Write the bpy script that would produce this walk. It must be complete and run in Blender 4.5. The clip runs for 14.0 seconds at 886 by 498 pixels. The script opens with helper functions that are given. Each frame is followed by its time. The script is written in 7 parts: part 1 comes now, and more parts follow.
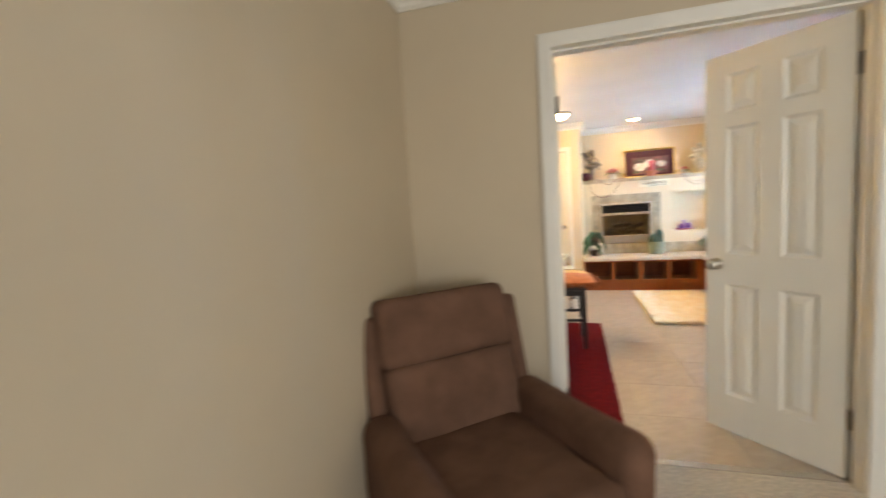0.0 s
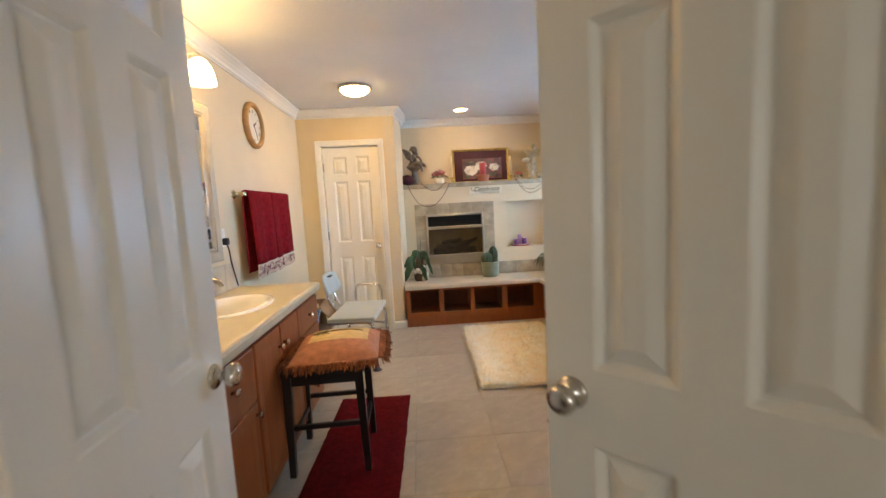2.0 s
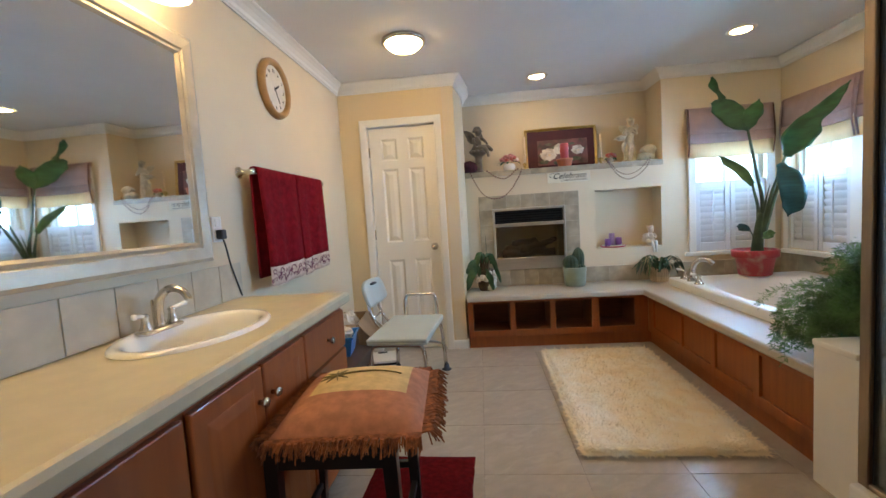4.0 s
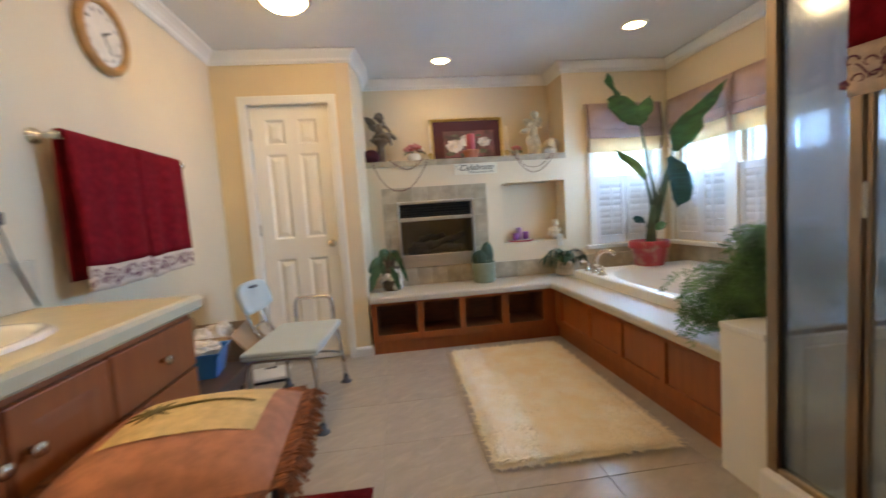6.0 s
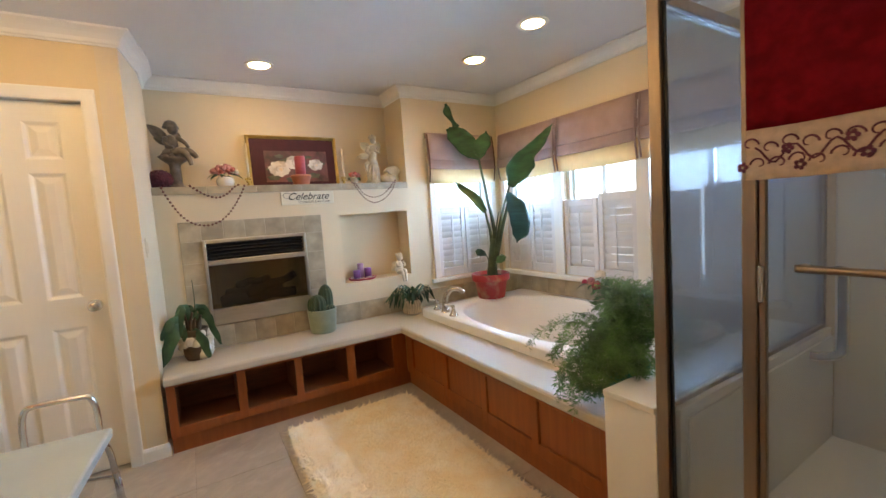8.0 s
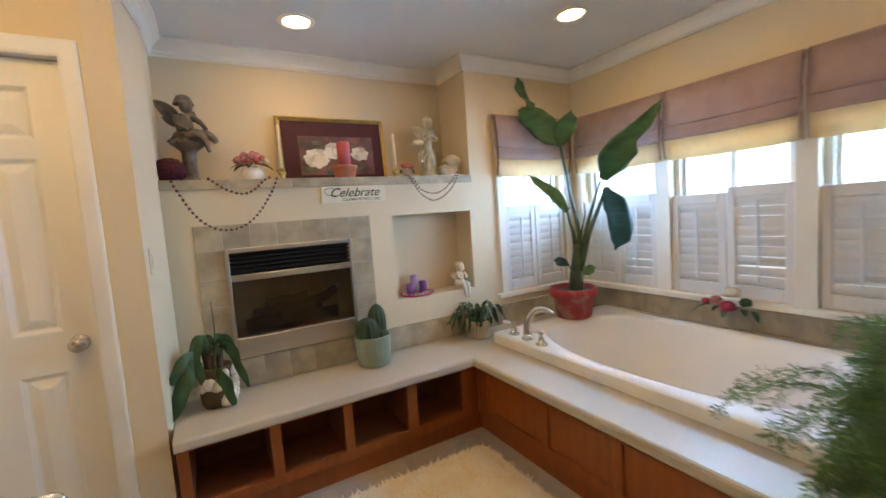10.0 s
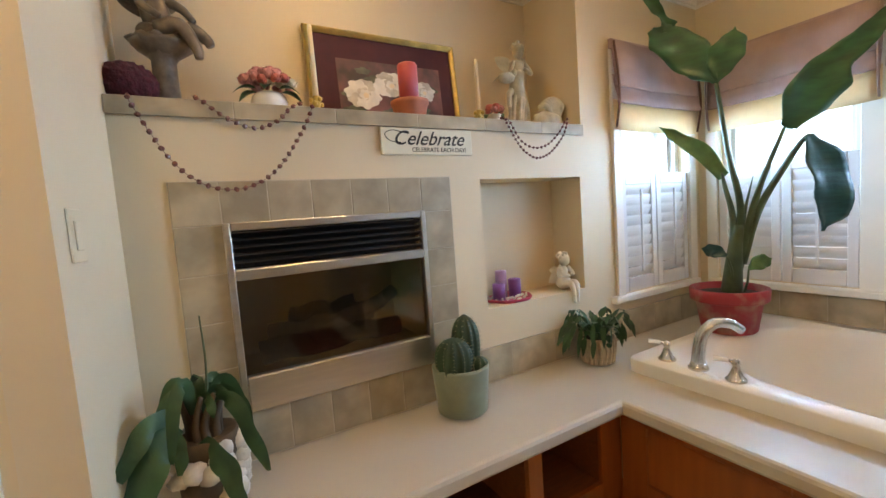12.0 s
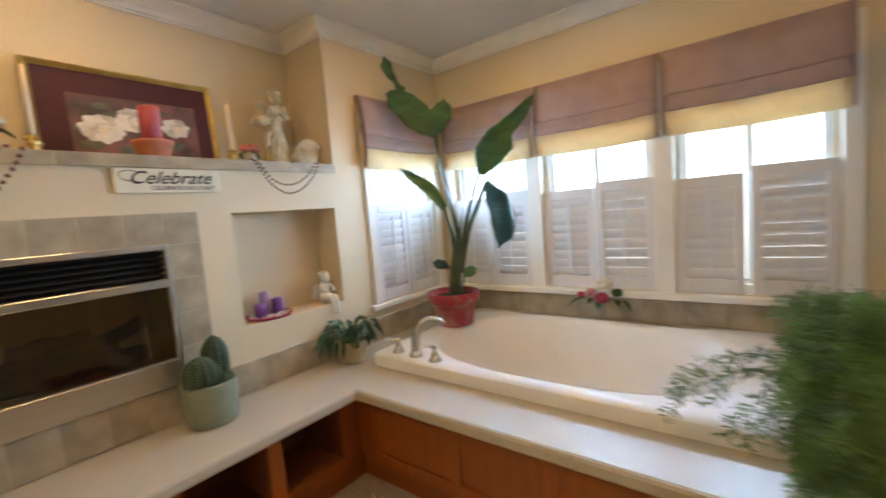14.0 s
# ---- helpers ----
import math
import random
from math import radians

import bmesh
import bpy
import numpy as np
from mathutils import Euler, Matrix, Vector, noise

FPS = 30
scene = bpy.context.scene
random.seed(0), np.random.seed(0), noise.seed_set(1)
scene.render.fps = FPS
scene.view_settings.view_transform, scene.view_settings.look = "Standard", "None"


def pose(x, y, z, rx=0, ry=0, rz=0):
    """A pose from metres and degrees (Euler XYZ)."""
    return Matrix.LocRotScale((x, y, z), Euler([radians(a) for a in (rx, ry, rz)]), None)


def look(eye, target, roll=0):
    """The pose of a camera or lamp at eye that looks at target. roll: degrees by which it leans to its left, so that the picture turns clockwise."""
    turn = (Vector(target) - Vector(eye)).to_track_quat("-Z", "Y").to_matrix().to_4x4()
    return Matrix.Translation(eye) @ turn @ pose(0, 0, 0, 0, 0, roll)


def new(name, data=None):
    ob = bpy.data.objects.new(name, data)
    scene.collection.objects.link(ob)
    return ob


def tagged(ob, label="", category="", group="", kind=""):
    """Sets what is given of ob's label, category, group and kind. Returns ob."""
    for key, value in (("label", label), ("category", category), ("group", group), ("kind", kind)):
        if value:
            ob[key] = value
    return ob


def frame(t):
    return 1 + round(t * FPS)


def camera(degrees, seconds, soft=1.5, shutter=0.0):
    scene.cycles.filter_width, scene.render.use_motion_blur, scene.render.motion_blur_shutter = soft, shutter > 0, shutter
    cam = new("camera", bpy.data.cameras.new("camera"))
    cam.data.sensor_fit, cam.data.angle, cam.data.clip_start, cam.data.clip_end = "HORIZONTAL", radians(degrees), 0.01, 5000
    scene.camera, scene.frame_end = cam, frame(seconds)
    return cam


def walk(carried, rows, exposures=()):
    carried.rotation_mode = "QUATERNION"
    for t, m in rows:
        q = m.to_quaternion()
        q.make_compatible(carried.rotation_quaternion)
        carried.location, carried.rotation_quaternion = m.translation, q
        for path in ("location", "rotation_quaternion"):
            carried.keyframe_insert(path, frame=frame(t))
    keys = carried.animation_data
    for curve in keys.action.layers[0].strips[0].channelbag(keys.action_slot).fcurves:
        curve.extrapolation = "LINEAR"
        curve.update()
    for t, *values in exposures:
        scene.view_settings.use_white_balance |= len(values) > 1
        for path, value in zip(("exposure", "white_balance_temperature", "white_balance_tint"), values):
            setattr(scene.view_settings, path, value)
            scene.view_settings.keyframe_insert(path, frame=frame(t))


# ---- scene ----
cam = camera(94.0, 14.0, shutter=0.5)
PATH = [
    (0, (-0.357, 0.472, 1.343), (-0.91, 2.383, 1.147), -3.8),
    (0.5, (-0.095, 0.85, 1.35), (-0.235, 2.834, 1.138), -3.4),
    (1, (0.008, 1.313, 1.343), (0.083, 3.299, 1.124), -3.3),
    (1.5, (0.123, 1.764, 1.341), (0.265, 3.747, 1.127), -3.2),
    (2, (0.159, 2.22, 1.34), (0.261, 4.207, 1.134), -3.1),
    (2.5, (0.054, 2.603, 1.321), (0.037, 4.594, 1.134), -3.4),
    (3, (0.066, 2.869, 1.296), (-0.128, 4.853, 1.129), -3.7),
    (5.5, (0.155, 3.29, 1.105), (0.056, 5.281, 0.952), -3.9),
    (6, (0.179, 3.425, 1.106), (0.41, 5.405, 0.943), -3.9),
    (6.5, (0.236, 3.545, 1.133), (0.815, 5.452, 0.959), -3.7),
    (7, (0.22, 3.669, 1.226), (1.08, 5.465, 1.04), -3.6),
    (9.5, (0.132, 4.433, 1.342), (1.208, 6.11, 1.18), -4.1),
    (10, (0.159, 4.705, 1.349), (1.143, 6.438, 1.18), -4.1),
    (10.5, (0.215, 4.977, 1.317), (1.119, 6.752, 1.145), -4.2),
    (11, (0.25, 5.276, 1.274), (1.148, 7.056, 1.113), -4.1),
    (11.5, (0.238, 5.532, 1.231), (1.164, 7.298, 1.078), -4.1),
    (12, (0.179, 5.738, 1.222), (1.168, 7.468, 1.059), -4.2),
    (12.5, (0.152, 5.81, 1.219), (1.222, 7.492, 1.069), -4.4),
    (13, (0.171, 5.698, 1.263), (1.368, 7.293, 1.111), -4.6),
    (13.5, (0.229, 5.482, 1.286), (1.598, 6.932, 1.123), -4.7),
    (14, (0.255, 5.188, 1.28), (1.827, 6.413, 1.105), -4.7),
]
walk(cam, [(t, look(eye, target, roll)) for t, eye, target, roll in PATH],
     exposures=[(0.0, 0.66, 7300, 17), (0.6, 0.55, 7550, 18), (1.5, 0.00, 7400, 18), (2.0, -0.16, 7350, 18), (3.0, -0.52, 6750, 15),
                (5.5, -0.52, 6400, 13), (6.5, -0.37, 7450, 20), (7.0, -0.34, 7550, 20), (9.5, -0.47, 7200, 17), (10.5, -0.57, 7150, 17), (11.0, -0.57, 7150, 17),
                (12.5, -0.43, 7850, 18), (13.0, -0.43, 7900, 18), (14.0, -0.49, 7850, 18)])

# ---- light and exposure ----
world = bpy.data.worlds.new("sky")
scene.world = world
world.use_nodes = True
sky = world.node_tree.nodes.new("ShaderNodeTexSky")
sky.sky_type, sky.sun_disc = "NISHITA", False
sky.sun_elevation, sky.sun_rotation = radians(48), radians(200)
world.node_tree.links.new(sky.outputs[0], world.node_tree.nodes["Background"].inputs[0])
world.node_tree.nodes["Background"].inputs[1].default_value = 0.14
sun_data = bpy.data.lights.new("sun", "SUN")
sun_data.energy, sun_data.angle, sun_data.color = 2.5, radians(0.5), (1, 0.95, 0.88)
new("sun", sun_data).matrix_world = look((0, -8, 9), (0, 0, 0))

LAMP = (1.0, 0.70, 0.32)
DAY = (0.31, 0.60, 1.0)


def window_lamp(x, y, z, target, wide, high, watts, color=DAY):
    data = bpy.data.lights.new("window_light", "AREA")
    data.shape, data.size, data.size_y, data.energy, data.color = "RECTANGLE", wide, high, watts, color
    new("window_light", data).matrix_world = look((x, y, z), target)


for mid in (6.73, 5.99, 5.24):
    window_lamp(3.02, mid, 1.492, (1.0, mid, 1.35), 0.62, 0.21, 58)
window_lamp(2.41, 7.34, 1.492, (2.41, 5.5, 1.35), 0.60, 0.21, 54)
window_lamp(2.0, -2.42, 1.4, (0.6, 2.2, 1.15), 1.2, 1.1, 55, (0.82, 0.93, 1.0))


# ---- materials ----
def nodes_of(name):
    m = bpy.data.materials.new(name)
    m.use_nodes = True
    return m, m.node_tree.nodes, m.node_tree.links, m.node_tree.nodes["Principled BSDF"]


def surface(name, color, rough=0.5, metal=0.0, vary=0.12, scale=6.0, bump=0.15, fine=120.0, dist=0.002,
            stretch=(1, 1, 1), turn=0.0, second=None, per_object=0.0, spec=0.5, coat=0.0, mix_at=(0.35, 0.7), rvar=0.03):
    """A surface with broad variation and fine relief."""
    m, n, l, p = nodes_of(name)
    coord = n.new("ShaderNodeTexCoord")
    mapping = n.new("ShaderNodeMapping")
    mapping.vector_type = "TEXTURE"
    mapping.inputs["Scale"].default_value = [1 / k for k in stretch]
    mapping.inputs["Rotation"].default_value[2] = radians(turn)
    l.new(coord.outputs["Object"], mapping.inputs[0])
    vec = mapping.outputs[0]
    if per_object:
        info = n.new("ShaderNodeObjectInfo")
        mul = n.new("ShaderNodeMath")
        mul.operation = "MULTIPLY"
        mul.inputs[1].default_value = 37.0
        l.new(info.outputs["Random"], mul.inputs[0])
        add = n.new("ShaderNodeVectorMath")
        l.new(vec, add.inputs[0])
        l.new(mul.outputs[0], add.inputs[1])
        vec = add.outputs[0]
    broad = n.new("ShaderNodeTexNoise")
    broad.inputs["Scale"].default_value, broad.inputs["Detail"].default_value = scale, 3.5
    broad.inputs["Distortion"].default_value = 0.15
    l.new(vec, broad.inputs["Vector"])
    ramp = n.new("ShaderNodeValToRGB")
    dark = second or tuple(c * (1 - vary) for c in color)
    lite = color if second else tuple(min(1, c * (1 + vary * 0.6)) for c in color)
    ramp.color_ramp.elements[0].color, ramp.color_ramp.elements[1].color = (*dark, 1), (*lite, 1)
    ramp.color_ramp.elements[0].position, ramp.color_ramp.elements[1].position = mix_at
    l.new(broad.outputs["Fac"], ramp.inputs[0])
    out = ramp.outputs[0]
    if per_object:
        hsv = n.new("ShaderNodeHueSaturation")
        rng = n.new("ShaderNodeMapRange")
        rng.inputs["To Min"].default_value, rng.inputs["To Max"].default_value = 1 - per_object, 1 + per_object
        l.new(info.outputs["Random"], rng.inputs[0])
        l.new(rng.outputs[0], hsv.inputs["Value"])
        l.new(out, hsv.inputs["Color"])
        out = hsv.outputs[0]
    l.new(out, p.inputs["Base Color"])
    grain = n.new("ShaderNodeTexNoise")
    grain.inputs["Scale"].default_value, grain.inputs["Detail"].default_value = fine, 3
    l.new(vec, grain.inputs["Vector"])
    b = n.new("ShaderNodeBump")
    b.inputs["Strength"].default_value, b.inputs["Distance"].default_value = bump, dist
    l.new(grain.outputs["Fac"], b.inputs["Height"])
    l.new(b.outputs[0], p.inputs["Normal"])
    rr = n.new("ShaderNodeMapRange")
    rr.inputs["To Min"].default_value, rr.inputs["To Max"].default_value = max(0.02, rough - rvar), min(1, rough + rvar)
    l.new(broad.outputs["Fac"], rr.inputs[0])
    l.new(rr.outputs[0], p.inputs["Roughness"])
    p.inputs["Metallic"].default_value = metal
    p.inputs["Specular IOR Level"].default_value = spec
    p.inputs["Coat Weight"].default_value = coat
    return m


def wood(name, color, dark, rough=0.35, along="z", scale=1.0, coat=0.15):
    s = {"x": (1.2, 14, 14), "y": (14, 1.2, 14), "z": (14, 14, 1.2)}[along]
    return surface(name, color, rough, second=dark, scale=2.2 * scale, stretch=s, fine=30, bump=0.12, dist=0.001,
                   per_object=0.07, coat=coat, mix_at=(0.3, 0.72))


def glow(name, color, strength):
    m, n, l, p = nodes_of(name)
    p.inputs["Base Color"].default_value = (0.9, 0.9, 0.88, 1)
    p.inputs["Emission Color"].default_value = (*color, 1)
    p.inputs["Emission Strength"].default_value = strength
    return m


def see_through(name, tint, haze, haze_color=(0.8, 0.85, 0.9), gloss=0.1, rough=0.05):
    """Thin glass: clear in part, with a mirror film and a little haze."""
    m, n, l, p = nodes_of(name)
    n.remove(p)
    out = n["Material Output"]
    clear = n.new("ShaderNodeBsdfTransparent")
    clear.inputs[0].default_value = (*tint, 1)
    scatter = n.new("ShaderNodeBsdfTranslucent")
    scatter.inputs[0].default_value = (*haze_color, 1)
    diff = n.new("ShaderNodeBsdfDiffuse")
    diff.inputs[0].default_value = (*haze_color, 1)
    both = n.new("ShaderNodeMixShader")
    l.new(scatter.outputs[0], both.inputs[1])
    l.new(diff.outputs[0], both.inputs[2])
    mist = n.new("ShaderNodeMixShader")
    noise_tex = n.new("ShaderNodeTexNoise")
    noise_tex.inputs["Scale"].default_value = 5
    rng = n.new("ShaderNodeMapRange")
    rng.inputs["To Min"].default_value, rng.inputs["To Max"].default_value = haze * 0.7, haze * 1.3
    l.new(noise_tex.outputs["Fac"], rng.inputs[0])
    l.new(rng.outputs[0], mist.inputs[0])
    l.new(clear.outputs[0], mist.inputs[1])
    l.new(both.outputs[0], mist.inputs[2])
    shine = n.new("ShaderNodeBsdfGlossy")
    shine.inputs["Roughness"].default_value = rough
    fres = n.new("ShaderNodeFresnel")
    fres.inputs[0].default_value = 1.45
    scale_f = n.new("ShaderNodeMath")
    scale_f.operation = "MULTIPLY"
    scale_f.inputs[1].default_value = gloss * 10
    l.new(fres.outputs[0], scale_f.inputs[0])
    top = n.new("ShaderNodeMixShader")
    l.new(scale_f.outputs[0], top.inputs[0])
    l.new(mist.outputs[0], top.inputs[1])
    l.new(shine.outputs[0], top.inputs[2])
    l.new(top.outputs[0], out.inputs["Surface"])
    return m


def fabric_lit(name, color, share):
    """Cloth that lets some light through."""
    m = surface(name, color, 0.95, vary=0.1, scale=9, bump=0.3, fine=350, spec=0.1)
    n, l = m.node_tree.nodes, m.node_tree.links
    p, out = n["Principled BSDF"], n["Material Output"]
    t = n.new("ShaderNodeBsdfTranslucent")
    t.inputs[0].default_value = (*color, 1)
    mix = n.new("ShaderNodeMixShader")
    mix.inputs[0].default_value = share
    l.new(p.outputs[0], mix.inputs[1])
    l.new(t.outputs[0], mix.inputs[2])
    l.new(mix.outputs[0], out.inputs["Surface"])
    return m


def streaked(m, color, scale, span):
    """Lays wandering pale veins over a surface's colour."""
    n, l = m.node_tree.nodes, m.node_tree.links
    p = n["Principled BSDF"]
    base = p.inputs["Base Color"].links[0].from_socket
    vec = n["Noise Texture"].inputs["Vector"].links[0].from_socket
    tex = n.new("ShaderNodeTexNoise")
    tex.inputs["Scale"].default_value, tex.inputs["Detail"].default_value, tex.inputs["Distortion"].default_value = scale, 8, 0.9
    l.new(vec, tex.inputs["Vector"])
    rng = n.new("ShaderNodeMapRange")
    rng.inputs["From Min"].default_value, rng.inputs["From Max"].default_value = span
    rng.inputs["To Max"].default_value = 0.6
    l.new(tex.outputs["Fac"], rng.inputs[0])
    mix = n.new("ShaderNodeMix")
    mix.data_type = "RGBA"
    a, b = [k for k in mix.inputs if k.type == "RGBA"]
    l.new(rng.outputs[0], mix.inputs["Factor"])
    l.new(base, a)
    b.default_value = (*color, 1)
    l.new([k for k in mix.outputs if k.type == "RGBA"][0], p.inputs["Base Color"])
    return m


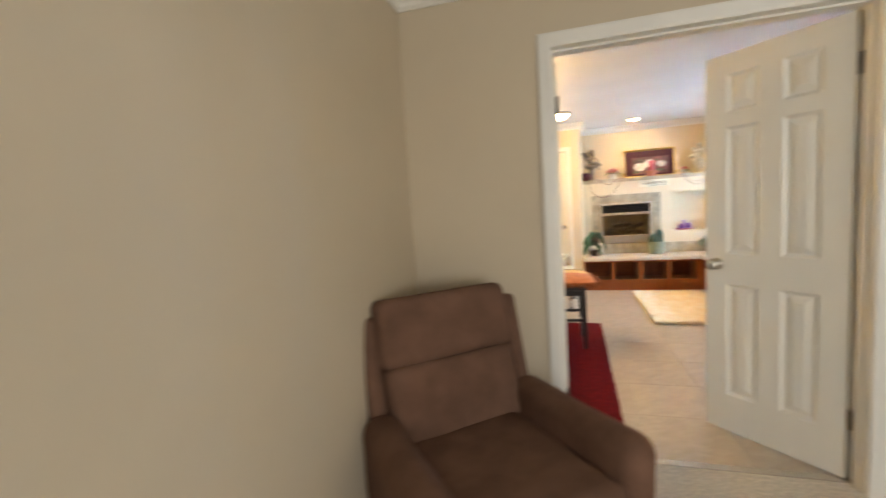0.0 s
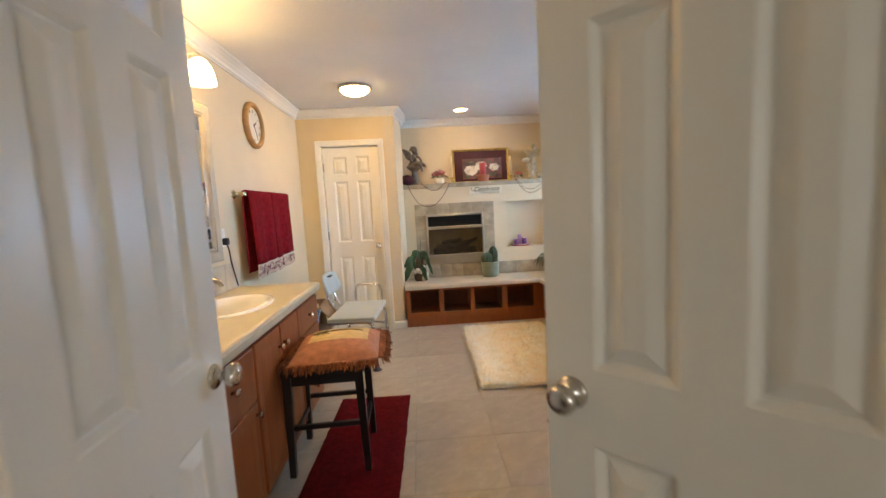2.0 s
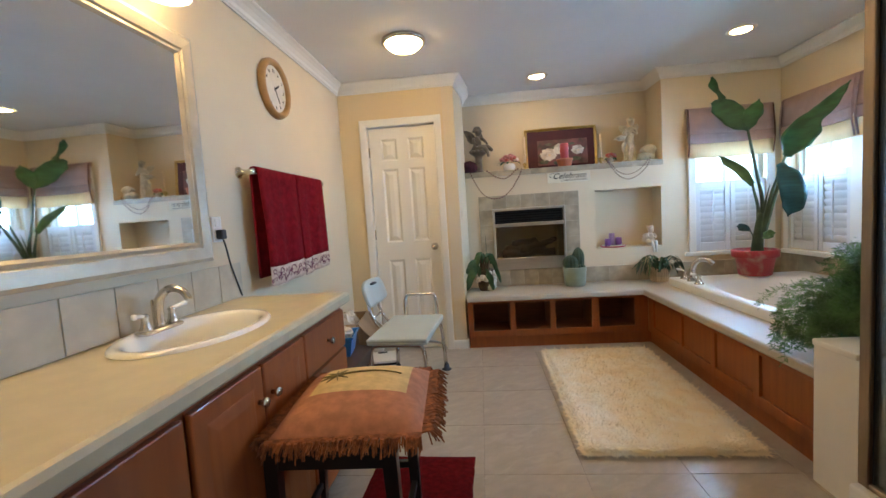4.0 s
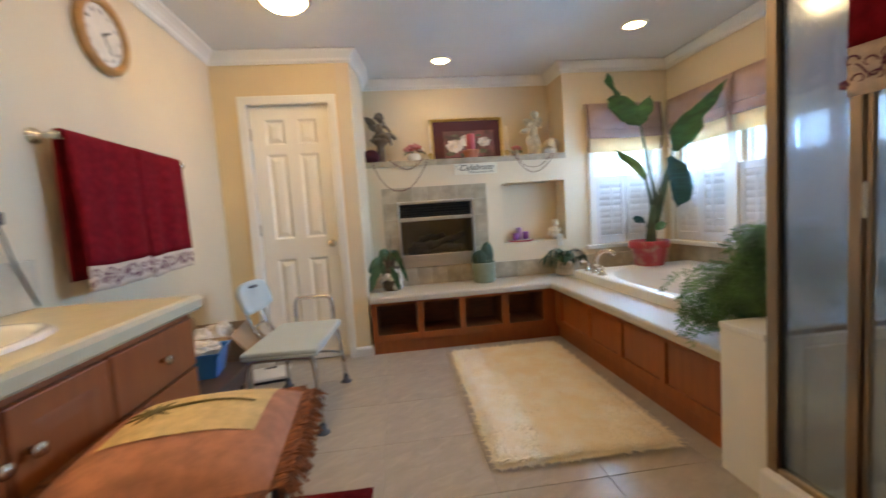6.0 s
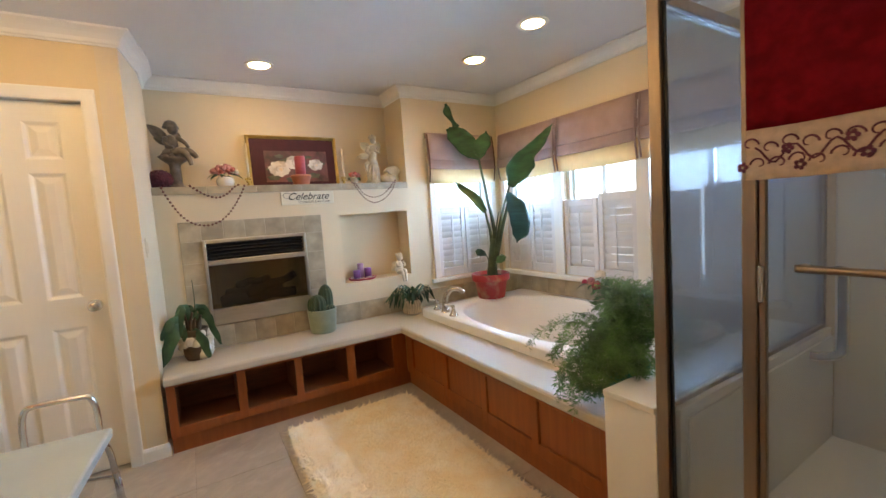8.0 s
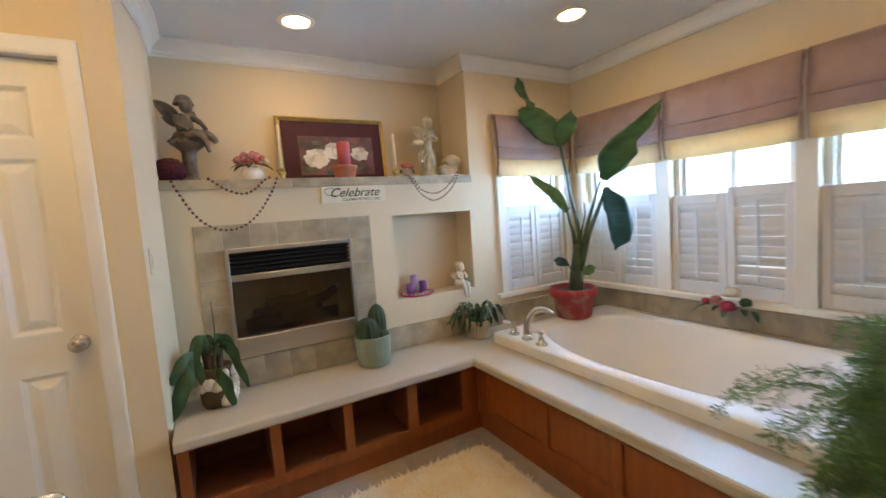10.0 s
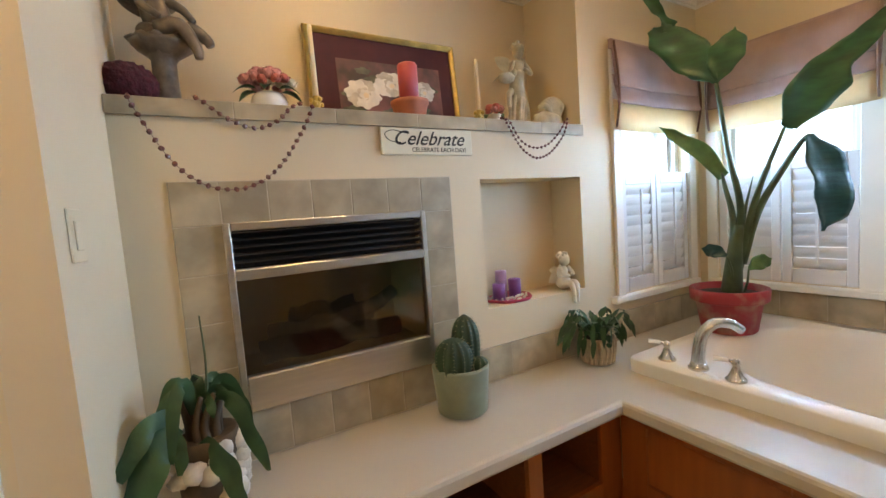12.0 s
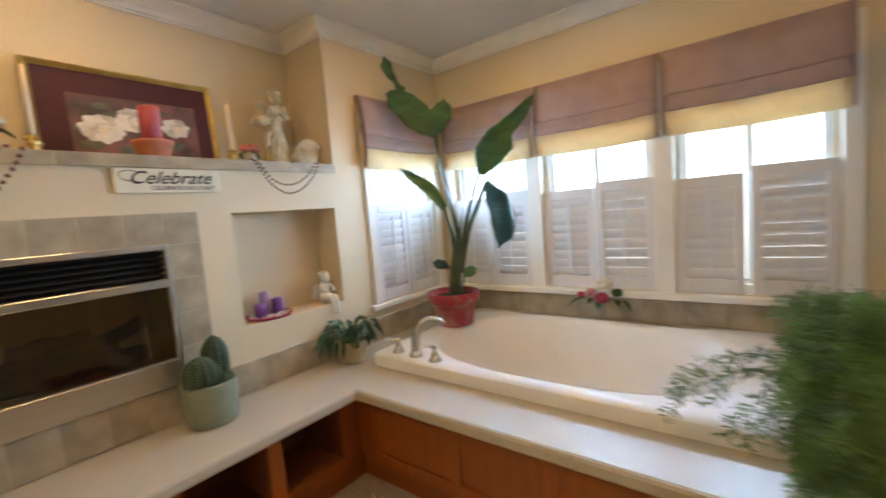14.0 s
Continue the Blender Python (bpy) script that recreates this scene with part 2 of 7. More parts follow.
M = dict(
    wall=surface("cream_wall_paint", (0.70, 0.575, 0.385), 0.6, vary=0.05, scale=1.5, bump=0.12, fine=220, dist=0.001),
    # Wall cream pushed towards orange to carry the lamps' warm light.
    wall_lamplit=surface("lamp_warmed_cream_paint", (0.72, 0.56, 0.33), 0.6, vary=0.05, scale=1.5, bump=0.12, fine=220, dist=0.001),
    wall_bed=surface("beige_wall_paint", (0.61, 0.51, 0.37), 0.62, vary=0.05, scale=1.5, bump=0.15, fine=200, dist=0.001),
    ceiling=surface("ceiling_paint", (0.72, 0.72, 0.70), 0.8, vary=0.04, scale=2, bump=0.35, fine=90, dist=0.003),
    trim=surface("white_trim_paint", (0.80, 0.77, 0.70), 0.38, vary=0.04, scale=4, bump=0.05),
    door=surface("white_door_paint", (0.83, 0.79, 0.70), 0.36, vary=0.04, scale=4, bump=0.12, fine=60, stretch=(1, 1, 0.15)),
    counter=surface("beige_solid_surface", (0.55, 0.48, 0.32), 0.38, vary=0.07, scale=14, bump=0.06, fine=300),
    hearth=surface("pale_stone_counter", (0.52, 0.465, 0.375), 0.34, vary=0.06, scale=3, bump=0.04, fine=260, mix_at=(0.2, 0.8)),
    wall_tile=surface("taupe_ceramic_tile", (0.42, 0.35, 0.24), 0.36, vary=0.26, scale=9, bump=0.1, per_object=0.07),
    splash_tile=surface("sand_ceramic_tile", (0.55, 0.47, 0.34), 0.36, vary=0.14, scale=9, bump=0.1, per_object=0.06),
    grout=surface("grout", (0.50, 0.435, 0.33), 0.9, vary=0.1, scale=30),
    floor=streaked(surface("slate_look_tile", (0.465, 0.40, 0.322), 0.28, second=(0.39, 0.333, 0.267), scale=9.0, stretch=(0.9, 1.7, 1), turn=35,
                           bump=0.12, fine=25, dist=0.002, per_object=0.04, mix_at=(0.28, 0.72), rvar=0.01), (0.57, 0.50, 0.405), 10.0, (0.50, 0.82)),
    floor_grout=surface("floor_grout", (0.34, 0.29, 0.235), 0.9, scale=30),
    carpet=surface("pale_carpet", (0.72, 0.66, 0.57), 1.0, vary=0.2, scale=60, bump=0.9, fine=300, dist=0.006, spec=0.1),
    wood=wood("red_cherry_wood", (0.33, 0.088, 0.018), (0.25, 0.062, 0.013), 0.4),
    # Cherry wood darkened: the shade inside recesses is put into its colour.
    wood_shaded=surface("recess_shaded_wood", (0.20, 0.06, 0.018), 0.5, vary=0.2, scale=8, stretch=(1, 10, 10)),
    black_wood=surface("espresso_wood", (0.018, 0.012, 0.010), 0.3, vary=0.3, scale=10, stretch=(1, 1, 0.1)),
    dresser=wood("mahogany", (0.10, 0.022, 0.012), (0.05, 0.010, 0.006)),
    brass_frame=surface("gold_leaf_frame", (0.62, 0.43, 0.14), 0.36, 0.9, vary=0.2, scale=20),
    silver=surface("champagne_mirror_frame", (0.46, 0.40, 0.30), 0.38, 0.35, vary=0.1, scale=14),
    nickel=surface("brushed_nickel", (0.62, 0.58, 0.52), 0.26, 1.0, vary=0.06, scale=8, bump=0.0),
    bronze=surface("brushed_bronze_aluminium", (0.36, 0.27, 0.19), 0.32, 1.0, vary=0.08, scale=8, stretch=(9, 9, 1)),
    steel=surface("brushed_steel", (0.62, 0.57, 0.50), 0.33, 1.0, vary=0.07, scale=6, stretch=(1, 9, 9)),
    hinge=surface("dull_hinge_metal", (0.16, 0.14, 0.12), 0.4, 0.9, vary=0.1),
    black=surface("black_metal", (0.012, 0.011, 0.010), 0.45, 0.2, vary=0.2, scale=30),
    black_plastic=surface("black_plastic", (0.015, 0.015, 0.015), 0.4, vary=0.1),
    porcelain=surface("white_porcelain", (0.86, 0.84, 0.79), 0.1, vary=0.02, scale=3, bump=0.0, coat=0.6),
    acrylic=surface("white_tub_acrylic", (0.86, 0.85, 0.83), 0.30, vary=0.03, scale=3, bump=0.0, coat=0.1),
    surround=surface("shower_surround_acrylic", (0.68, 0.64, 0.56), 0.3, vary=0.06, scale=3, bump=0.0),
    plastic_white=surface("white_plastic", (0.82, 0.80, 0.75), 0.35, vary=0.03),
    seat_plastic=surface("pale_grey_plastic", (0.46, 0.53, 0.52), 0.4, vary=0.05, bump=0.1, fine=200),
    chrome=surface("aluminium_tube", (0.72, 0.72, 0.72), 0.22, 1.0, vary=0.05),
    rubber=surface("grey_rubber", (0.10, 0.10, 0.11), 0.8),
    red_rug=surface("crimson_bath_rug", (0.155, 0.007, 0.009), 1.0, vary=0.3, scale=40, bump=1.0, fine=400, dist=0.006, spec=0.1),
    fur=surface("cream_sheepskin", (0.97, 0.90, 0.74), 1.0, second=(0.93, 0.79, 0.55), scale=9, bump=0.5, fine=150, dist=0.008, spec=0.1),
    towel=surface("crimson_terry", (0.21, 0.008, 0.014), 1.0, vary=0.25, scale=30, bump=0.9, fine=500, dist=0.004, spec=0.1),
    towel_band=surface("cream_terry_band", (0.62, 0.48, 0.38), 0.95, vary=0.15, scale=40, bump=0.5, fine=400, spec=0.1),
    stitch=surface("plum_embroidery", (0.16, 0.04, 0.07), 0.9, vary=0.3, scale=50),
    recliner=surface("brown_plush", (0.165, 0.088, 0.058), 0.95, vary=0.2, scale=9, bump=0.6, fine=350, dist=0.002, spec=0.15),
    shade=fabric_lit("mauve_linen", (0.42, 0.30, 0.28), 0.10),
    # Same linen in one layer, coloured pale and warm for daylight shining through.
    shade_backlit=fabric_lit("backlit_sheer_linen", (0.84, 0.66, 0.42), 0.34),
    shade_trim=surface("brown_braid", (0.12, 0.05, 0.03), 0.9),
    shutter=surface("shutter_paint", (0.72, 0.70, 0.69), 0.4, vary=0.03),
    glass=see_through("window_glass", (0.97, 0.99, 1.0), 0.02, gloss=0.08),
    shower_glass=see_through("obscure_shower_glass", (0.85, 0.90, 0.94), 0.10, (0.50, 0.62, 0.76), gloss=0.06, rough=0.12),
    fire_glass=see_through("smoked_fire_glass", (0.85, 0.78, 0.62), 0.04, (0.2, 0.18, 0.15), gloss=0.2, rough=0.03),
    mirror=surface("mirror_silver", (0.82, 0.84, 0.84), 0.0, 1.0, vary=0.0, bump=0.0, rvar=0.02),
    log=surface("charred_log", (0.07, 0.045, 0.03), 0.9, vary=0.5, scale=14, bump=0.8, fine=40, dist=0.01),
    # Beige imitates the room's reflection in the fire glass.
    firebox=surface("reflection_toned_firebox", (0.50, 0.40, 0.25), 0.85, vary=0.2, scale=6),
    lamp_glass=glow("lit_opal_glass", LAMP, 23.0),
    dome_glass=glow("lit_dome_glass", LAMP, 72.0),
    can_glass=glow("lit_reflector_bulb", LAMP, 112.0),
    bronze_statue=surface("aged_bronze_resin", (0.20, 0.16, 0.12), 0.45, 0.35, vary=0.4, scale=25, bump=0.4, fine=70),
    stone_statue=surface("weathered_stone_resin", (0.60, 0.55, 0.42), 0.75, vary=0.25, scale=22, bump=0.4, fine=80),
    white_statue=surface("white_plaster", (0.80, 0.76, 0.68), 0.6, vary=0.08, scale=20, bump=0.2),
    plum_ball=surface("burgundy_dried_flowers", (0.075, 0.012, 0.020), 0.95, vary=0.4, scale=60, bump=0.8, fine=90, dist=0.006),
    pink=surface("pink_petals", (0.62, 0.26, 0.24), 0.7, vary=0.45, scale=45, bump=0.3),
    rose=surface("rose_petals", (0.50, 0.05, 0.10), 0.7, vary=0.3, scale=40),
    coral=surface("coral_petals", (0.58, 0.15, 0.12), 0.7, vary=0.35, scale=40),
    cream_petal=surface("cream_petals", (0.78, 0.70, 0.55), 0.7, vary=0.15, scale=30),
    leaf=surface("broad_leaf", (0.024, 0.098, 0.034), 0.48, vary=0.35, scale=9, bump=0.25, fine=40, stretch=(1, 1, 3), dist=0.002),
    leaf_dark=surface("dark_leaf", (0.030, 0.085, 0.028), 0.5, vary=0.4, scale=16, bump=0.2),
    leaf_blue=surface("glossy_dark_leaf", (0.016, 0.075, 0.072), 0.34, vary=0.3, scale=9, bump=0.25, fine=40, stretch=(1, 1, 6), dist=0.002),
    leaf_pale=surface("young_leaf", (0.10, 0.22, 0.08), 0.4, vary=0.3, scale=12),
    fern=surface("fern_green", (0.13, 0.26, 0.075), 0.55, vary=0.5, scale=12),
    stem=surface("plant_stem", (0.055, 0.080, 0.030), 0.5, vary=0.4, scale=12),
    bark=surface("stem_bark", (0.10, 0.065, 0.035), 0.85, vary=0.4, scale=20, bump=0.6, fine=60),
    switch=surface("almond_plastic", (0.60, 0.53, 0.42), 0.4, vary=0.03),
    soil=surface("potting_soil", (0.05, 0.032, 0.02), 1.0, vary=0.4, scale=40, bump=1.0, fine=90, dist=0.01),
    red_pot=surface("worn_red_paint", (0.33, 0.020, 0.024), 0.5, second=(0.36, 0.20, 0.13), scale=7, bump=0.4, fine=60, mix_at=(0.34, 0.48)),
    sage_pot=surface("sage_glazed_pot", (0.25, 0.29, 0.21), 0.3, vary=0.1, scale=20, bump=0.1),
    teal_pot=surface("teal_glazed_pot", (0.05, 0.30, 0.22), 0.25, vary=0.15, scale=8),
    basket=surface("cream_ribbed_planter", (0.60, 0.47, 0.30), 0.6, vary=0.25, scale=20, bump=0.4, fine=60),
    shell=surface("shell_white", (0.74, 0.68, 0.58), 0.35, vary=0.25, scale=25, bump=0.3),
    cactus=surface("cactus_green", (0.030, 0.062, 0.028), 0.6, vary=0.3, scale=20, bump=0.3),
    spine=surface("cactus_spines", (0.42, 0.40, 0.24), 0.7),
    purple=surface("purple_wax", (0.20, 0.06, 0.24), 0.45, vary=0.15, scale=12),
    lilac=surface("lilac_wax", (0.44, 0.25, 0.42), 0.45, vary=0.15, scale=12),
    candle=surface("ivory_wax", (0.78, 0.64, 0.42), 0.5, vary=0.05),
    red_candle=surface("rose_wax", (0.50, 0.09, 0.10), 0.5, vary=0.12, scale=12),
    terracotta=surface("terracotta", (0.46, 0.16, 0.09), 0.7, vary=0.2, scale=14, bump=0.3),
    bead=surface("smoky_rose_beads", (0.19, 0.080, 0.070), 0.2, vary=0.3, scale=200),
    sign=surface("cream_painted_board", (0.74, 0.68, 0.52), 0.6, vary=0.06, scale=12),
    ink=surface("black_lettering", (0.015, 0.012, 0.010), 0.7),
    mat_board=surface("plum_mat_board", (0.075, 0.018, 0.022), 0.8, vary=0.1, scale=20),
    print_dark=surface("print_ground", (0.25, 0.10, 0.09), 0.6, second=(0.07, 0.05, 0.04), scale=7, mix_at=(0.36, 0.62)),
    print_leaf=surface("print_leaf", (0.14, 0.14, 0.09), 0.6, vary=0.4, scale=18),
    print_shade=surface("print_blossom_shade", (0.60, 0.53, 0.42), 0.6, vary=0.25, scale=20),
    print_white=surface("print_blossom", (0.76, 0.71, 0.62), 0.6, vary=0.2, scale=14),
    clock_face=surface("ivory_clock_face", (0.70, 0.64, 0.54), 0.5, vary=0.1, scale=16),
    clock_wood=surface("oak_clock_rim", (0.46, 0.23, 0.07), 0.35, vary=0.2, scale=14, coat=0.3),
    pillow_gold=surface("gold_cushion_weave", (0.66, 0.47, 0.21), 0.9, vary=0.15, scale=30, bump=0.6, fine=300),
    pillow_rust=surface("salmon_cushion_weave", (0.47, 0.195, 0.105), 0.9, vary=0.2, scale=30, bump=0.6, fine=300),
    pillow_fringe=surface("rust_fringe", (0.28, 0.09, 0.03), 0.95, vary=0.5, scale=60, bump=0.6),
    palm_print=surface("olive_palm_print", (0.20, 0.15, 0.05), 0.9, vary=0.2, scale=40),
    brown_bench=surface("worn_brown_wood", (0.09, 0.055, 0.04), 0.5, vary=0.3, scale=12, stretch=(1, 0.2, 1)),
    cardboard=surface("cardboard", (0.36, 0.24, 0.14), 0.85, vary=0.12, scale=9),
    paper=surface("crumpled_white_paper", (0.76, 0.68, 0.58), 0.8, vary=0.15, scale=20, bump=0.8, fine=30, dist=0.01),
    blue=surface("blue_plastic", (0.02, 0.16, 0.46), 0.35, vary=0.1),
    grass=surface("lawn", (0.06, 0.10, 0.04), 0.95, vary=0.4, scale=3, bump=0.5),
    bright_sky=glow("bright_haze", (0.80, 0.91, 1.0), 2.5),
)


# ---- building blocks ----
def part(name, bm, material, parent=None, label="", smooth=False):
    me = bpy.data.meshes.new(name)
    if smooth:
        for f in bm.faces:
            f.smooth = True
    bm.normal_update()
    bm.to_mesh(me)
    bm.free()
    me.materials.append(M[material])
    ob = new(name, me)
    ob.parent = parent
    return tagged(ob, label) if label else ob


def twin(name, ob, parent, m):
    """Another object on the same mesh."""
    o = new(name, ob.data)
    o.parent, o.matrix_basis = parent, m
    return o


def thing(name, at=(0, 0, 0), turn=0, label="", category="", group="", kind=""):
    ob = new(name)
    ob.empty_display_size = 0.05
    ob.matrix_basis = pose(*at, 0, 0, turn)
    return tagged(ob, label, category, group, kind)


def box(bm, x0, x1, y0, y1, z0, z1, bevel=0.0, segs=1, m=None):
    mat4 = Matrix.LocRotScale(((x0 + x1) / 2, (y0 + y1) / 2, (z0 + z1) / 2), None, (abs(x1 - x0), abs(y1 - y0), abs(z1 - z0)))
    made = bmesh.ops.create_cube(bm, size=1, matrix=(m @ mat4) if m else mat4)["verts"]
    if bevel:
        edges = list({e for v in made for e in v.link_edges})
        bmesh.ops.bevel(bm, geom=edges, offset=bevel, segments=segs, affect="EDGES", profile=0.5)
    return bm


def block(name, dims, material, parent=None, label="", bevel=0.0, segs=1):
    return part(name, box(bmesh.new(), *dims, bevel, segs), material, parent, label, smooth=False)


def lathe(bm, profile, segs=24, m=None, wobble=0.0):
    """Turns (radius, height) pairs round the z axis."""
    m = m or Matrix()
    rings = []
    for r, z in profile:
        if r < 1e-5:
            rings.append([bm.verts.new(m @ Vector((0, 0, z)))])
        else:
            rings.append([bm.verts.new(m @ Vector((r * (1 + wobble * math.cos(6 * a)) * math.cos(a), r * (1 + wobble * math.cos(6 * a)) * math.sin(a), z)))
                          for a in (2 * math.pi * k / segs for k in range(segs))])
    for a, b in zip(rings, rings[1:]):
        for k in range(segs):
            j = (k + 1) % segs
            if len(a) == 1 and len(b) > 1:
                bm.faces.new((a[0], b[j], b[k]))
            elif len(b) == 1 and len(a) > 1:
                bm.faces.new((a[k], a[j], b[0]))
            elif len(a) > 1:
                bm.faces.new((a[k], a[j], b[j], b[k]))
    return bm


def tube(bm, pts, r0, r1=None, segs=8, cap=True):
    """A round bar along points, tapering from r0 to r1."""
    pts = [Vector(p) for p in pts]
    r1 = r0 if r1 is None else r1
    rings, side = [], None
    for i, p in enumerate(pts):
        d = (pts[min(i + 1, len(pts) - 1)] - pts[max(i - 1, 0)]).normalized()
        if side is None:
            side = d.orthogonal().normalized()
        side = (side - d * side.dot(d)).normalized()
        up = d.cross(side)
        r = r0 + (r1 - r0) * i / max(1, len(pts) - 1)
        rings.append([bm.verts.new(p + (side * math.cos(a) + up * math.sin(a)) * r) for a in (2 * math.pi * k / segs for k in range(segs))])
    for a, b in zip(rings, rings[1:]):
        for k in range(segs):
            bm.faces.new((a[k], a[(k + 1) % segs], b[(k + 1) % segs], b[k]))
    if cap:
        bm.faces.new(rings[0][::-1])
        bm.faces.new(rings[-1])
    return bm


def arc(points, steps=6):
    """A smooth line through the given points."""
    p = [Vector(q) for q in points]
    p = [2 * p[0] - p[1], *p, 2 * p[-1] - p[-2]]
    out = []
    for a, b, c, d in zip(p, p[1:], p[2:], p[3:]):
        for k in range(steps):
            t = k / steps
            out.append(0.5 * (2 * b + (c - a) * t + (2 * a - 5 * b + 4 * c - d) * t * t + (3 * b - a - 3 * c + d) * t ** 3))
    return out + [p[-2]]


def ball(bm, c, r, segs=12, squash=(1, 1, 1), rough=0.0, seed=0, freq=6.0, m=None):
    made = bmesh.ops.create_uvsphere(bm, u_segments=segs, v_segments=max(6, segs // 2 + 2), radius=1)["verts"]
    for v in made:
        d = v.co.copy()
        k = 1 + rough * noise.noise(d * freq + Vector((seed * 3.1, seed, 0)))
        v.co = Vector((d.x * squash[0], d.y * squash[1], d.z * squash[2])) * r * k
        if m:
            v.co = m @ v.co
        v.co += Vector(c)
    return bm


def blade(bm, base, tip, width, sag=0.0, fold=0.25, up=(0, 0, 1), n=10, shape=0.8, wave=0.0, ragged=0.0, lean=0.0):
    """A leaf with a folded midrib from base to tip."""
    base, tip = Vector(base), Vector(tip)
    d = tip - base
    side = d.cross(Vector(up))
    side = side.normalized() if side.length > 1e-4 else Vector((1, 0, 0))
    nor = side.cross(d).normalized()
    side = (side * math.cos(lean) + nor * math.sin(lean)).normalized()
    nor = side.cross(d).normalized()
    rows = []
    for i in range(n + 1):
        t = i / n
        w = width * 0.5 * (math.sin(math.pi * min(1, t ** shape)) ** 0.75 if 0 < t < 1 else 0.02)
        w *= 1 - ragged * (i % 3 == 1)
        c = base + d * t + nor * sag * math.sin(math.pi * t) - Vector((0, 0, 1)) * abs(sag) * t * t * 0.6
        lift = fold * w
        wv = wave * math.sin(t * 19) * width
        rows.append([bm.verts.new(c - side * w + nor * (lift + wv)), bm.verts.new(c - side * w * 0.5 + nor * lift * 0.35), bm.verts.new(c),
                     bm.verts.new(c + side * w * 0.5 + nor * lift * 0.35), bm.verts.new(c + side * w + nor * (lift - wv))])
    for a, b in zip(rows, rows[1:]):
        for k in range(4):
            bm.faces.new((a[k], a[k + 1], b[k + 1], b[k]))
    return bm


def extrude_path(bm, profile, path, closed=False):
    """Sweeps a flat profile (out, up) along corner points in plan; out is to the right of the way taken."""
    pts = [Vector((*p, 0)) for p in path]
    rings = []
    for i, p in enumerate(pts):
        d0 = (p - pts[i - 1]).normalized() if i else (pts[1] - p).normalized()
        d1 = (pts[i + 1] - p).normalized() if i + 1 < len(pts) else d0
        n0, n1 = Vector((d0.y, -d0.x, 0)), Vector((d1.y, -d1.x, 0))
        o = (n0 + n1) / (1 + n0.dot(n1))
        rings.append([bm.verts.new(p + o * a + Vector((0, 0, b))) for a, b in profile])
    for a, b in zip(rings, rings[1:]):
        for k in range(len(profile)):
            j = (k + 1) % len(profile)
            bm.faces.new((a[k], b[k], b[j], a[j]))
    bm.faces.new(rings[0])
    bm.faces.new(rings[-1][::-1])
    bmesh.ops.recalc_face_normals(bm, faces=bm.faces)
    return bm


def sheet(bm, rows, thick=0.0):
    """A surface through a grid of points, thickened."""
    g = [[bm.verts.new(Vector(p)) for p in row] for row in rows]
    faces = [bm.faces.new((g[i][j], g[i][j + 1], g[i + 1][j + 1], g[i + 1][j])) for i in range(len(g) - 1) for j in range(len(g[0]) - 1)]
    if thick:
        bm.normal_update()
        bmesh.ops.solidify(bm, geom=faces, thickness=thick)
    return bm


def letters(name, text, size, at, rot, material, parent, shear=0.0, squeeze=1.0, bold=0.0):
    data = bpy.data.curves.new(name, "FONT")
    data.body, data.size, data.extrude, data.shear, data.align_x = text, size, 0.0008, shear, "CENTER"
    data.offset = bold
    tmp = bpy.data.objects.new(name, data)
    scene.collection.objects.link(tmp)
    me = bpy.data.meshes.new_from_object(tmp.evaluated_get(bpy.context.evaluated_depsgraph_get()))
    bpy.data.objects.remove(tmp)
    me.materials.clear()
    me.materials.append(M[material])
    ob = new(name, me)
    ob.parent = parent
    ob.matrix_basis = pose(*at, *rot) @ Matrix.Diagonal((squeeze, 1, 1, 1))
    return ob

# ---- shell ----
LX, RX, BACK, BUMP, ALC, CEIL = -1.10, 2.85, 7.17, 6.79, 7.53, 2.42
SIDE, SIDE0, CX = -0.02, -0.07, -0.052   # side face of the closet: inner end, outer corner; left end of the hearth
D0, D1, DW0, DW1 = -0.372, 0.853, 2.54, 2.66   # double door opening and its wall


def wall(name, boxes, material="wall", label=""):
    bm = bmesh.new()
    for b in boxes:
        box(bm, *b)
    return tagged(part(name, bm, material), label, "wall", kind="structure")


wall("wall_west", [(LX - 0.12, LX, DW1, BUMP + 0.9, 0, CEIL)], label="cream painted bathroom wall behind the vanity")
wall("wall_bedroom_west", [(LX - 0.14, LX - 0.01, -2.6, DW1, 0, CEIL)], "wall_bed", "beige painted bedroom wall beside the recliner")
wall("wall_door", [(LX - 0.01, D0 - 0.02, DW0 + 0.004, DW1, 0, CEIL), (D1 + 0.02, 1.40, DW0 + 0.004, DW1, 0, CEIL), (D0 - 0.02, D1 + 0.02, DW0 + 0.004, DW1, 2.07, CEIL)],
     label="cream painted wall around the double doors")
wall("wall_door_bedroom", [(LX - 0.01, D0 - 0.02, DW0 - 0.01, DW0, 0, CEIL), (D1 + 0.02, 3.4, DW0 - 0.01, DW0, 0, CEIL), (D0 - 0.02, D1 + 0.02, DW0 - 0.01, DW0, 2.07, CEIL)],
     "wall_bed", "beige bedroom side of the door wall")
wall("wall_closet", [(LX, -0.875, BUMP, BUMP + 0.11, 0, CEIL), (-0.235, SIDE0 - 0.1, BUMP, BUMP + 0.11, 0, CEIL), (-0.875, -0.235, BUMP, BUMP + 0.11, 2.05, CEIL)], "wall_lamplit", label="cream wall around the closet door, lamp warmth in its colour")
bm = bmesh.new()
plan = [(SIDE0 - 0.1, BUMP), (SIDE0, BUMP), (SIDE, BACK), (SIDE, ALC + 0.1), (SIDE - 0.12, ALC + 0.1), (SIDE0 - 0.1, BUMP + 0.11)]
lo, hi = [bm.verts.new((x, y, 0)) for x, y in plan], [bm.verts.new((x, y, CEIL)) for x, y in plan]
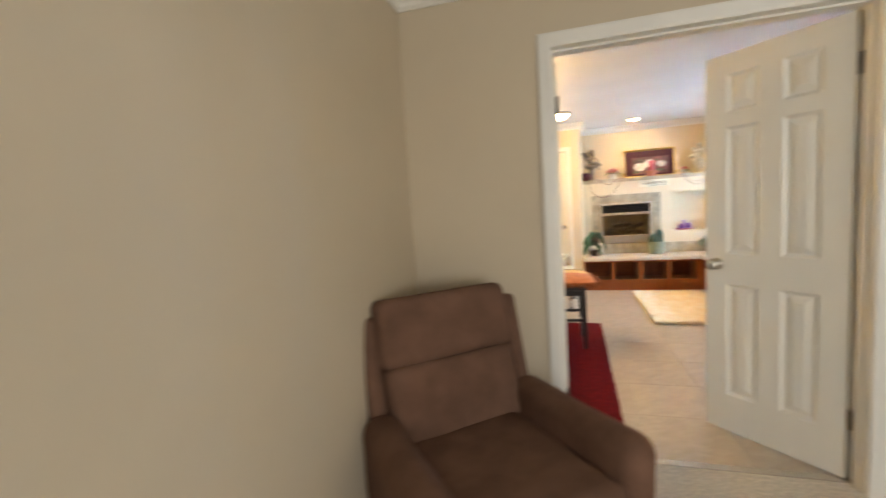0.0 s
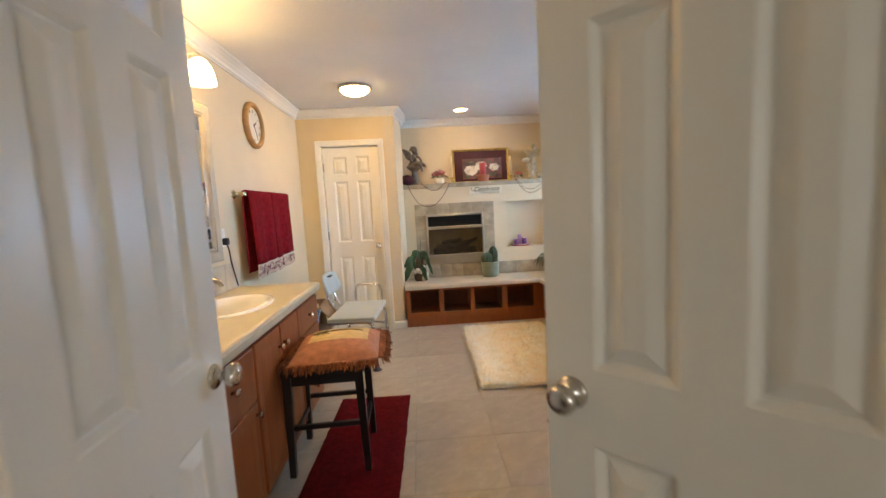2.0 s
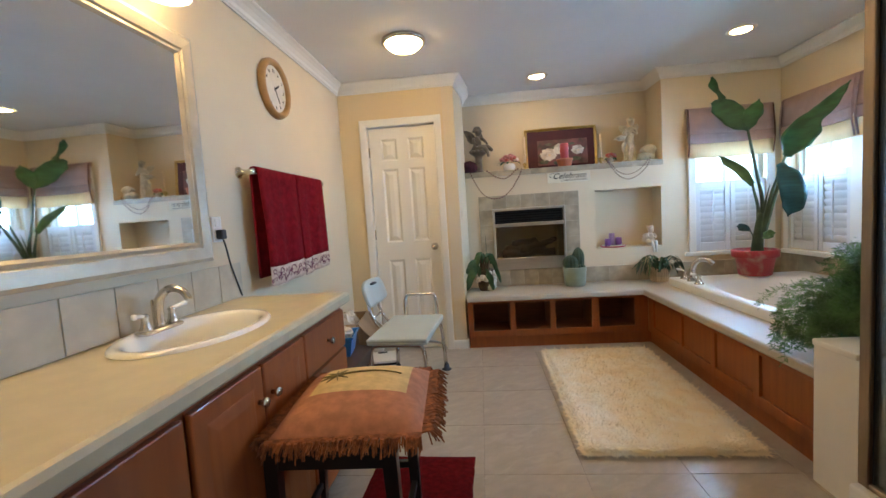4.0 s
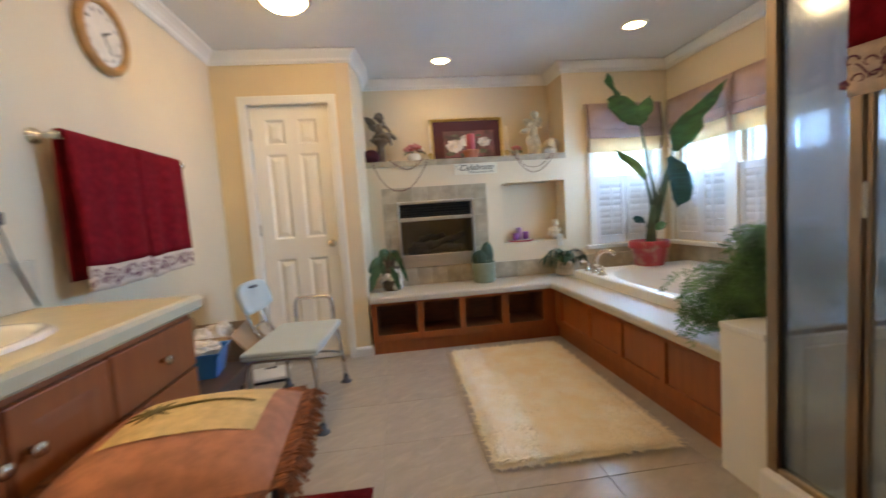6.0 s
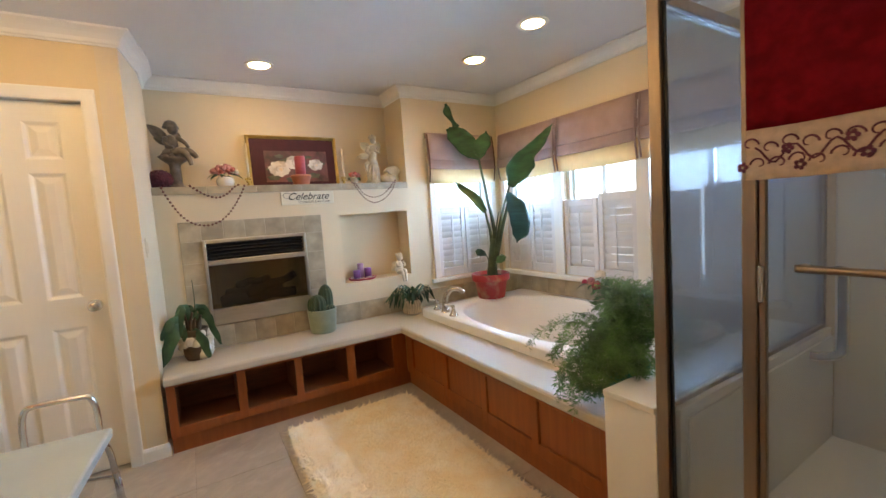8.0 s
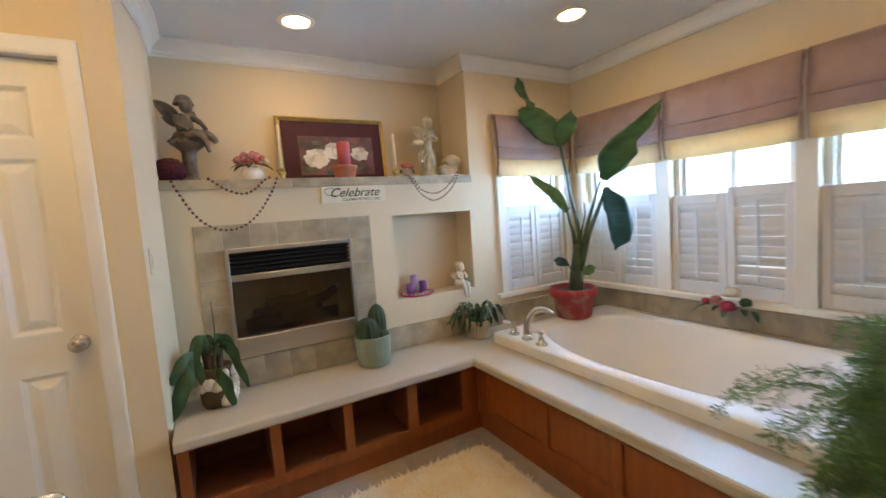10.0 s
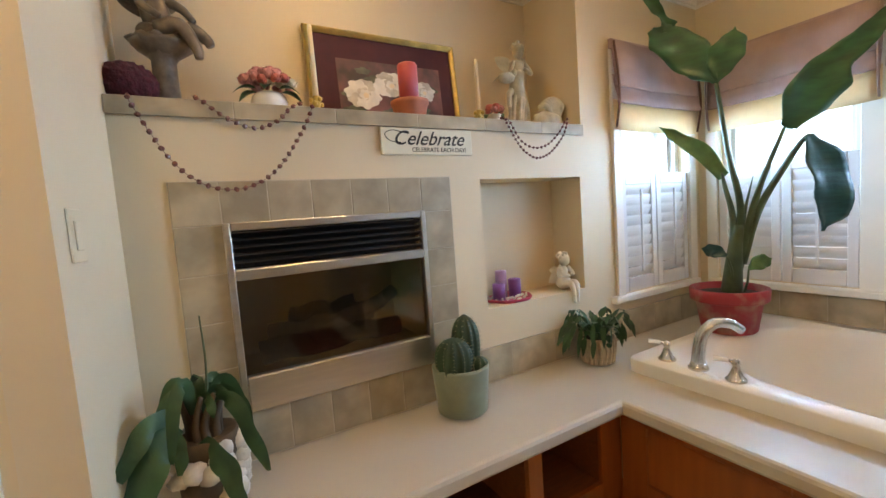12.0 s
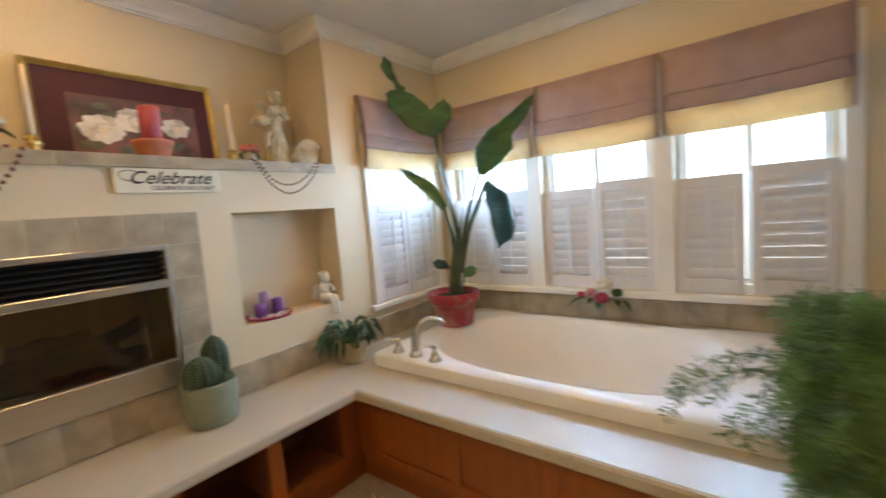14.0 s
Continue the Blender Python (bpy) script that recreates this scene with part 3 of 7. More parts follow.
for k in range(len(plan)):
    bm.faces.new((lo[k], lo[(k + 1) % len(plan)], hi[(k + 1) % len(plan)], hi[k]))
bmesh.ops.recalc_face_normals(bm, faces=bm.faces)
tagged(part("wall_closet_side", bm, "wall"), "cream side wall of the closet beside the hearth", "wall", kind="structure")
wall("wall_closet_inside", [(LX, SIDE - 0.1, 7.55, 7.65, 0, CEIL)])
# chimney breast below the shelf, with openings for the firebox and the niche
wall("wall_fireplace", [(SIDE, 0.232, BACK, ALC, 0, 1.56), (0.912, 1.20, BACK, ALC, 0, 1.56), (0.232, 0.912, BACK, ALC, 0, 0.65), (0.232, 0.912, BACK, ALC, 1.24, 1.56),
                        (0.232, 0.912, ALC - 0.03, ALC, 0.65, 1.24),
                        (1.20, 1.80, BACK, ALC, 0, 0.805), (1.20, 1.80, BACK, ALC, 1.36, 1.56), (1.20, 1.80, BACK + 0.2, ALC, 0.805, 1.36), (1.80, 1.82, BACK, ALC, 0, 1.56)],
     label="cream wall with a fireplace opening and a niche")
wall("wall_alcove", [(SIDE, 1.82, ALC, ALC + 0.12, 0, CEIL)], label="cream back wall of the display alcove")
wall("wall_north", [(1.82, 2.10, BACK, ALC + 0.12, 0, CEIL), (2.72, RX + 0.16, BACK, BACK + 0.2, 0, CEIL), (2.10, 2.72, BACK, BACK + 0.2, 0, 0.73), (2.10, 2.72, BACK, BACK + 0.2, 1.97, CEIL)],
     label="cream wall with a small window beside the alcove")
W_OPEN = [(6.44, 7.06), (5.67, 6.34), (4.90, 5.57)]
bars = [(RX, RX + 0.16, 3.3, 4.90, 0, CEIL), (RX, RX + 0.16, 5.57, 5.67, 0.73, 1.97), (RX, RX + 0.16, 6.34, 6.44, 0.73, 1.97), (RX, RX + 0.16, 7.06, BACK, 0, CEIL),
        (RX, RX + 0.16, 4.90, 7.06, 0, 0.73), (RX, RX + 0.16, 4.90, 7.06, 1.97, CEIL)]
wall("wall_east", bars, label="cream wall with three windows above the tub")
wall("wall_shower_end", [(1.40, RX, 3.34, 3.45, 0, CEIL), (1.40, 1.50, DW1, 3.34, 0, CEIL)], label="cream wall at the end of the shower")
wall("wall_bedroom_east", [(3.4, 3.5, -2.6, DW0, 0, CEIL)], "wall_bed")
wall("wall_bedroom_south", [(LX, 1.3, -2.5, -2.4, 0, CEIL), (2.7, 3.4, -2.5, -2.4, 0, CEIL), (1.3, 2.7, -2.5, -2.4, 0, 0.8), (1.3, 2.7, -2.5, -2.4, 2.0, CEIL)], "wall_bed")
tagged(block("ceiling", (LX - 0.14, RX + 0.16, DW1 - 0.12, ALC + 0.12, CEIL, CEIL + 0.1), "ceiling"), "white textured bathroom ceiling", "ceiling", kind="structure")
tagged(block("ceiling_bedroom", (LX - 0.14, 3.5, -2.6, DW1 - 0.124, CEIL, CEIL + 0.1), "ceiling"), "white bedroom ceiling", "ceiling", kind="structure")
tagged(block("floor_bedroom", (LX - 0.14, 3.5, -2.6, DW1 - 0.02, -0.1, 0.0), "carpet"), "pale beige bedroom carpet", "carpet", kind="structure")
floor = tagged(block("floor", (LX - 0.12, RX + 0.1, DW1 - 0.02, ALC + 0.1, -0.1, -0.003), "floor_grout"), "grey-beige slate look tiled bathroom floor", "floor", kind="structure")
tagged(block("threshold", (D0 - 0.02, D1 + 0.02, DW1 - 0.045, DW1 + 0.0, 0.0, 0.006), "nickel", bevel=0.002), "thin metal strip between carpet and tile", "threshold", kind="structure")

CROWN = [(0, 0), (0.072, 0), (0.072, -0.012), (0.058, -0.020), (0.040, -0.034), (0.022, -0.056), (0.018, -0.074), (0.010, -0.080), (0.010, -0.088), (0, -0.088)]
bm = extrude_path(bmesh.new(), [(a, CEIL - 0.001 + b) for a, b in CROWN],
                  [(LX, DW1), (LX, BUMP), (SIDE0, BUMP), (SIDE, BACK), (SIDE, ALC), (1.82, ALC), (1.82, BACK), (RX, BACK), (RX, 3.45)])
tagged(part("trim_crown", bm, "trim"), "white painted crown moulding", "crown moulding", kind="structure")
bm = extrude_path(bmesh.new(), [(a, CEIL - 0.001 + b) for a, b in CROWN], [(LX - 0.01, -2.4), (LX - 0.01, DW0 - 0.01), (3.4, DW0 - 0.01)])
tagged(part("trim_crown_bedroom", bm, "trim"), "white crown moulding in the bedroom", "crown moulding", kind="structure")
SKIRT = [(0, 0), (0.014, 0), (0.014, 0.062), (0.009, 0.074), (0.004, 0.080), (0, 0.080)]
for name, path in (("baseboard", [(-0.20, BUMP), (SIDE0, BUMP), (SIDE0 + 0.006, BUMP + 0.05)]), ("baseboard_west", [(LX, 5.06), (LX, BUMP), (-0.91, BUMP)]),
                   ("baseboard_bedroom", [(LX - 0.01, -2.4), (LX - 0.01, DW0 - 0.01), (D0 - 0.07, DW0 - 0.01)]), ("baseboard_bedroom_east", [(D1 + 0.08, DW0 - 0.01), (3.4, DW0 - 0.01)])):
    tagged(part(name, extrude_path(bmesh.new(), SKIRT, path), "trim"), "white painted baseboard", "baseboard", kind="structure")

# ---- doors ----
PANELS = [(1.735, 1.93), (1.00, 1.665), (0.22, 0.84)]


def six_panel(parent, w, h=2.03, t=0.035):
    """A moulded six-panel leaf, hinged at the origin and running along +x."""
    st, mid = 0.1025 * w / 0.6, 0.095 * w / 0.6
    pw = (w - 2 * st - mid) / 2
    cols = [(st, st + pw), (st + pw + mid, w - st)]
    bm = bmesh.new()
    for a, b in ((0, st), (st + pw, st + pw + mid), (w - st, w)):
        box(bm, a, b, -t / 2, t / 2, 0.012, h)
    zs = [0.012] + [v for p in reversed(PANELS) for v in p] + [h]
    for a, b in zip(zs[::2], zs[1::2]):
        for c in cols:
            box(bm, c[0], c[1], -t / 2 + 0.0001, t / 2 - 0.0001, a, b)
    leaf = part("leaf", bm, "door", parent)
    for z0, z1 in PANELS:
        for x0, x1 in cols:
            bm = bmesh.new()
            for s in (-1, 1):
                rings = []
                for inset, y in ((0.0, t / 2), (0.005, t / 2 - 0.003), (0.016, t / 2 - 0.013), (0.022, t / 2 - 0.0138), (0.052, t / 2 - 0.003), (0.056, t / 2 - 0.002)):
                    rings.append([bm.verts.new((x, s * y, z)) for x, z in ((x0 + inset, z0 + inset), (x1 - inset, z0 + inset), (x1 - inset, z1 - inset), (x0 + inset, z1 - inset))])
                for a, b in zip(rings, rings[1:]):
                    for k in range(4):
                        bm.faces.new((a[k], a[(k + 1) % 4], b[(k + 1) % 4], b[k]))
                bm.faces.new(rings[-1])
            bmesh.ops.recalc_face_normals(bm, faces=bm.faces)
            part("panel", bm, "door", leaf)
    return leaf


def knob(parent, x, z, t=0.035, both=True, material="nickel"):
    for s in ((-1, 1) if both else (-1,)):
        m = Matrix.Translation((x, s * t / 2, z)) @ Matrix.Rotation(radians(90) * s * -1, 4, "X")
        bm = lathe(bmesh.new(), [(0, 0), (0.032, 0), (0.033, 0.005), (0.028, 0.010), (0.013, 0.014), (0.012, 0.026), (0.024, 0.034), (0.030, 0.046), (0.028, 0.058), (0.018, 0.064), (0, 0.066)], 20, m)
        bmesh.ops.recalc_face_normals(bm, faces=bm.faces)
        part("door_knob", bm, material, parent, "satin nickel round knob", smooth=True)


def hinges(parent, t=0.035, side=1):
    for z in (0.29, 1.82):
        bm = bmesh.new()
        tube(bm, [(-0.006, side * (t / 2 + 0.004), z - 0.045), (-0.006, side * (t / 2 + 0.004), z + 0.045)], 0.007, segs=8)
        box(bm, -0.005, -0.0015, -t / 2 - 0.004, t / 2, z - 0.044, z + 0.044)
        box(bm, -0.020, -0.005, -side * t / 2 - 0.003, -side * t / 2 + 0.002, z - 0.044, z + 0.044)
        part("hinge", bm, "hinge", parent, "dark metal butt hinge")


d = thing("door_1", (D0 + 0.004, DW1 + 0.050, 0), 93.5, "open white six-panel door leaf beside the vanity", "door", "double doors", "structure")
six_panel(d, 0.603)
knob(d, 0.545, 0.945)
hinges(d)
d = thing("door_2", (D1 - 0.012, DW1 - 0.018, 0), 180 - 46.5, "half-open white six-panel door leaf", "door", "double doors", "structure")
six_panel(d, 0.603)
knob(d, 0.545, 0.945)
hinges(d, side=-1)
d = thing("door_3", (-0.850, BUMP + 0.055, 0), 0, "closed white six-panel closet door with a satin knob", "door", kind="structure")
six_panel(d, 0.592)
knob(d, 0.535, 0.945)
for z in (0.29, 1.08, 1.82):
    part("hinge", tube(bmesh.new(), [(-0.003, -0.022, z - 0.045), (-0.003, -0.022, z + 0.045)], 0.006), "nickel", d)


def casing(name, x0, x1, y, h, facing, depth0, depth1, width=0.062, label="white painted door casing"):
    """Frame round a door in a wall along x; facing -1 looks to -y."""
    bm = bmesh.new()
    prof = [(0, 0), (0, 0.010), (0.010, 0.014), (width - 0.008, 0.018), (width, 0.016), (width, 0)]
    corners = [(x0, 0, -1, 0), (x0, h, -1, 1), (x1, h, 1, 1), (x1, 0, 1, 0)]
    rings = [[bm.verts.new((cx + sx * a, y + facing * b, cz + sz * a)) for a, b in prof] for cx, cz, sx, sz in corners]
    for a, b in zip(rings, rings[1:]):
        for k in range(len(prof)):
            j = (k + 1) % len(prof)
            bm.faces.new((a[k], a[j], b[j], b[k]))
    bm.faces.new(rings[0])
    bm.faces.new(rings[-1])
    bmesh.ops.recalc_face_normals(bm, faces=bm.faces)
    if depth1 > depth0:
        for a, b, c, e in ((x0 - 0.019, x0, 0, h + 0.019), (x1, x1 + 0.019, 0, h + 0.019), (x0, x1, h, h + 0.019)):
            box(bm, a, b, depth0, depth1, c, e)
    return tagged(part(name, bm, "trim"), label, "door casing", kind="structure")


casing("trim_door_bedroom", D0, D1, DW0 - 0.010, 2.045, -1, DW0 - 0.009, DW1 - 0.001)
casing("trim_door_bath", D0, D1, DW1, 2.045, 1, 0, 0)
bm = bmesh.new()
for b in ((D0, D0 + 0.010, DW0 + 0.03, DW0 + 0.07, 0, 2.045), (D1 - 0.010, D1, DW0 + 0.03, DW0 + 0.07, 0, 2.045), (D0 + 0.01, D1 - 0.01, DW0 + 0.03, DW0 + 0.07, 2.035, 2.045)):
    box(bm, *b)
tagged(part("trim_door_stop", bm, "trim"), "white door stop strip", "door stop", kind="structure")
casing("trim_closet", -0.857, -0.253, BUMP, 2.035, -1, BUMP + 0.001, BUMP + 0.109)

# ---- windows, shutters and shades ----


def window_unit(name, m, w, label):
    """A window in its opening: local x runs along the wall, y points outdoors, z is true height."""
    ob = tagged(new(name), label, "window", "bathroom windows", "structure")
    ob.matrix_basis = m
    bm = bmesh.new()
    for b in ((0, 0.035, 0.05, 0.15, 0.73, 1.97), (w - 0.035, w, 0.05, 0.15, 0.73, 1.97), (0.035, w - 0.035, 0.05, 0.15, 0.73, 0.775), (0.035, w - 0.035, 0.05, 0.15, 1.93, 1.97),
              (w / 2 - 0.018, w / 2 + 0.018, 0.09, 0.13, 0.775, 1.93), (0.035, 0.060, 0.085, 0.125, 0.775, 1.93), (w - 0.060, w - 0.035, 0.085, 0.125, 0.775, 1.93)):
        box(bm, *b, 0.002)
    part("window_frame", bm, "trim", ob)
    for a, b in ((0.06, w / 2 - 0.018), (w / 2 + 0.018, w - 0.06)):
        pane = block("pane", (a, b, 0.105, 0.111, 0.775, 1.93), "glass", ob, "clear glass pane")
        pane.visible_shadow = False
    return ob


for k, (a, b) in enumerate(W_OPEN):
    window_unit("window_%d" % (k + 1), pose(RX, b, 0, 0, 0, -90), b - a, "white sliding window above the tub")
window_unit("window_4", pose(2.10, BACK, 0), 0.62, "small white window beside the alcove")

# flat casings and the sill
bm = bmesh.new()
for a, b in ((4.83, 4.90), (5.57, 5.67), (6.34, 6.44), (7.06, 7.12)):
    box(bm, RX - 0.018, RX, a, b, 0.70, 2.00, 0.003)
tagged(part("trim_windows_east", bm, "trim"), "white flat window casing", "window casing", kind="structure")
bm = bmesh.new()
for a, b in ((2.04, 2.10), (2.72, 2.79)):
    box(bm, a, b, BACK - 0.018, BACK, 0.70, 2.00, 0.003)
tagged(part("trim_window_north", bm, "trim"), "white flat window casing", "window casing", kind="structure")
tagged(block("window_sill_east", (RX - 0.055, RX + 0.06, 4.80, 7.10, 0.690, 0.726), "trim", bevel=0.005), "white painted window sill over the tub", "window sill", kind="structure")
tagged(block("window_sill_north", (2.00, RX - 0.06, BACK - 0.035, BACK + 0.06, 0.690, 0.726), "trim", bevel=0.005), "white painted window sill", "window sill", kind="structure")


def shutter(m, w, h, z0, rod_side, tilt=-74):
    """A louvred half shutter: local x along the wall, y outdoors."""
    s = tagged(new("plantation_shutter"), "white painted louvred half shutter in a window", "shutter", "window shutters")
    s.matrix_basis = m
    bm = bmesh.new()
    for b in ((0, 0.042, -0.014, 0.014, z0, z0 + h), (w - 0.042, w, -0.014, 0.014, z0, z0 + h), (0.042, w - 0.042, -0.014, 0.014, z0, z0 + 0.075), (0.042, w - 0.042, -0.014, 0.014, z0 + h - 0.06, z0 + h)):
        box(bm, *b, 0.003)
    part("shutter_frame", bm, "shutter", s)
    n = 9
    pitch = (h - 0.135) / n
    slat = None
    for k in range(n):
        here = pose(0, 0, z0 + 0.075 + pitch * (k + 0.5), tilt + 6 * math.sin(k * 2.3 + w * 40 + m.translation.y * 9) + 3 * math.sin(k * 5.1 + m.translation.y * 31), 0, 0)
        if slat is None:
            bm = bmesh.new()
            prof = [(-0.0305, 0), (-0.015, 0.0042), (0, 0.0055), (0.015, 0.0042), (0.0305, 0), (0.015, -0.0042), (0, -0.0055), (-0.015, -0.0042)]
            ends = [[bm.verts.new((x, a, b)) for a, b in prof] for x in (0.043, w - 0.043)]
            for i in range(8):
                bm.faces.new((ends[0][i], ends[0][(i + 1) % 8], ends[1][(i + 1) % 8], ends[1][i]))
            bm.faces.new(ends[0][::-1])
            bm.faces.new(ends[1])
            slat = part("louvre", bm, "shutter", s)
            slat.matrix_basis = here
        else:
            twin("louvre", slat, s, here)
    block("tilt_rod", (w * 0.5 - 0.006, w * 0.5 + 0.006, -0.032, -0.022, z0 + 0.10, z0 + h - 0.09), "shutter", s)
    return s


for k, (a, b) in enumerate(W_OPEN):
    w = (b - a) / 2 - 0.006
    for j in range(2):
        top = 0.655 if (j == 1) else 0.625
        shutter(pose(RX + 0.012, b - 0.004 - j * (w + 0.005), 0, 0, 0, -90 + (3.0 if (k == 2 and j == 1) else 0)), w - 0.002 - (0.020 if (k == 2 and j == 0) else 0), top, 0.732, j)
for j in range(2):
    shutter(pose(2.104 + j * 0.308, BACK + 0.012, 0), 0.302, 0.64, 0.732, j)


def roman_shade(m, w, label, braid="shade"):
    """A folded cloth shade: local x along the wall, -y into the room."""
    s = tagged(new("roman_shade"), label, "window shade", "roman shades")
    s.matrix_basis = m
    n = 14

    def cloth(name, zs, mat_name, thick):
        bm = bmesh.new()
        rows = []
        for z, out in zs:
            rows.append([(w * i / n, -out - 0.004 * math.sin(i * 1.3 + z * 9), z - 0.008 * math.sin(math.pi * i / n)) for i in range(n + 1)])
        sheet(bm, rows, thick)
        return part(name, bm, mat_name, s, smooth=True)

    cloth("upper_fold", [(2.03, 0.020), (1.95, 0.026), (1.87, 0.034), (1.812, 0.042), (1.805, 0.036)], "shade", 0.006)
    cloth("middle_fold", [(1.86, 0.022), (1.81, 0.030), (1.765, 0.040), (1.728, 0.048), (1.720, 0.042)], "shade", 0.006)
    # The flap's glow from the window behind is partly in its colour.
    cloth("lower_flap", [(1.74, 0.018), (1.66, 0.020), (1.590, 0.022)], "shade_backlit", 0.002)
    block("headrail", (0, w, -0.020, -0.001, 1.99, 2.035), "shade", s)
    for x in (0.008, w - 0.008):
        bm = tube(bmesh.new(), arc([(x, -0.03, 2.02), (x, -0.05, 1.85), (x, -0.052, 1.73), (x, -0.03, 1.60)], 4), 0.006, segs=6)
        part("edge_braid", bm, braid, s, smooth=True)
    return s


for a, b in ((6.365, 7.09), (5.625, 6.350), (4.86, 5.610)):
    roman_shade(pose(RX - 0.019, b, 0, 0, 0, -90), b - a, "mauve linen roman shade drawn up over a window")
roman_shade(pose(2.02, BACK - 0.019, 0), 0.74, "mauve linen roman shade with a brown braided edge", "shade_trim")

# ---- outdoors ----
tagged(block("backdrop", (8.0, 8.1, -4, 18, -0.1, 7), "bright_sky"), "bright hazy daylight beyond the windows", "backdrop", kind="structure")
tagged(block("backdrop_north", (-6, 7.9, 13.0, 13.1, -0.1, 7), "bright_sky"), "bright hazy daylight beyond the window", "backdrop", kind="structure")
tagged(block("ground", (-300, 300, -300, 300, -0.5, -0.12), "grass"), "lawn around the house", "ground", kind="structure")

# ---- fireplace wall ----
def tile_row(parent, cells, material="wall_tile"):
    """Separate tiles; cells hold (x0, x1, y0, y1, z0, z1) with the thin axis already set."""
    for c in cells:
        block("tile", c, material, parent, bevel=0.0015)


surround = thing("fireplace_surround", (0.1, BACK, 0.488), 0, "taupe ceramic tile surround of the fireplace", "tile surround", kind="structure")
block("grout_bed", (0, 0.946, -0.0088, 0.002, 0.0, 0.162), "grout", surround)
block("grout_bed", (0, 0.130, -0.0088, 0.002, 0.162, 0.885), "grout", surround)
block("grout_bed", (0.812, 0.946, -0.0088, 0.002, 0.162, 0.885), "grout", surround)
block("grout_bed", (0.130, 0.812, -0.0088, 0.002, 0.752, 0.885), "grout", surround)
G = 0.0012
cells = []
for z0, z1 in ((0.0, 0.162), (0.162, 0.31), (0.31, 0.457), (0.457, 0.604), (0.604, 0.752), (0.752, 0.885)):
    cells += [(G, 0.1285, -0.010, -0.005, z0 + G, z1 - G), (0.8135, 0.946 - G, -0.010, -0.005, z0 + G, z1 - G)]
for i in range(5):
    a, b = 0.130 + i * 0.1364, 0.130 + (i + 1) * 0.1364
    cells += [(a + G, b - G, -0.010, -0.005, 0.752 + G, 0.885 - G), (a + G, b - G, -0.010, -0.005, G, 0.162 - G)]
tile_row(surround, cells)

splash = thing("tile_splash", (1.048, BACK, 0.488), 0, "taupe ceramic tile splash above the counter and tub", "tile splash", kind="structure")
block("grout_bed", (0, RX - 1.048, -0.0098, 0.001, 0, 0.150), "grout", splash)
tile_row(splash, [(a + G, min(a + 0.26, RX - 1.050) - G, -0.011, -0.005, G, 0.150) for a in (i * 0.26 for i in range(7))])
block("grout_bed", (RX - 1.048 - 0.0108, RX - 1.048, -2.25, -0.012, 0, 0.200), "grout", splash)
tile_row(splash, [(RX - 1.048 - 0.012, RX - 1.048 - 0.005, -0.014 - (i + 1) * 0.2 + G, -0.014 - i * 0.2 - G, G, 0.200) for i in range(11)])

insert = thing("fireplace_insert", (0.228, BACK, 0.650), 0, "brushed steel fireplace insert with louvres and smoked glass", "fireplace")
bm = bmesh.new()
for b in ((0, 0.020, -0.030, 0.0, 0, 0.595), (0.667, 0.687, -0.030, 0.0, 0, 0.595), (0.020, 0.667, -0.030, 0.0, 0.570, 0.595)):
    box(bm, *b, 0.003)
part("insert_frame", bm, "steel", insert)
block("lower_panel", (0.020, 0.667, -0.036, 0.004, 0.0, 0.112), "steel", insert, bevel=0.004)
block("middle_bar", (0.020, 0.667, -0.032, 0.0, 0.416, 0.450), "steel", insert, bevel=0.004)
block("louvre_back", (0.020, 0.667, 0.02, 0.03, 0.45, 0.57), "black", insert)
for i in range(5):
    o = block("louvre", (0.021, 0.666, -0.016, 0.012, -0.002, 0.002), "black", insert)
    o.matrix_basis = pose(0, -0.008, 0.463 + i * 0.0235, -28, 0, 0)
block("glass_door", (0.020, 0.667, -0.012, -0.006, 0.112, 0.416), "fire_glass", insert, "smoked glass front")
bm = bmesh.new()
for b in ((0.020, 0.667, 0.30, 0.31, 0.0, 0.57), (0.020, 0.024, 0.0, 0.30, 0.0, 0.57), (0.663, 0.667, 0.0, 0.30, 0.0, 0.57), (0.024, 0.663, 0.0, 0.30, 0.085, 0.095), (0.024, 0.663, 0.03, 0.30, 0.44, 0.445)):
    box(bm, *b)
part("firebox", bm, "firebox", insert, "firebox lining in the beige of the room's reflection")
for i, (p, q, r) in enumerate((((0.08, 0.14, 0.13), (0.60, 0.11, 0.15), 0.045), ((0.12, 0.20, 0.17), (0.52, 0.22, 0.19), 0.042), ((0.26, 0.09, 0.17), (0.62, 0.20, 0.26), 0.036), ((0.20, 0.20, 0.24), (0.42, 0.10, 0.27), 0.030))):
    pts = [Vector(p).lerp(Vector(q), k / 6) + Vector((0, 0, 0.010 * math.sin(k * 2 + i))) for k in range(7)]
    part("log", tube(bmesh.new(), pts, r, r * 0.8, 9), "log", insert, "charred ceramic log", smooth=True)

shelf = tagged(new("display_shelf"), "taupe tile topped display shelf in the alcove", "shelf", kind="structure")
block("shelf_bed", (SIDE + 0.001, 1.819, BACK - 0.0168, ALC - 0.001, 1.561, 1.6075), "grout", shelf)
for i in range(6):
    a = SIDE + 0.002 + i * 0.313
    b = min(a + 0.311, 1.818)
    block("tile", (a, b, BACK - 0.018, BACK - 0.010, 1.558, 1.609), "wall_tile", shelf, bevel=0.0015)
    block("tile", (a, b, BACK - 0.009, ALC - 0.002, 1.602, 1.609), "wall_tile", shelf, bevel=0.0015)

# ---- hearth bench, tub deck and tub ----
FX, FY = 1.505, 6.765      # faces of the wood fronts


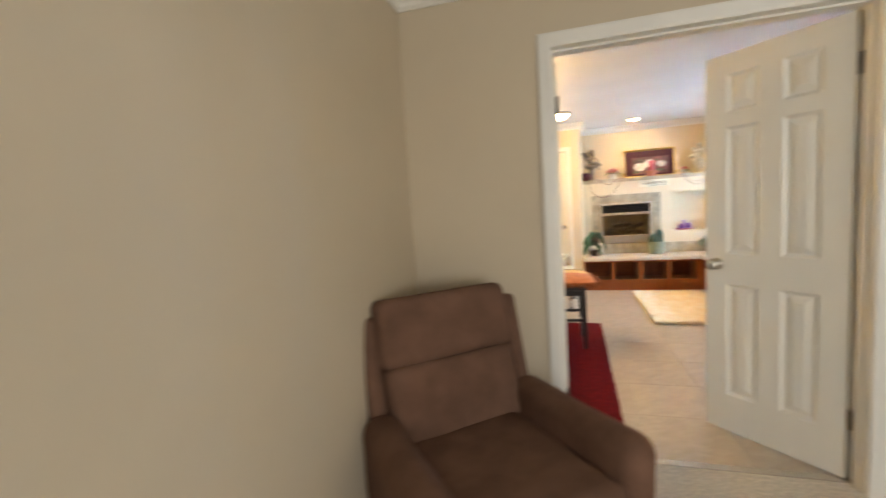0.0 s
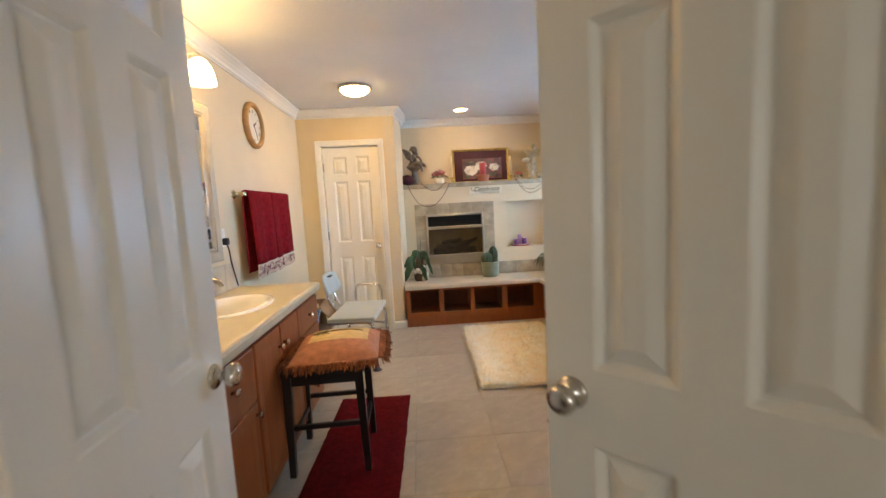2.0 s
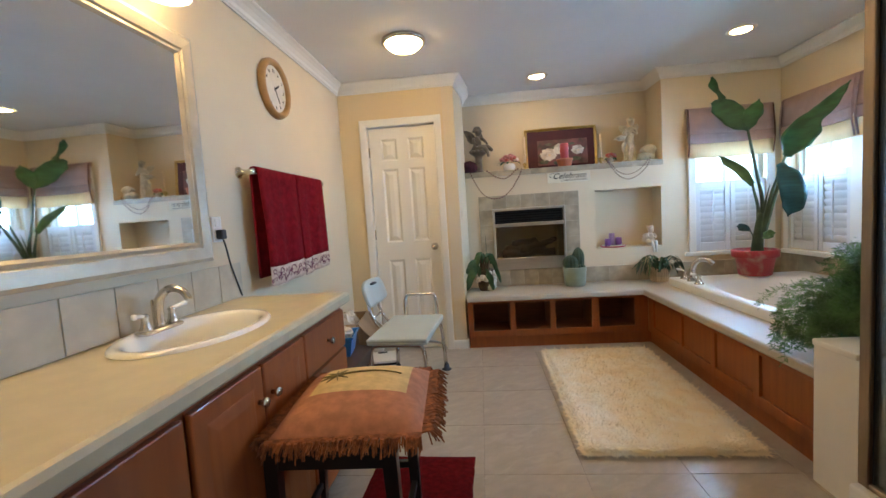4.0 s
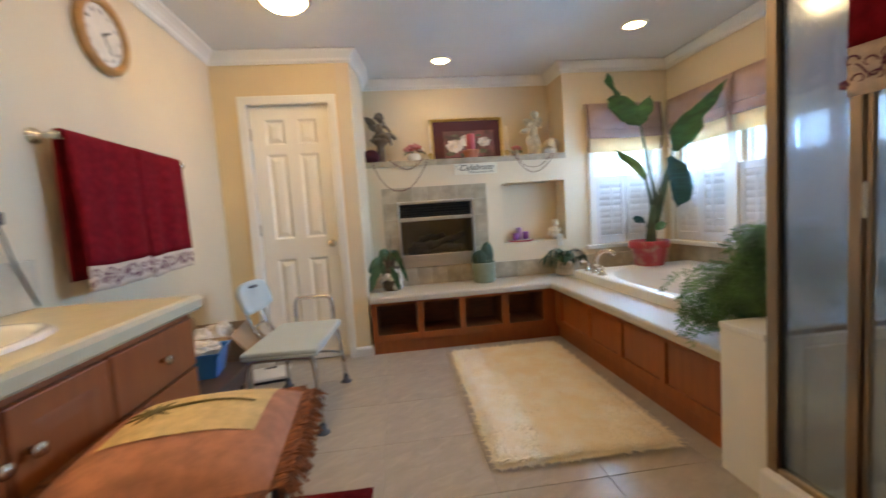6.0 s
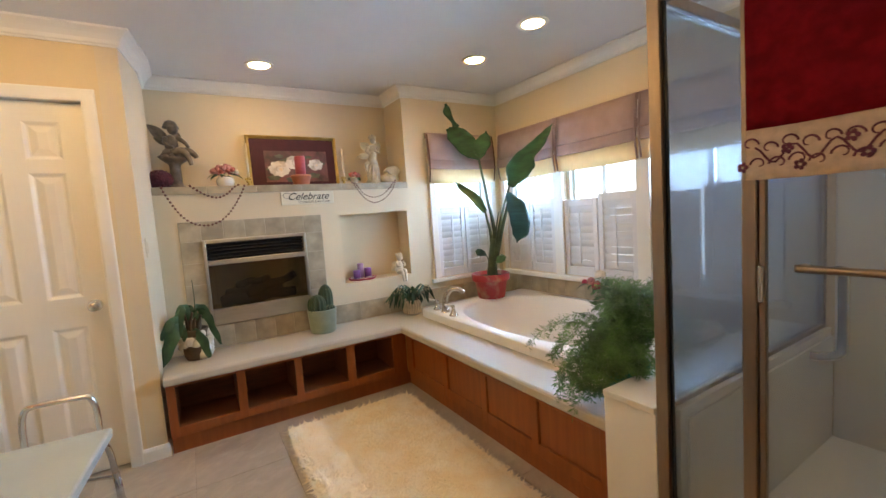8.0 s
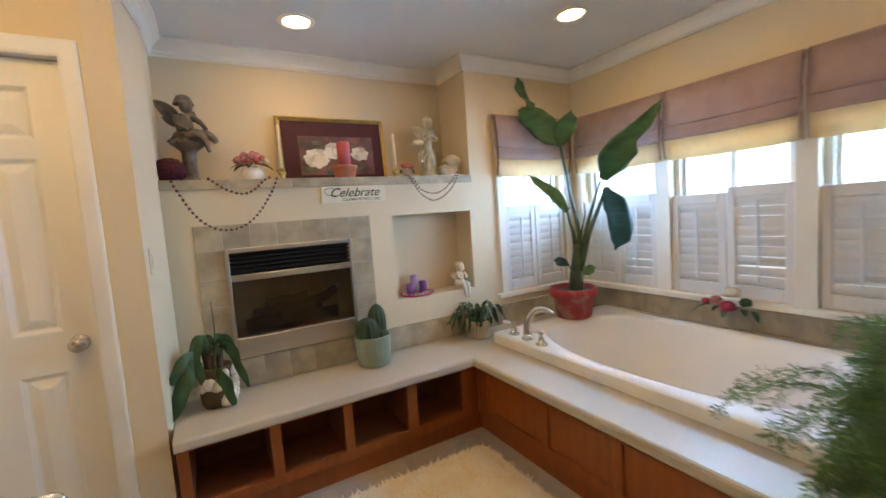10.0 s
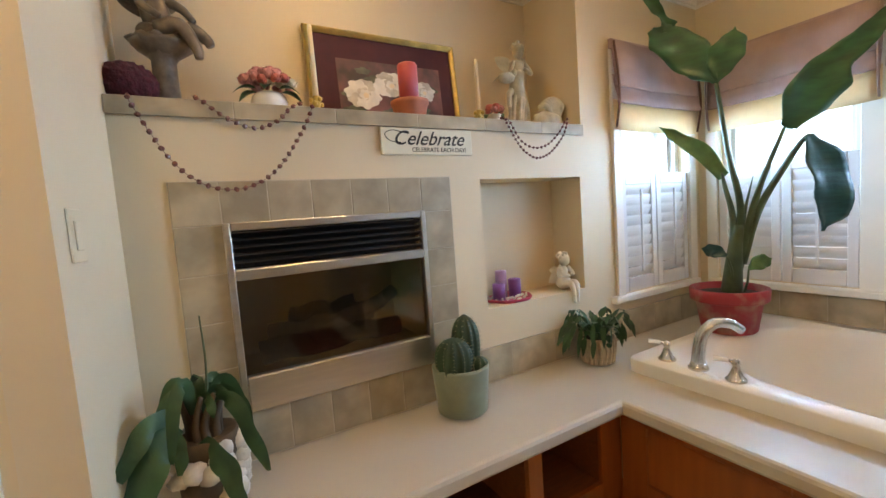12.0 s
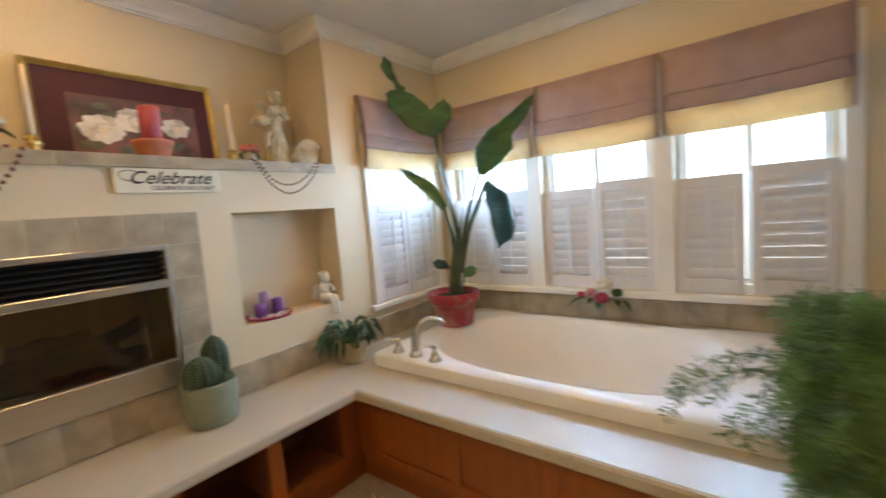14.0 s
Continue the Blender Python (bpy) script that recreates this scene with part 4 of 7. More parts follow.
def slab_with_nose(bm, path, depth_in, z1, thick):
    """A counter edge with a rounded nose along a path (room side to the right)."""
    prof = [(-depth_in, z1), (-0.006, z1), (0.004, z1 - 0.004), (0.010, z1 - 0.013), (0.011, z1 - thick + 0.010), (0.006, z1 - thick), (-depth_in, z1 - thick)]
    return extrude_path(bm, prof, path)


top = bmesh.new()
slab_with_nose(top, [(CX, FY - 0.05), (FX - 0.05, FY - 0.05), (FX - 0.05, 4.905)], 0.05, 0.487, 0.050)
box(top, CX, FX, FY, BACK - 0.012, 0.437, 0.487)
box(top, FX, 1.730, 4.905, BACK - 0.012, 0.437, 0.487)
box(top, 1.730, RX - 0.014, 6.870, BACK - 0.012, 0.437, 0.487)
box(top, 1.730, RX - 0.014, 4.905, 5.130, 0.437, 0.487)
bmesh.ops.remove_doubles(top, verts=top.verts, dist=0.0001)
tagged(part("hearth_counter", top, "hearth"), "pale stone counter running along the hearth and tub", "counter")

cub = thing("cubby_bench", (0, 0, 0), 0, "cherry wood bench base with four open cubbies", "cabinet")
bm = bmesh.new()
edges_x = [CX + 0.002, -0.004, 0.322, 0.372, 0.674, 0.722, 1.032, 1.094, 1.392, FX]
for a, b in zip(edges_x[::2], edges_x[1::2]):
    box(bm, a, b, FY, FY + 0.02, 0.105, 0.437, 0.0015)
for a, b in zip(edges_x[1::2], edges_x[2::2]):
    box(bm, a, b, FY, FY + 0.02, 0.105, 0.160, 0.0015)
    box(bm, a, b, FY, FY + 0.02, 0.405, 0.437, 0.0015)
part("face_frame", bm, "wood", cub)
block("toe_kick", (CX + 0.002, FX + 0.03, FY + 0.030, FY + 0.045, 0.0, 0.105), "wood", cub)
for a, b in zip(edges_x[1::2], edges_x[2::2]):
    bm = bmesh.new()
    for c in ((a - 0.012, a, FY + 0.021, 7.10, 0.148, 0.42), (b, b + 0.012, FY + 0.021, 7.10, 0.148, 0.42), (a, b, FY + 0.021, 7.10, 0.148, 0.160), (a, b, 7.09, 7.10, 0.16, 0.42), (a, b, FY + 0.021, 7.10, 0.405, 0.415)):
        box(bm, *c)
    part("cubby", bm, "wood_shaded", cub, "open cubby with recess shade in its wood colour")

front = thing("deck_panelling", (0, 0, 0), 0, "cherry wood panelled front of the tub deck", "panelling")
block("toe_kick", (FX + 0.030, FX + 0.045, 4.906, FY + 0.03, 0.0, 0.105), "wood", front)
ys = [FY - 0.001, 6.66, 6.22, 6.17, 5.80, 5.75, 5.39, 5.34, 4.98, 4.906]
bm = bmesh.new()
for a, b in zip(ys[::2], ys[1::2]):
    box(bm, FX, FX + 0.02, b, a, 0.105, 0.437, 0.0015)
for a, b in zip(ys[1::2], ys[2::2]):
    box(bm, FX, FX + 0.02, b, a, 0.105, 0.165, 0.0015)
    box(bm, FX, FX + 0.02, b, a, 0.385, 0.437, 0.0015)
part("face_frame", bm, "wood", front)
for a, b in zip(ys[1::2], ys[2::2]):
    block("panel", (FX + 0.014, FX + 0.022, b + 0.001, a - 0.001, 0.166, 0.384), "wood", front)

tub = thing("bathtub", (2.275, 6.0, 0.487), 0, "white oval soaking tub set in the stone deck", "bathtub")
hx, hy, n_side = 0.552, 0.882, 72


def super_ring(a, b, e, z, cx=0.0, cy=0.0):
    out = []
    for k in range(n_side):
        t = 2 * math.pi * k / n_side
        c, s = math.cos(t), math.sin(t)
        out.append((cx + a * math.copysign(abs(c) ** (2 / e), c), cy + b * math.copysign(abs(s) ** (2 / e), s), z))
    return out


bm = bmesh.new()
rings = [super_ring(hx + 0.004, hy + 0.004, 40, 0.0), super_ring(hx + 0.004, hy + 0.004, 40, 0.052), super_ring(hx, hy, 40, 0.060), super_ring(hx - 0.06, hy - 0.05, 8, 0.062),
         super_ring(0.492, 0.770, 2.6, 0.062, 0.015, -0.02), super_ring(0.480, 0.755, 2.6, 0.056, 0.015, -0.02), super_ring(0.464, 0.735, 2.6, 0.03, 0.015, -0.02), super_ring(0.41, 0.66, 2.6, -0.12, 0.015, -0.02),
         super_ring(0.33, 0.58, 2.5, -0.28, 0.015, -0.02), super_ring(0.26, 0.48, 2.4, -0.345, 0.015, -0.02), super_ring(0.12, 0.25, 2.2, -0.355, 0.015, -0.02), super_ring(0.01, 0.02, 2.0, -0.357, 0.015, -0.02)]
vr = [[bm.verts.new(p) for p in r] for r in rings]
for a, b in zip(vr, vr[1:]):
    for k in range(n_side):
        bm.faces.new((a[k], a[(k + 1) % n_side], b[(k + 1) % n_side], b[k]))
bm.faces.new(vr[-1])
part("shell", bm, "acrylic", tub, smooth=True)
part("drain", lathe(bmesh.new(), [(0, 0.002), (0.022, 0.002), (0.026, -0.003)], 20, Matrix.Translation((0.0, 0.25, -0.352))), "nickel", tub)

TZ = 0.549


def lever_handle(at, turn):
    h = thing("tub_faucet_handle", at, turn, "brushed nickel bell handle with a white porcelain lever", "faucet handle", "tub faucet")
    part("bell", lathe(bmesh.new(), [(0, 0), (0.034, 0), (0.035, 0.006), (0.026, 0.014), (0.017, 0.034), (0.011, 0.052), (0.012, 0.058), (0.015, 0.064), (0.012, 0.074), (0.006, 0.080), (0, 0.082)], 20), "nickel", h, smooth=True)
    part("lever", tube(bmesh.new(), arc([(0, 0, 0.068), (-0.016, 0, 0.072), (-0.024, 0, 0.074)], 3), 0.006, 0.006, 10), "nickel", h, smooth=True)
    part("grip", tube(bmesh.new(), [(-0.022, 0, 0.074), (-0.030, 0, 0.0745), (-0.050, 0, 0.076), (-0.064, 0, 0.077), (-0.068, 0, 0.077)], 0.008, 0.011, 12), "porcelain", h, "white porcelain lever grip", smooth=True)
    return h


sp = thing("tub_spout", (1.800, 6.625, TZ), -42, "arched brushed nickel tub spout", "faucet", "tub faucet")
part("base_flange", lathe(bmesh.new(), [(0, 0), (0.036, 0), (0.037, 0.008), (0.030, 0.016), (0.026, 0.03), (0, 0.03)], 24), "nickel", sp, smooth=True)
part("spout", tube(bmesh.new(), arc([(0, 0, 0.01), (0.002, 0, 0.07), (0.016, 0, 0.135), (0.06, 0, 0.180), (0.115, 0, 0.178), (0.155, 0, 0.150)], 6), 0.025, 0.017, 14), "nickel", sp, smooth=True)
lever_handle((1.805, 6.755, TZ), -58)
lever_handle((1.785, 6.485, TZ), -62)

# ---- half wall and shower ----
bm = box(bmesh.new(), 1.445, RX - 0.002, 4.700, 4.904, 0, 0.585)
box(bm, 1.49, RX - 0.002, 4.642, 4.700, 0, 0.585)
tagged(part("wall_half", bm, "trim"), "cream half wall between tub and shower", "half wall", kind="structure")
bm = box(bmesh.new(), 1.436, RX - 0.002, 4.700, 4.904, 0.586, 0.612, 0.005, 2)
box(bm, 1.49, RX - 0.002, 4.640, 4.7, 0.586, 0.612)
tagged(part("half_wall_cap", bm, "trim"), "white cap on the half wall", "wall cap", kind="structure")
shower = thing("shower_enclosure", (1.46, 4.705, 0), 0, "bronze framed shower enclosure with obscure glass", "shower")
bm = bmesh.new()
box(bm, -0.050, 0.024, -1.288, -0.006, 0.0, 0.128, 0.012, 2)
box(bm, 0.024, RX - 1.462, -1.288, -0.067, 0.0, 0.055)
part("shower_pan", bm, "acrylic", shower, "white shower pan with a raised curb")
bm = bmesh.new()
box(bm, RX - 1.46 - 0.014, RX - 1.46 - 0.002, -1.285, -0.08, 0.056, 2.0, 0.003)
box(bm, 0.06, RX - 1.476, -1.288, -1.276, 0.056, 2.0, 0.003)
box(bm, 0.06, RX - 1.476, -0.078, -0.067, 0.056, 0.58, 0.003)
box(bm, 0.75, RX - 1.477, -1.275, -1.16, 0.70, 0.73, 0.004)
part("surround", bm, "surround", shower, "white acrylic shower surround")
for name, b in (("corner_post", (-0.020, 0.020, -0.052, -0.010, 0.128, 1.945)), ("door_post", (-0.018, 0.016, -0.300, -0.265, 0.128, 1.945)), ("end_post", (-0.016, 0.016, -1.285, -1.25, 0.128, 1.945)),
                ("header", (-0.020, 0.020, -1.25, -0.052, 1.905, 1.948)), ("sill_track", (-0.018, 0.018, -1.25, -0.052, 0.128, 0.150)),
                ("return_header", (0.020, RX - 1.464, -0.050, -0.014, 1.905, 1.945)), ("return_track", (0.020, RX - 1.464, -0.046, -0.016, 0.613, 0.632)), ("wall_channel", (RX - 1.49, RX - 1.464, -0.046, -0.016, 0.632, 1.905))):
    block(name, b, "bronze", shower, bevel=0.003)
for name, b in (("fixed_panel", (-0.003, 0.003, -0.265, -0.052, 0.150, 1.905)), ("door_panel", (-0.003, 0.003, -1.25, -0.317, 0.155, 1.895)), ("return_panel", (0.020, RX - 1.49, -0.034, -0.028, 0.632, 1.905))):
    block(name, b, "shower_glass", shower, "hazy obscure glass panel")
bm = bmesh.new()
box(bm, -0.008, 0.010, -0.317, -0.301, 0.152, 1.90, 0.002)
box(bm, -0.008, 0.010, -1.25, -0.317, 1.885, 1.90, 0.002)
part("door_frame", bm, "bronze", shower)
part("gasket", box(bmesh.new(), -0.006, 0.006, -0.060, -0.0525, 0.150, 1.905), "black", shower, "black rubber glazing strip")
part("latch", box(bmesh.new(), -0.026, -0.018, -0.317, -0.303, 1.02, 1.12, 0.003), "nickel", shower)
part("towel_rail", tube(bmesh.new(), arc([(-0.004, -0.40, 1.120), (-0.045, -0.405, 1.122), (-0.052, -0.43, 1.122), (-0.052, -0.80, 1.122), (-0.052, -1.16, 1.122), (-0.045, -1.185, 1.122), (-0.004, -1.19, 1.120)], 4), 0.0095, segs=10), "bronze", shower, smooth=True)
part("pull_handle", tube(bmesh.new(), arc([(0.004, -0.455, 1.115), (0.045, -0.455, 1.110), (0.05, -0.455, 1.085), (0.05, -0.455, 0.94), (0.045, -0.45, 0.90), (0.03, -0.42, 0.89), (0.022, -0.40, 0.89)], 4), 0.011, segs=10), "nickel", shower, smooth=True)
for x, y, h, c in ((2.35, 3.53, 0.2, "plastic_white"), (2.48, 3.54, 0.16, "basket"), (2.62, 3.53, 0.22, "plastic_white")):
    b = thing("shampoo_bottle", (x, y, 0.730), 0, "pale plastic bottle on the shower ledge", "bottle", "shower bottles")
    part("bottle", lathe(bmesh.new(), [(0, 0), (0.032, 0), (0.034, 0.01), (0.034, h * 0.75), (0.014, h * 0.85), (0, h * 0.85)], 16), c, b, smooth=True)
    part("cap", lathe(bmesh.new(), [(0, h * 0.85), (0.013, h * 0.85), (0.013, h), (0, h)], 12), "plastic_white", b)


def scroll(bm, f, x, y, s, flip, flower):
    """A small embroidered curl with a bud."""
    pts = []
    for k in range(13):
        t = k / 12
        a = t * 4.6
        r = s * (1 - 0.75 * t)
        pts.append(f(x + flip * (r * math.cos(a) - s), y + r * math.sin(a)))
    tube(bm, pts, s * 0.14, s * 0.08, 5)
    for k in range(5 if flower else 0):
        a = k * 1.257
        ball(bm, f(x + flip * s * 0.9 + 0.45 * s * math.cos(a), y + 0.45 * s * math.sin(a) - s * 0.3), s * 0.30, 6, (1, 0.4, 1))
    return bm


def hung_towel(name, m, w, front_len, back_len, label, seed, band=0.10, scrolls=3, bar=0.012):
    """A towel folded over a bar: local x along the bar, -y to the room, z 0 at the bar's top."""
    t = tagged(new(name), label, "towel", "red towels")
    t.matrix_basis = m
    n = 18

    def at(x, z):
        k = min(1, -z / 0.25)
        y = -(bar + 0.006) - k * (0.008 * math.sin(x / w * 8 + seed) + 0.005 * math.sin(x / w * 17 + seed * 2)) - 0.012 * min(1, -z / 0.5)
        return Vector((x + 0.012 * k * math.sin(z * 5 + seed) * (x / w - 0.5), y, z - 0.010 * k * math.sin(x / w * 3 + seed)))

    bm = bmesh.new()
    rows = [[(w * i / n, bar + 0.006 + 0.004 * math.sin(i), -back_len * (1 - j / 8)) for i in range(n + 1)] for j in range(8)]
    rows += [[(w * i / n, (bar + 0.006) * math.cos(a), (bar + 0.004) * math.sin(a) * 0.6) for i in range(n + 1)] for a in (0.3, 0.9, 1.57, 2.2, 2.8)]
    body_end = front_len - band
    rows += [[at(w * i / n, -body_end * (j + 1) / 16) for i in range(n + 1)] for j in range(16)]
    part("cloth", sheet(bm, rows, 0.009), "towel", t, smooth=True)
    bm = bmesh.new()
    sheet(bm, [[at(w * i / n, -body_end - band * j / 5) + Vector((0, -0.001, 0)) for i in range(n + 1)] for j in range(6)], 0.007)
    part("border_band", bm, "towel_band", t, "cream border with plum embroidery", smooth=True)
    bm = bmesh.new()
    f = lambda x, z: at(x, z) + Vector((0, -0.0085, 0))
    mid = -body_end - band * 0.52
    tube(bm, [f(w * k / 60, mid + band * 0.16 * math.sin(k / 60 * scrolls * 6.283)) for k in range(2, 59)], band * 0.022, segs=5)
    for i in range(scrolls * 4):
        x = w * (i + 0.5) / (scrolls * 4)
        sgn = 1 if i % 2 else -1
        scroll(bm, f, x, mid + sgn * band * 0.17 + band * 0.05 * math.sin(i * 1.7), min(w / scrolls * 0.26, band * (0.15 + 0.05 * (i % 3))), sgn, i % 3 == 0)
    part("embroidery", bm, "stitch", t)
    return t


hung_towel("shower_towel", pose(1.46, 4.415, 1.957, 0, 0, -90), 0.62, 0.605, 0.5, "dark red towel with embroidered border over the shower door", 1.0, 0.125, 8, 0.026)

# ---- vanity ----
VF, VY0, VY1, VZ = -0.575, 2.72, 5.045, 0.876
bm = bmesh.new()
prof = [(-0.03, VZ), (0.008, VZ), (0.018, VZ - 0.005), (0.025, VZ - 0.018), (0.024, VZ - 0.046), (0.016, VZ - 0.054), (-0.03, VZ - 0.054)]
extrude_path(bm, prof, [(VF, VY0), (VF, VY1 - 0.02), (LX + 0.003, VY1 - 0.02)])
SX, SY, SA, SB = -0.86, 4.40, 0.185, 0.255      # sink bowl
outer = [(LX + 0.003, VY0), (VF - 0.03, VY0), (VF - 0.03, VY1 - 0.05), (LX + 0.003, VY1 - 0.05)]
ring_o, ring_i = [], []
N = 48
corner_angles = [math.atan2(y, x) % (2 * math.pi) for x in (VF - 0.03 - SX, LX + 0.003 - SX) for y in (0.40, -0.40)]
angles = sorted([2 * math.pi * k / 44 + 0.01 for k in range(44)] + corner_angles)
for a in angles:
    ring_i.append(bm.verts.new((SX + SA * math.cos(a), SY + SB * math.sin(a), VZ)))
    c, s = math.cos(a), math.sin(a)
    tx = ((VF - 0.03 - SX) / c if c > 1e-6 else (LX + 0.003 - SX) / c) if abs(c) > 1e-6 else 1e9
    ty = 0.40 / abs(s) if abs(s) > 1e-6 else 1e9
    t = min(tx, ty)
    ring_o.append(bm.verts.new((SX + t * c, SY + t * s, VZ)))
for k in range(N):
    j = (k + 1) % N
    bm.faces.new((ring_i[k], ring_o[k], ring_o[j], ring_i[j]))
box(bm, LX + 0.003, VF - 0.03, VY0, SY - 0.40, VZ - 0.03, VZ)
box(bm, LX + 0.003, VF - 0.03, SY + 0.40, VY1 - 0.05, VZ - 0.03, VZ)
tagged(part("countertop", bm, "counter"), "beige vanity countertop with a rolled front edge", "countertop")

splash = thing("vanity_splash", (LX, VY0, VZ + 0.001), 0, "sand coloured tile backsplash behind the vanity", "tile splash", kind="structure")
block("grout_bed", (0.002, 0.008, 0, VY1 - VY0, 0, 0.168), "grout", splash)
for i in range(13):
    a = i * 0.1795
    block("tile", (0.008, 0.014, a + 0.0015, min(a + 0.178, VY1 - VY0), 0.001, 0.170), "splash_tile", splash, bevel=0.0015)

sink = thing("sink", (SX, SY, VZ), 0, "white oval drop-in sink", "sink")
bm = bmesh.new()
prof = [(1.12, 0.001), (1.10, 0.010), (1.05, 0.014), (0.98, 0.012), (0.93, 0.002), (0.88, -0.03), (0.78, -0.09), (0.55, -0.135), (0.25, -0.150), (0.06, -0.152)]
rings = [[bm.verts.new((SA * r * math.cos(2 * math.pi * k / N), SB * r * math.sin(2 * math.pi * k / N), z)) for k in range(N)] for r, z in prof]
for a, b in zip(rings, rings[1:]):
    for k in range(N):
        bm.faces.new((a[k], a[(k + 1) % N], b[(k + 1) % N], b[k]))
bm.faces.new(rings[-1])
part("basin", bm, "porcelain", sink, smooth=True)
part("drain", lathe(bmesh.new(), [(0, -0.146), (0.018, -0.146), (0.022, -0.150)], 18), "nickel", sink)

fau = thing("sink_faucet", (-1.015, 4.42, VZ + 0.001), 0, "brushed nickel two-handle faucet with porcelain levers", "faucet")
part("base_plate", box(bmesh.new(), -0.026, 0.026, -0.085, 0.085, 0.0, 0.016, 0.008, 2), "nickel", fau, smooth=True)
part("spout", tube(bmesh.new(), arc([(0, 0, 0.012), (0.0, 0, 0.07), (0.012, 0, 0.115), (0.05, 0, 0.145), (0.095, 0, 0.135), (0.118, 0, 0.105)], 6), 0.017, 0.011, 12), "nickel", fau, smooth=True)
part("lift_rod", tube(bmesh.new(), [(-0.02, 0, 0.015), (-0.02, 0, 0.11)], 0.003, 0.005, 8), "nickel", fau)
for s in (-1, 1):
    m = Matrix.Translation((0, s * 0.06, 0.014))
    h = part("handle", lathe(bmesh.new(), [(0, 0), (0.020, 0), (0.021, 0.006), (0.014, 0.018), (0.010, 0.042), (0.014, 0.050), (0.008, 0.058), (0, 0.060)], 16, m), "nickel", fau, smooth=True)
    part("lever", tube(bmesh.new(), [(0, s * 0.062, 0.066), (0.004, s * 0.075, 0.068), (0.012, s * 0.112, 0.074), (0.013, s * 0.116, 0.074)], 0.006, 0.010, 10), "porcelain", h, "white porcelain lever", smooth=True)

cab = thing("vanity_cabinet", (0, 0, 0), 0, "cherry wood vanity cabinet with drawers and doors", "cabinet")
bm = bmesh.new()
VB = VF - 0.012
box(bm, VB - 0.02, VB, VY0, VY1 - 0.03, 0.10, 0.822)
box(bm, LX + 0.003, VB - 0.02, VY1 - 0.05, VY1 - 0.03, 0.10, 0.822)
box(bm, LX + 0.003, VB - 0.02, VY0, VY0 + 0.02, 0.10, 0.822)
part("carcass", bm, "wood", cab)
# The shade under the cabinet is in the wood's colour too.
block("toe_kick", (LX + 0.01, VB - 0.07, VY0 + 0.01, VY1 - 0.04, 0.0, 0.10), "wood_shaded", cab)


def pull(parent, y, z):
    m = Matrix.Translation((VB + 0.020, y, z)) @ Matrix.Rotation(radians(90), 4, "Y")
    part("knob", lathe(bmesh.new(), [(0, 0), (0.008, 0), (0.006, 0.010), (0.013, 0.016), (0.016, 0.022), (0.013, 0.028), (0, 0.030)], 14, m), "nickel", parent, "round nickel knob", smooth=True)


def front_panel(name, y0, y1, z0, z1, knobs, raised=False):
    o = part(name, box(bmesh.new(), VB + 0.001, VB + 0.020, y0, y1, z0, z1, 0.005, 2), "wood", cab)
    if raised:
        bm = bmesh.new()
        rr = []
        for inset, x in ((0.050, VB + 0.0203), (0.058, VB + 0.0215), (0.085, VB + 0.0235)):
            rr.append([bm.verts.new((x, y, z)) for y, z in ((y0 + inset, z0 + inset), (y1 - inset, z0 + inset), (y1 - inset, z1 - inset), (y0 + inset, z1 - inset))])
        for a, b in zip(rr, rr[1:]):
            for k in range(4):
                bm.faces.new((a[k], a[(k + 1) % 4], b[(k + 1) % 4], b[k]))
        bm.faces.new(rr[-1])
        part("raised_panel", bm, "wood", o)
    for y, z in knobs:
        pull(o, y, z)


for a, b, n in ((4.56, 4.995, 3), (3.50, 3.93, 1), (2.76, 3.06, 1)):
    if n == 3:
        for z0, z1 in ((0.63, 0.80), (0.40, 0.62), (0.13, 0.39)):
            front_panel("drawer", a, b, z0, z1, [((a + b) / 2, (z0 + z1) / 2)])
    else:
        front_panel("drawer", a, b, 0.575, 0.80, [((a + b) / 2, 0.70)])
        front_panel("cabinet_door", a, b, 0.13, 0.565, [(b - 0.03, 0.52)], True)
front_panel("cabinet_door", 4.265, 4.55, 0.13, 0.80, [(4.30, 0.70)], True)
front_panel("cabinet_door", 3.95, 4.255, 0.13, 0.80, [(4.225, 0.70)], True)
front_panel("cabinet_door", 3.08, 3.48, 0.13, 0.80, [(3.45, 0.70)], True)

# ---- on the west wall ----
mir = thing("wall_mirror", (LX, 3.30, 1.083), -1.2, "large mirror in a stepped champagne frame above the vanity", "mirror")
MW, MH = 1.485, 0.917
block("mirror_glass", (0.008, 0.012, 0.05, MW - 0.05, 0.05, MH - 0.05), "mirror", mir, "silvered mirror glass")
bm = bmesh.new()
prof = [(0, 0.002), (0, 0.026), (0.014, 0.032), (0.056, 0.027), (0.062, 0.020), (0.074, 0.023), (0.084, 0.013), (0.084, 0.002)]
corners = [(0, 0, 1, 1), (MW, 0, -1, 1), (MW, MH, -1, -1), (0, MH, 1, -1)]
rr = [[bm.verts.new((x, cy + sy * a, cz + sz * a)) for a, x in prof] for cy, cz, sy, sz in corners]
for i in range(4):
    a, b = rr[i], rr[(i + 1) % 4]
    for k in range(len(prof) - 1):
        bm.faces.new((a[k], a[k + 1], b[k + 1], b[k]))
bmesh.ops.recalc_face_normals(bm, faces=bm.faces)
part("frame", bm, "silver", mir)

van = thing("vanity_light", (LX, 4.175, 2.175), 0, "nickel vanity light with lit opal bell shades", "wall lamp")
block("backplate", (0.001, 0.022, -0.48, 0.48, -0.045, 0.045), "nickel", van, bevel=0.008, segs=2)
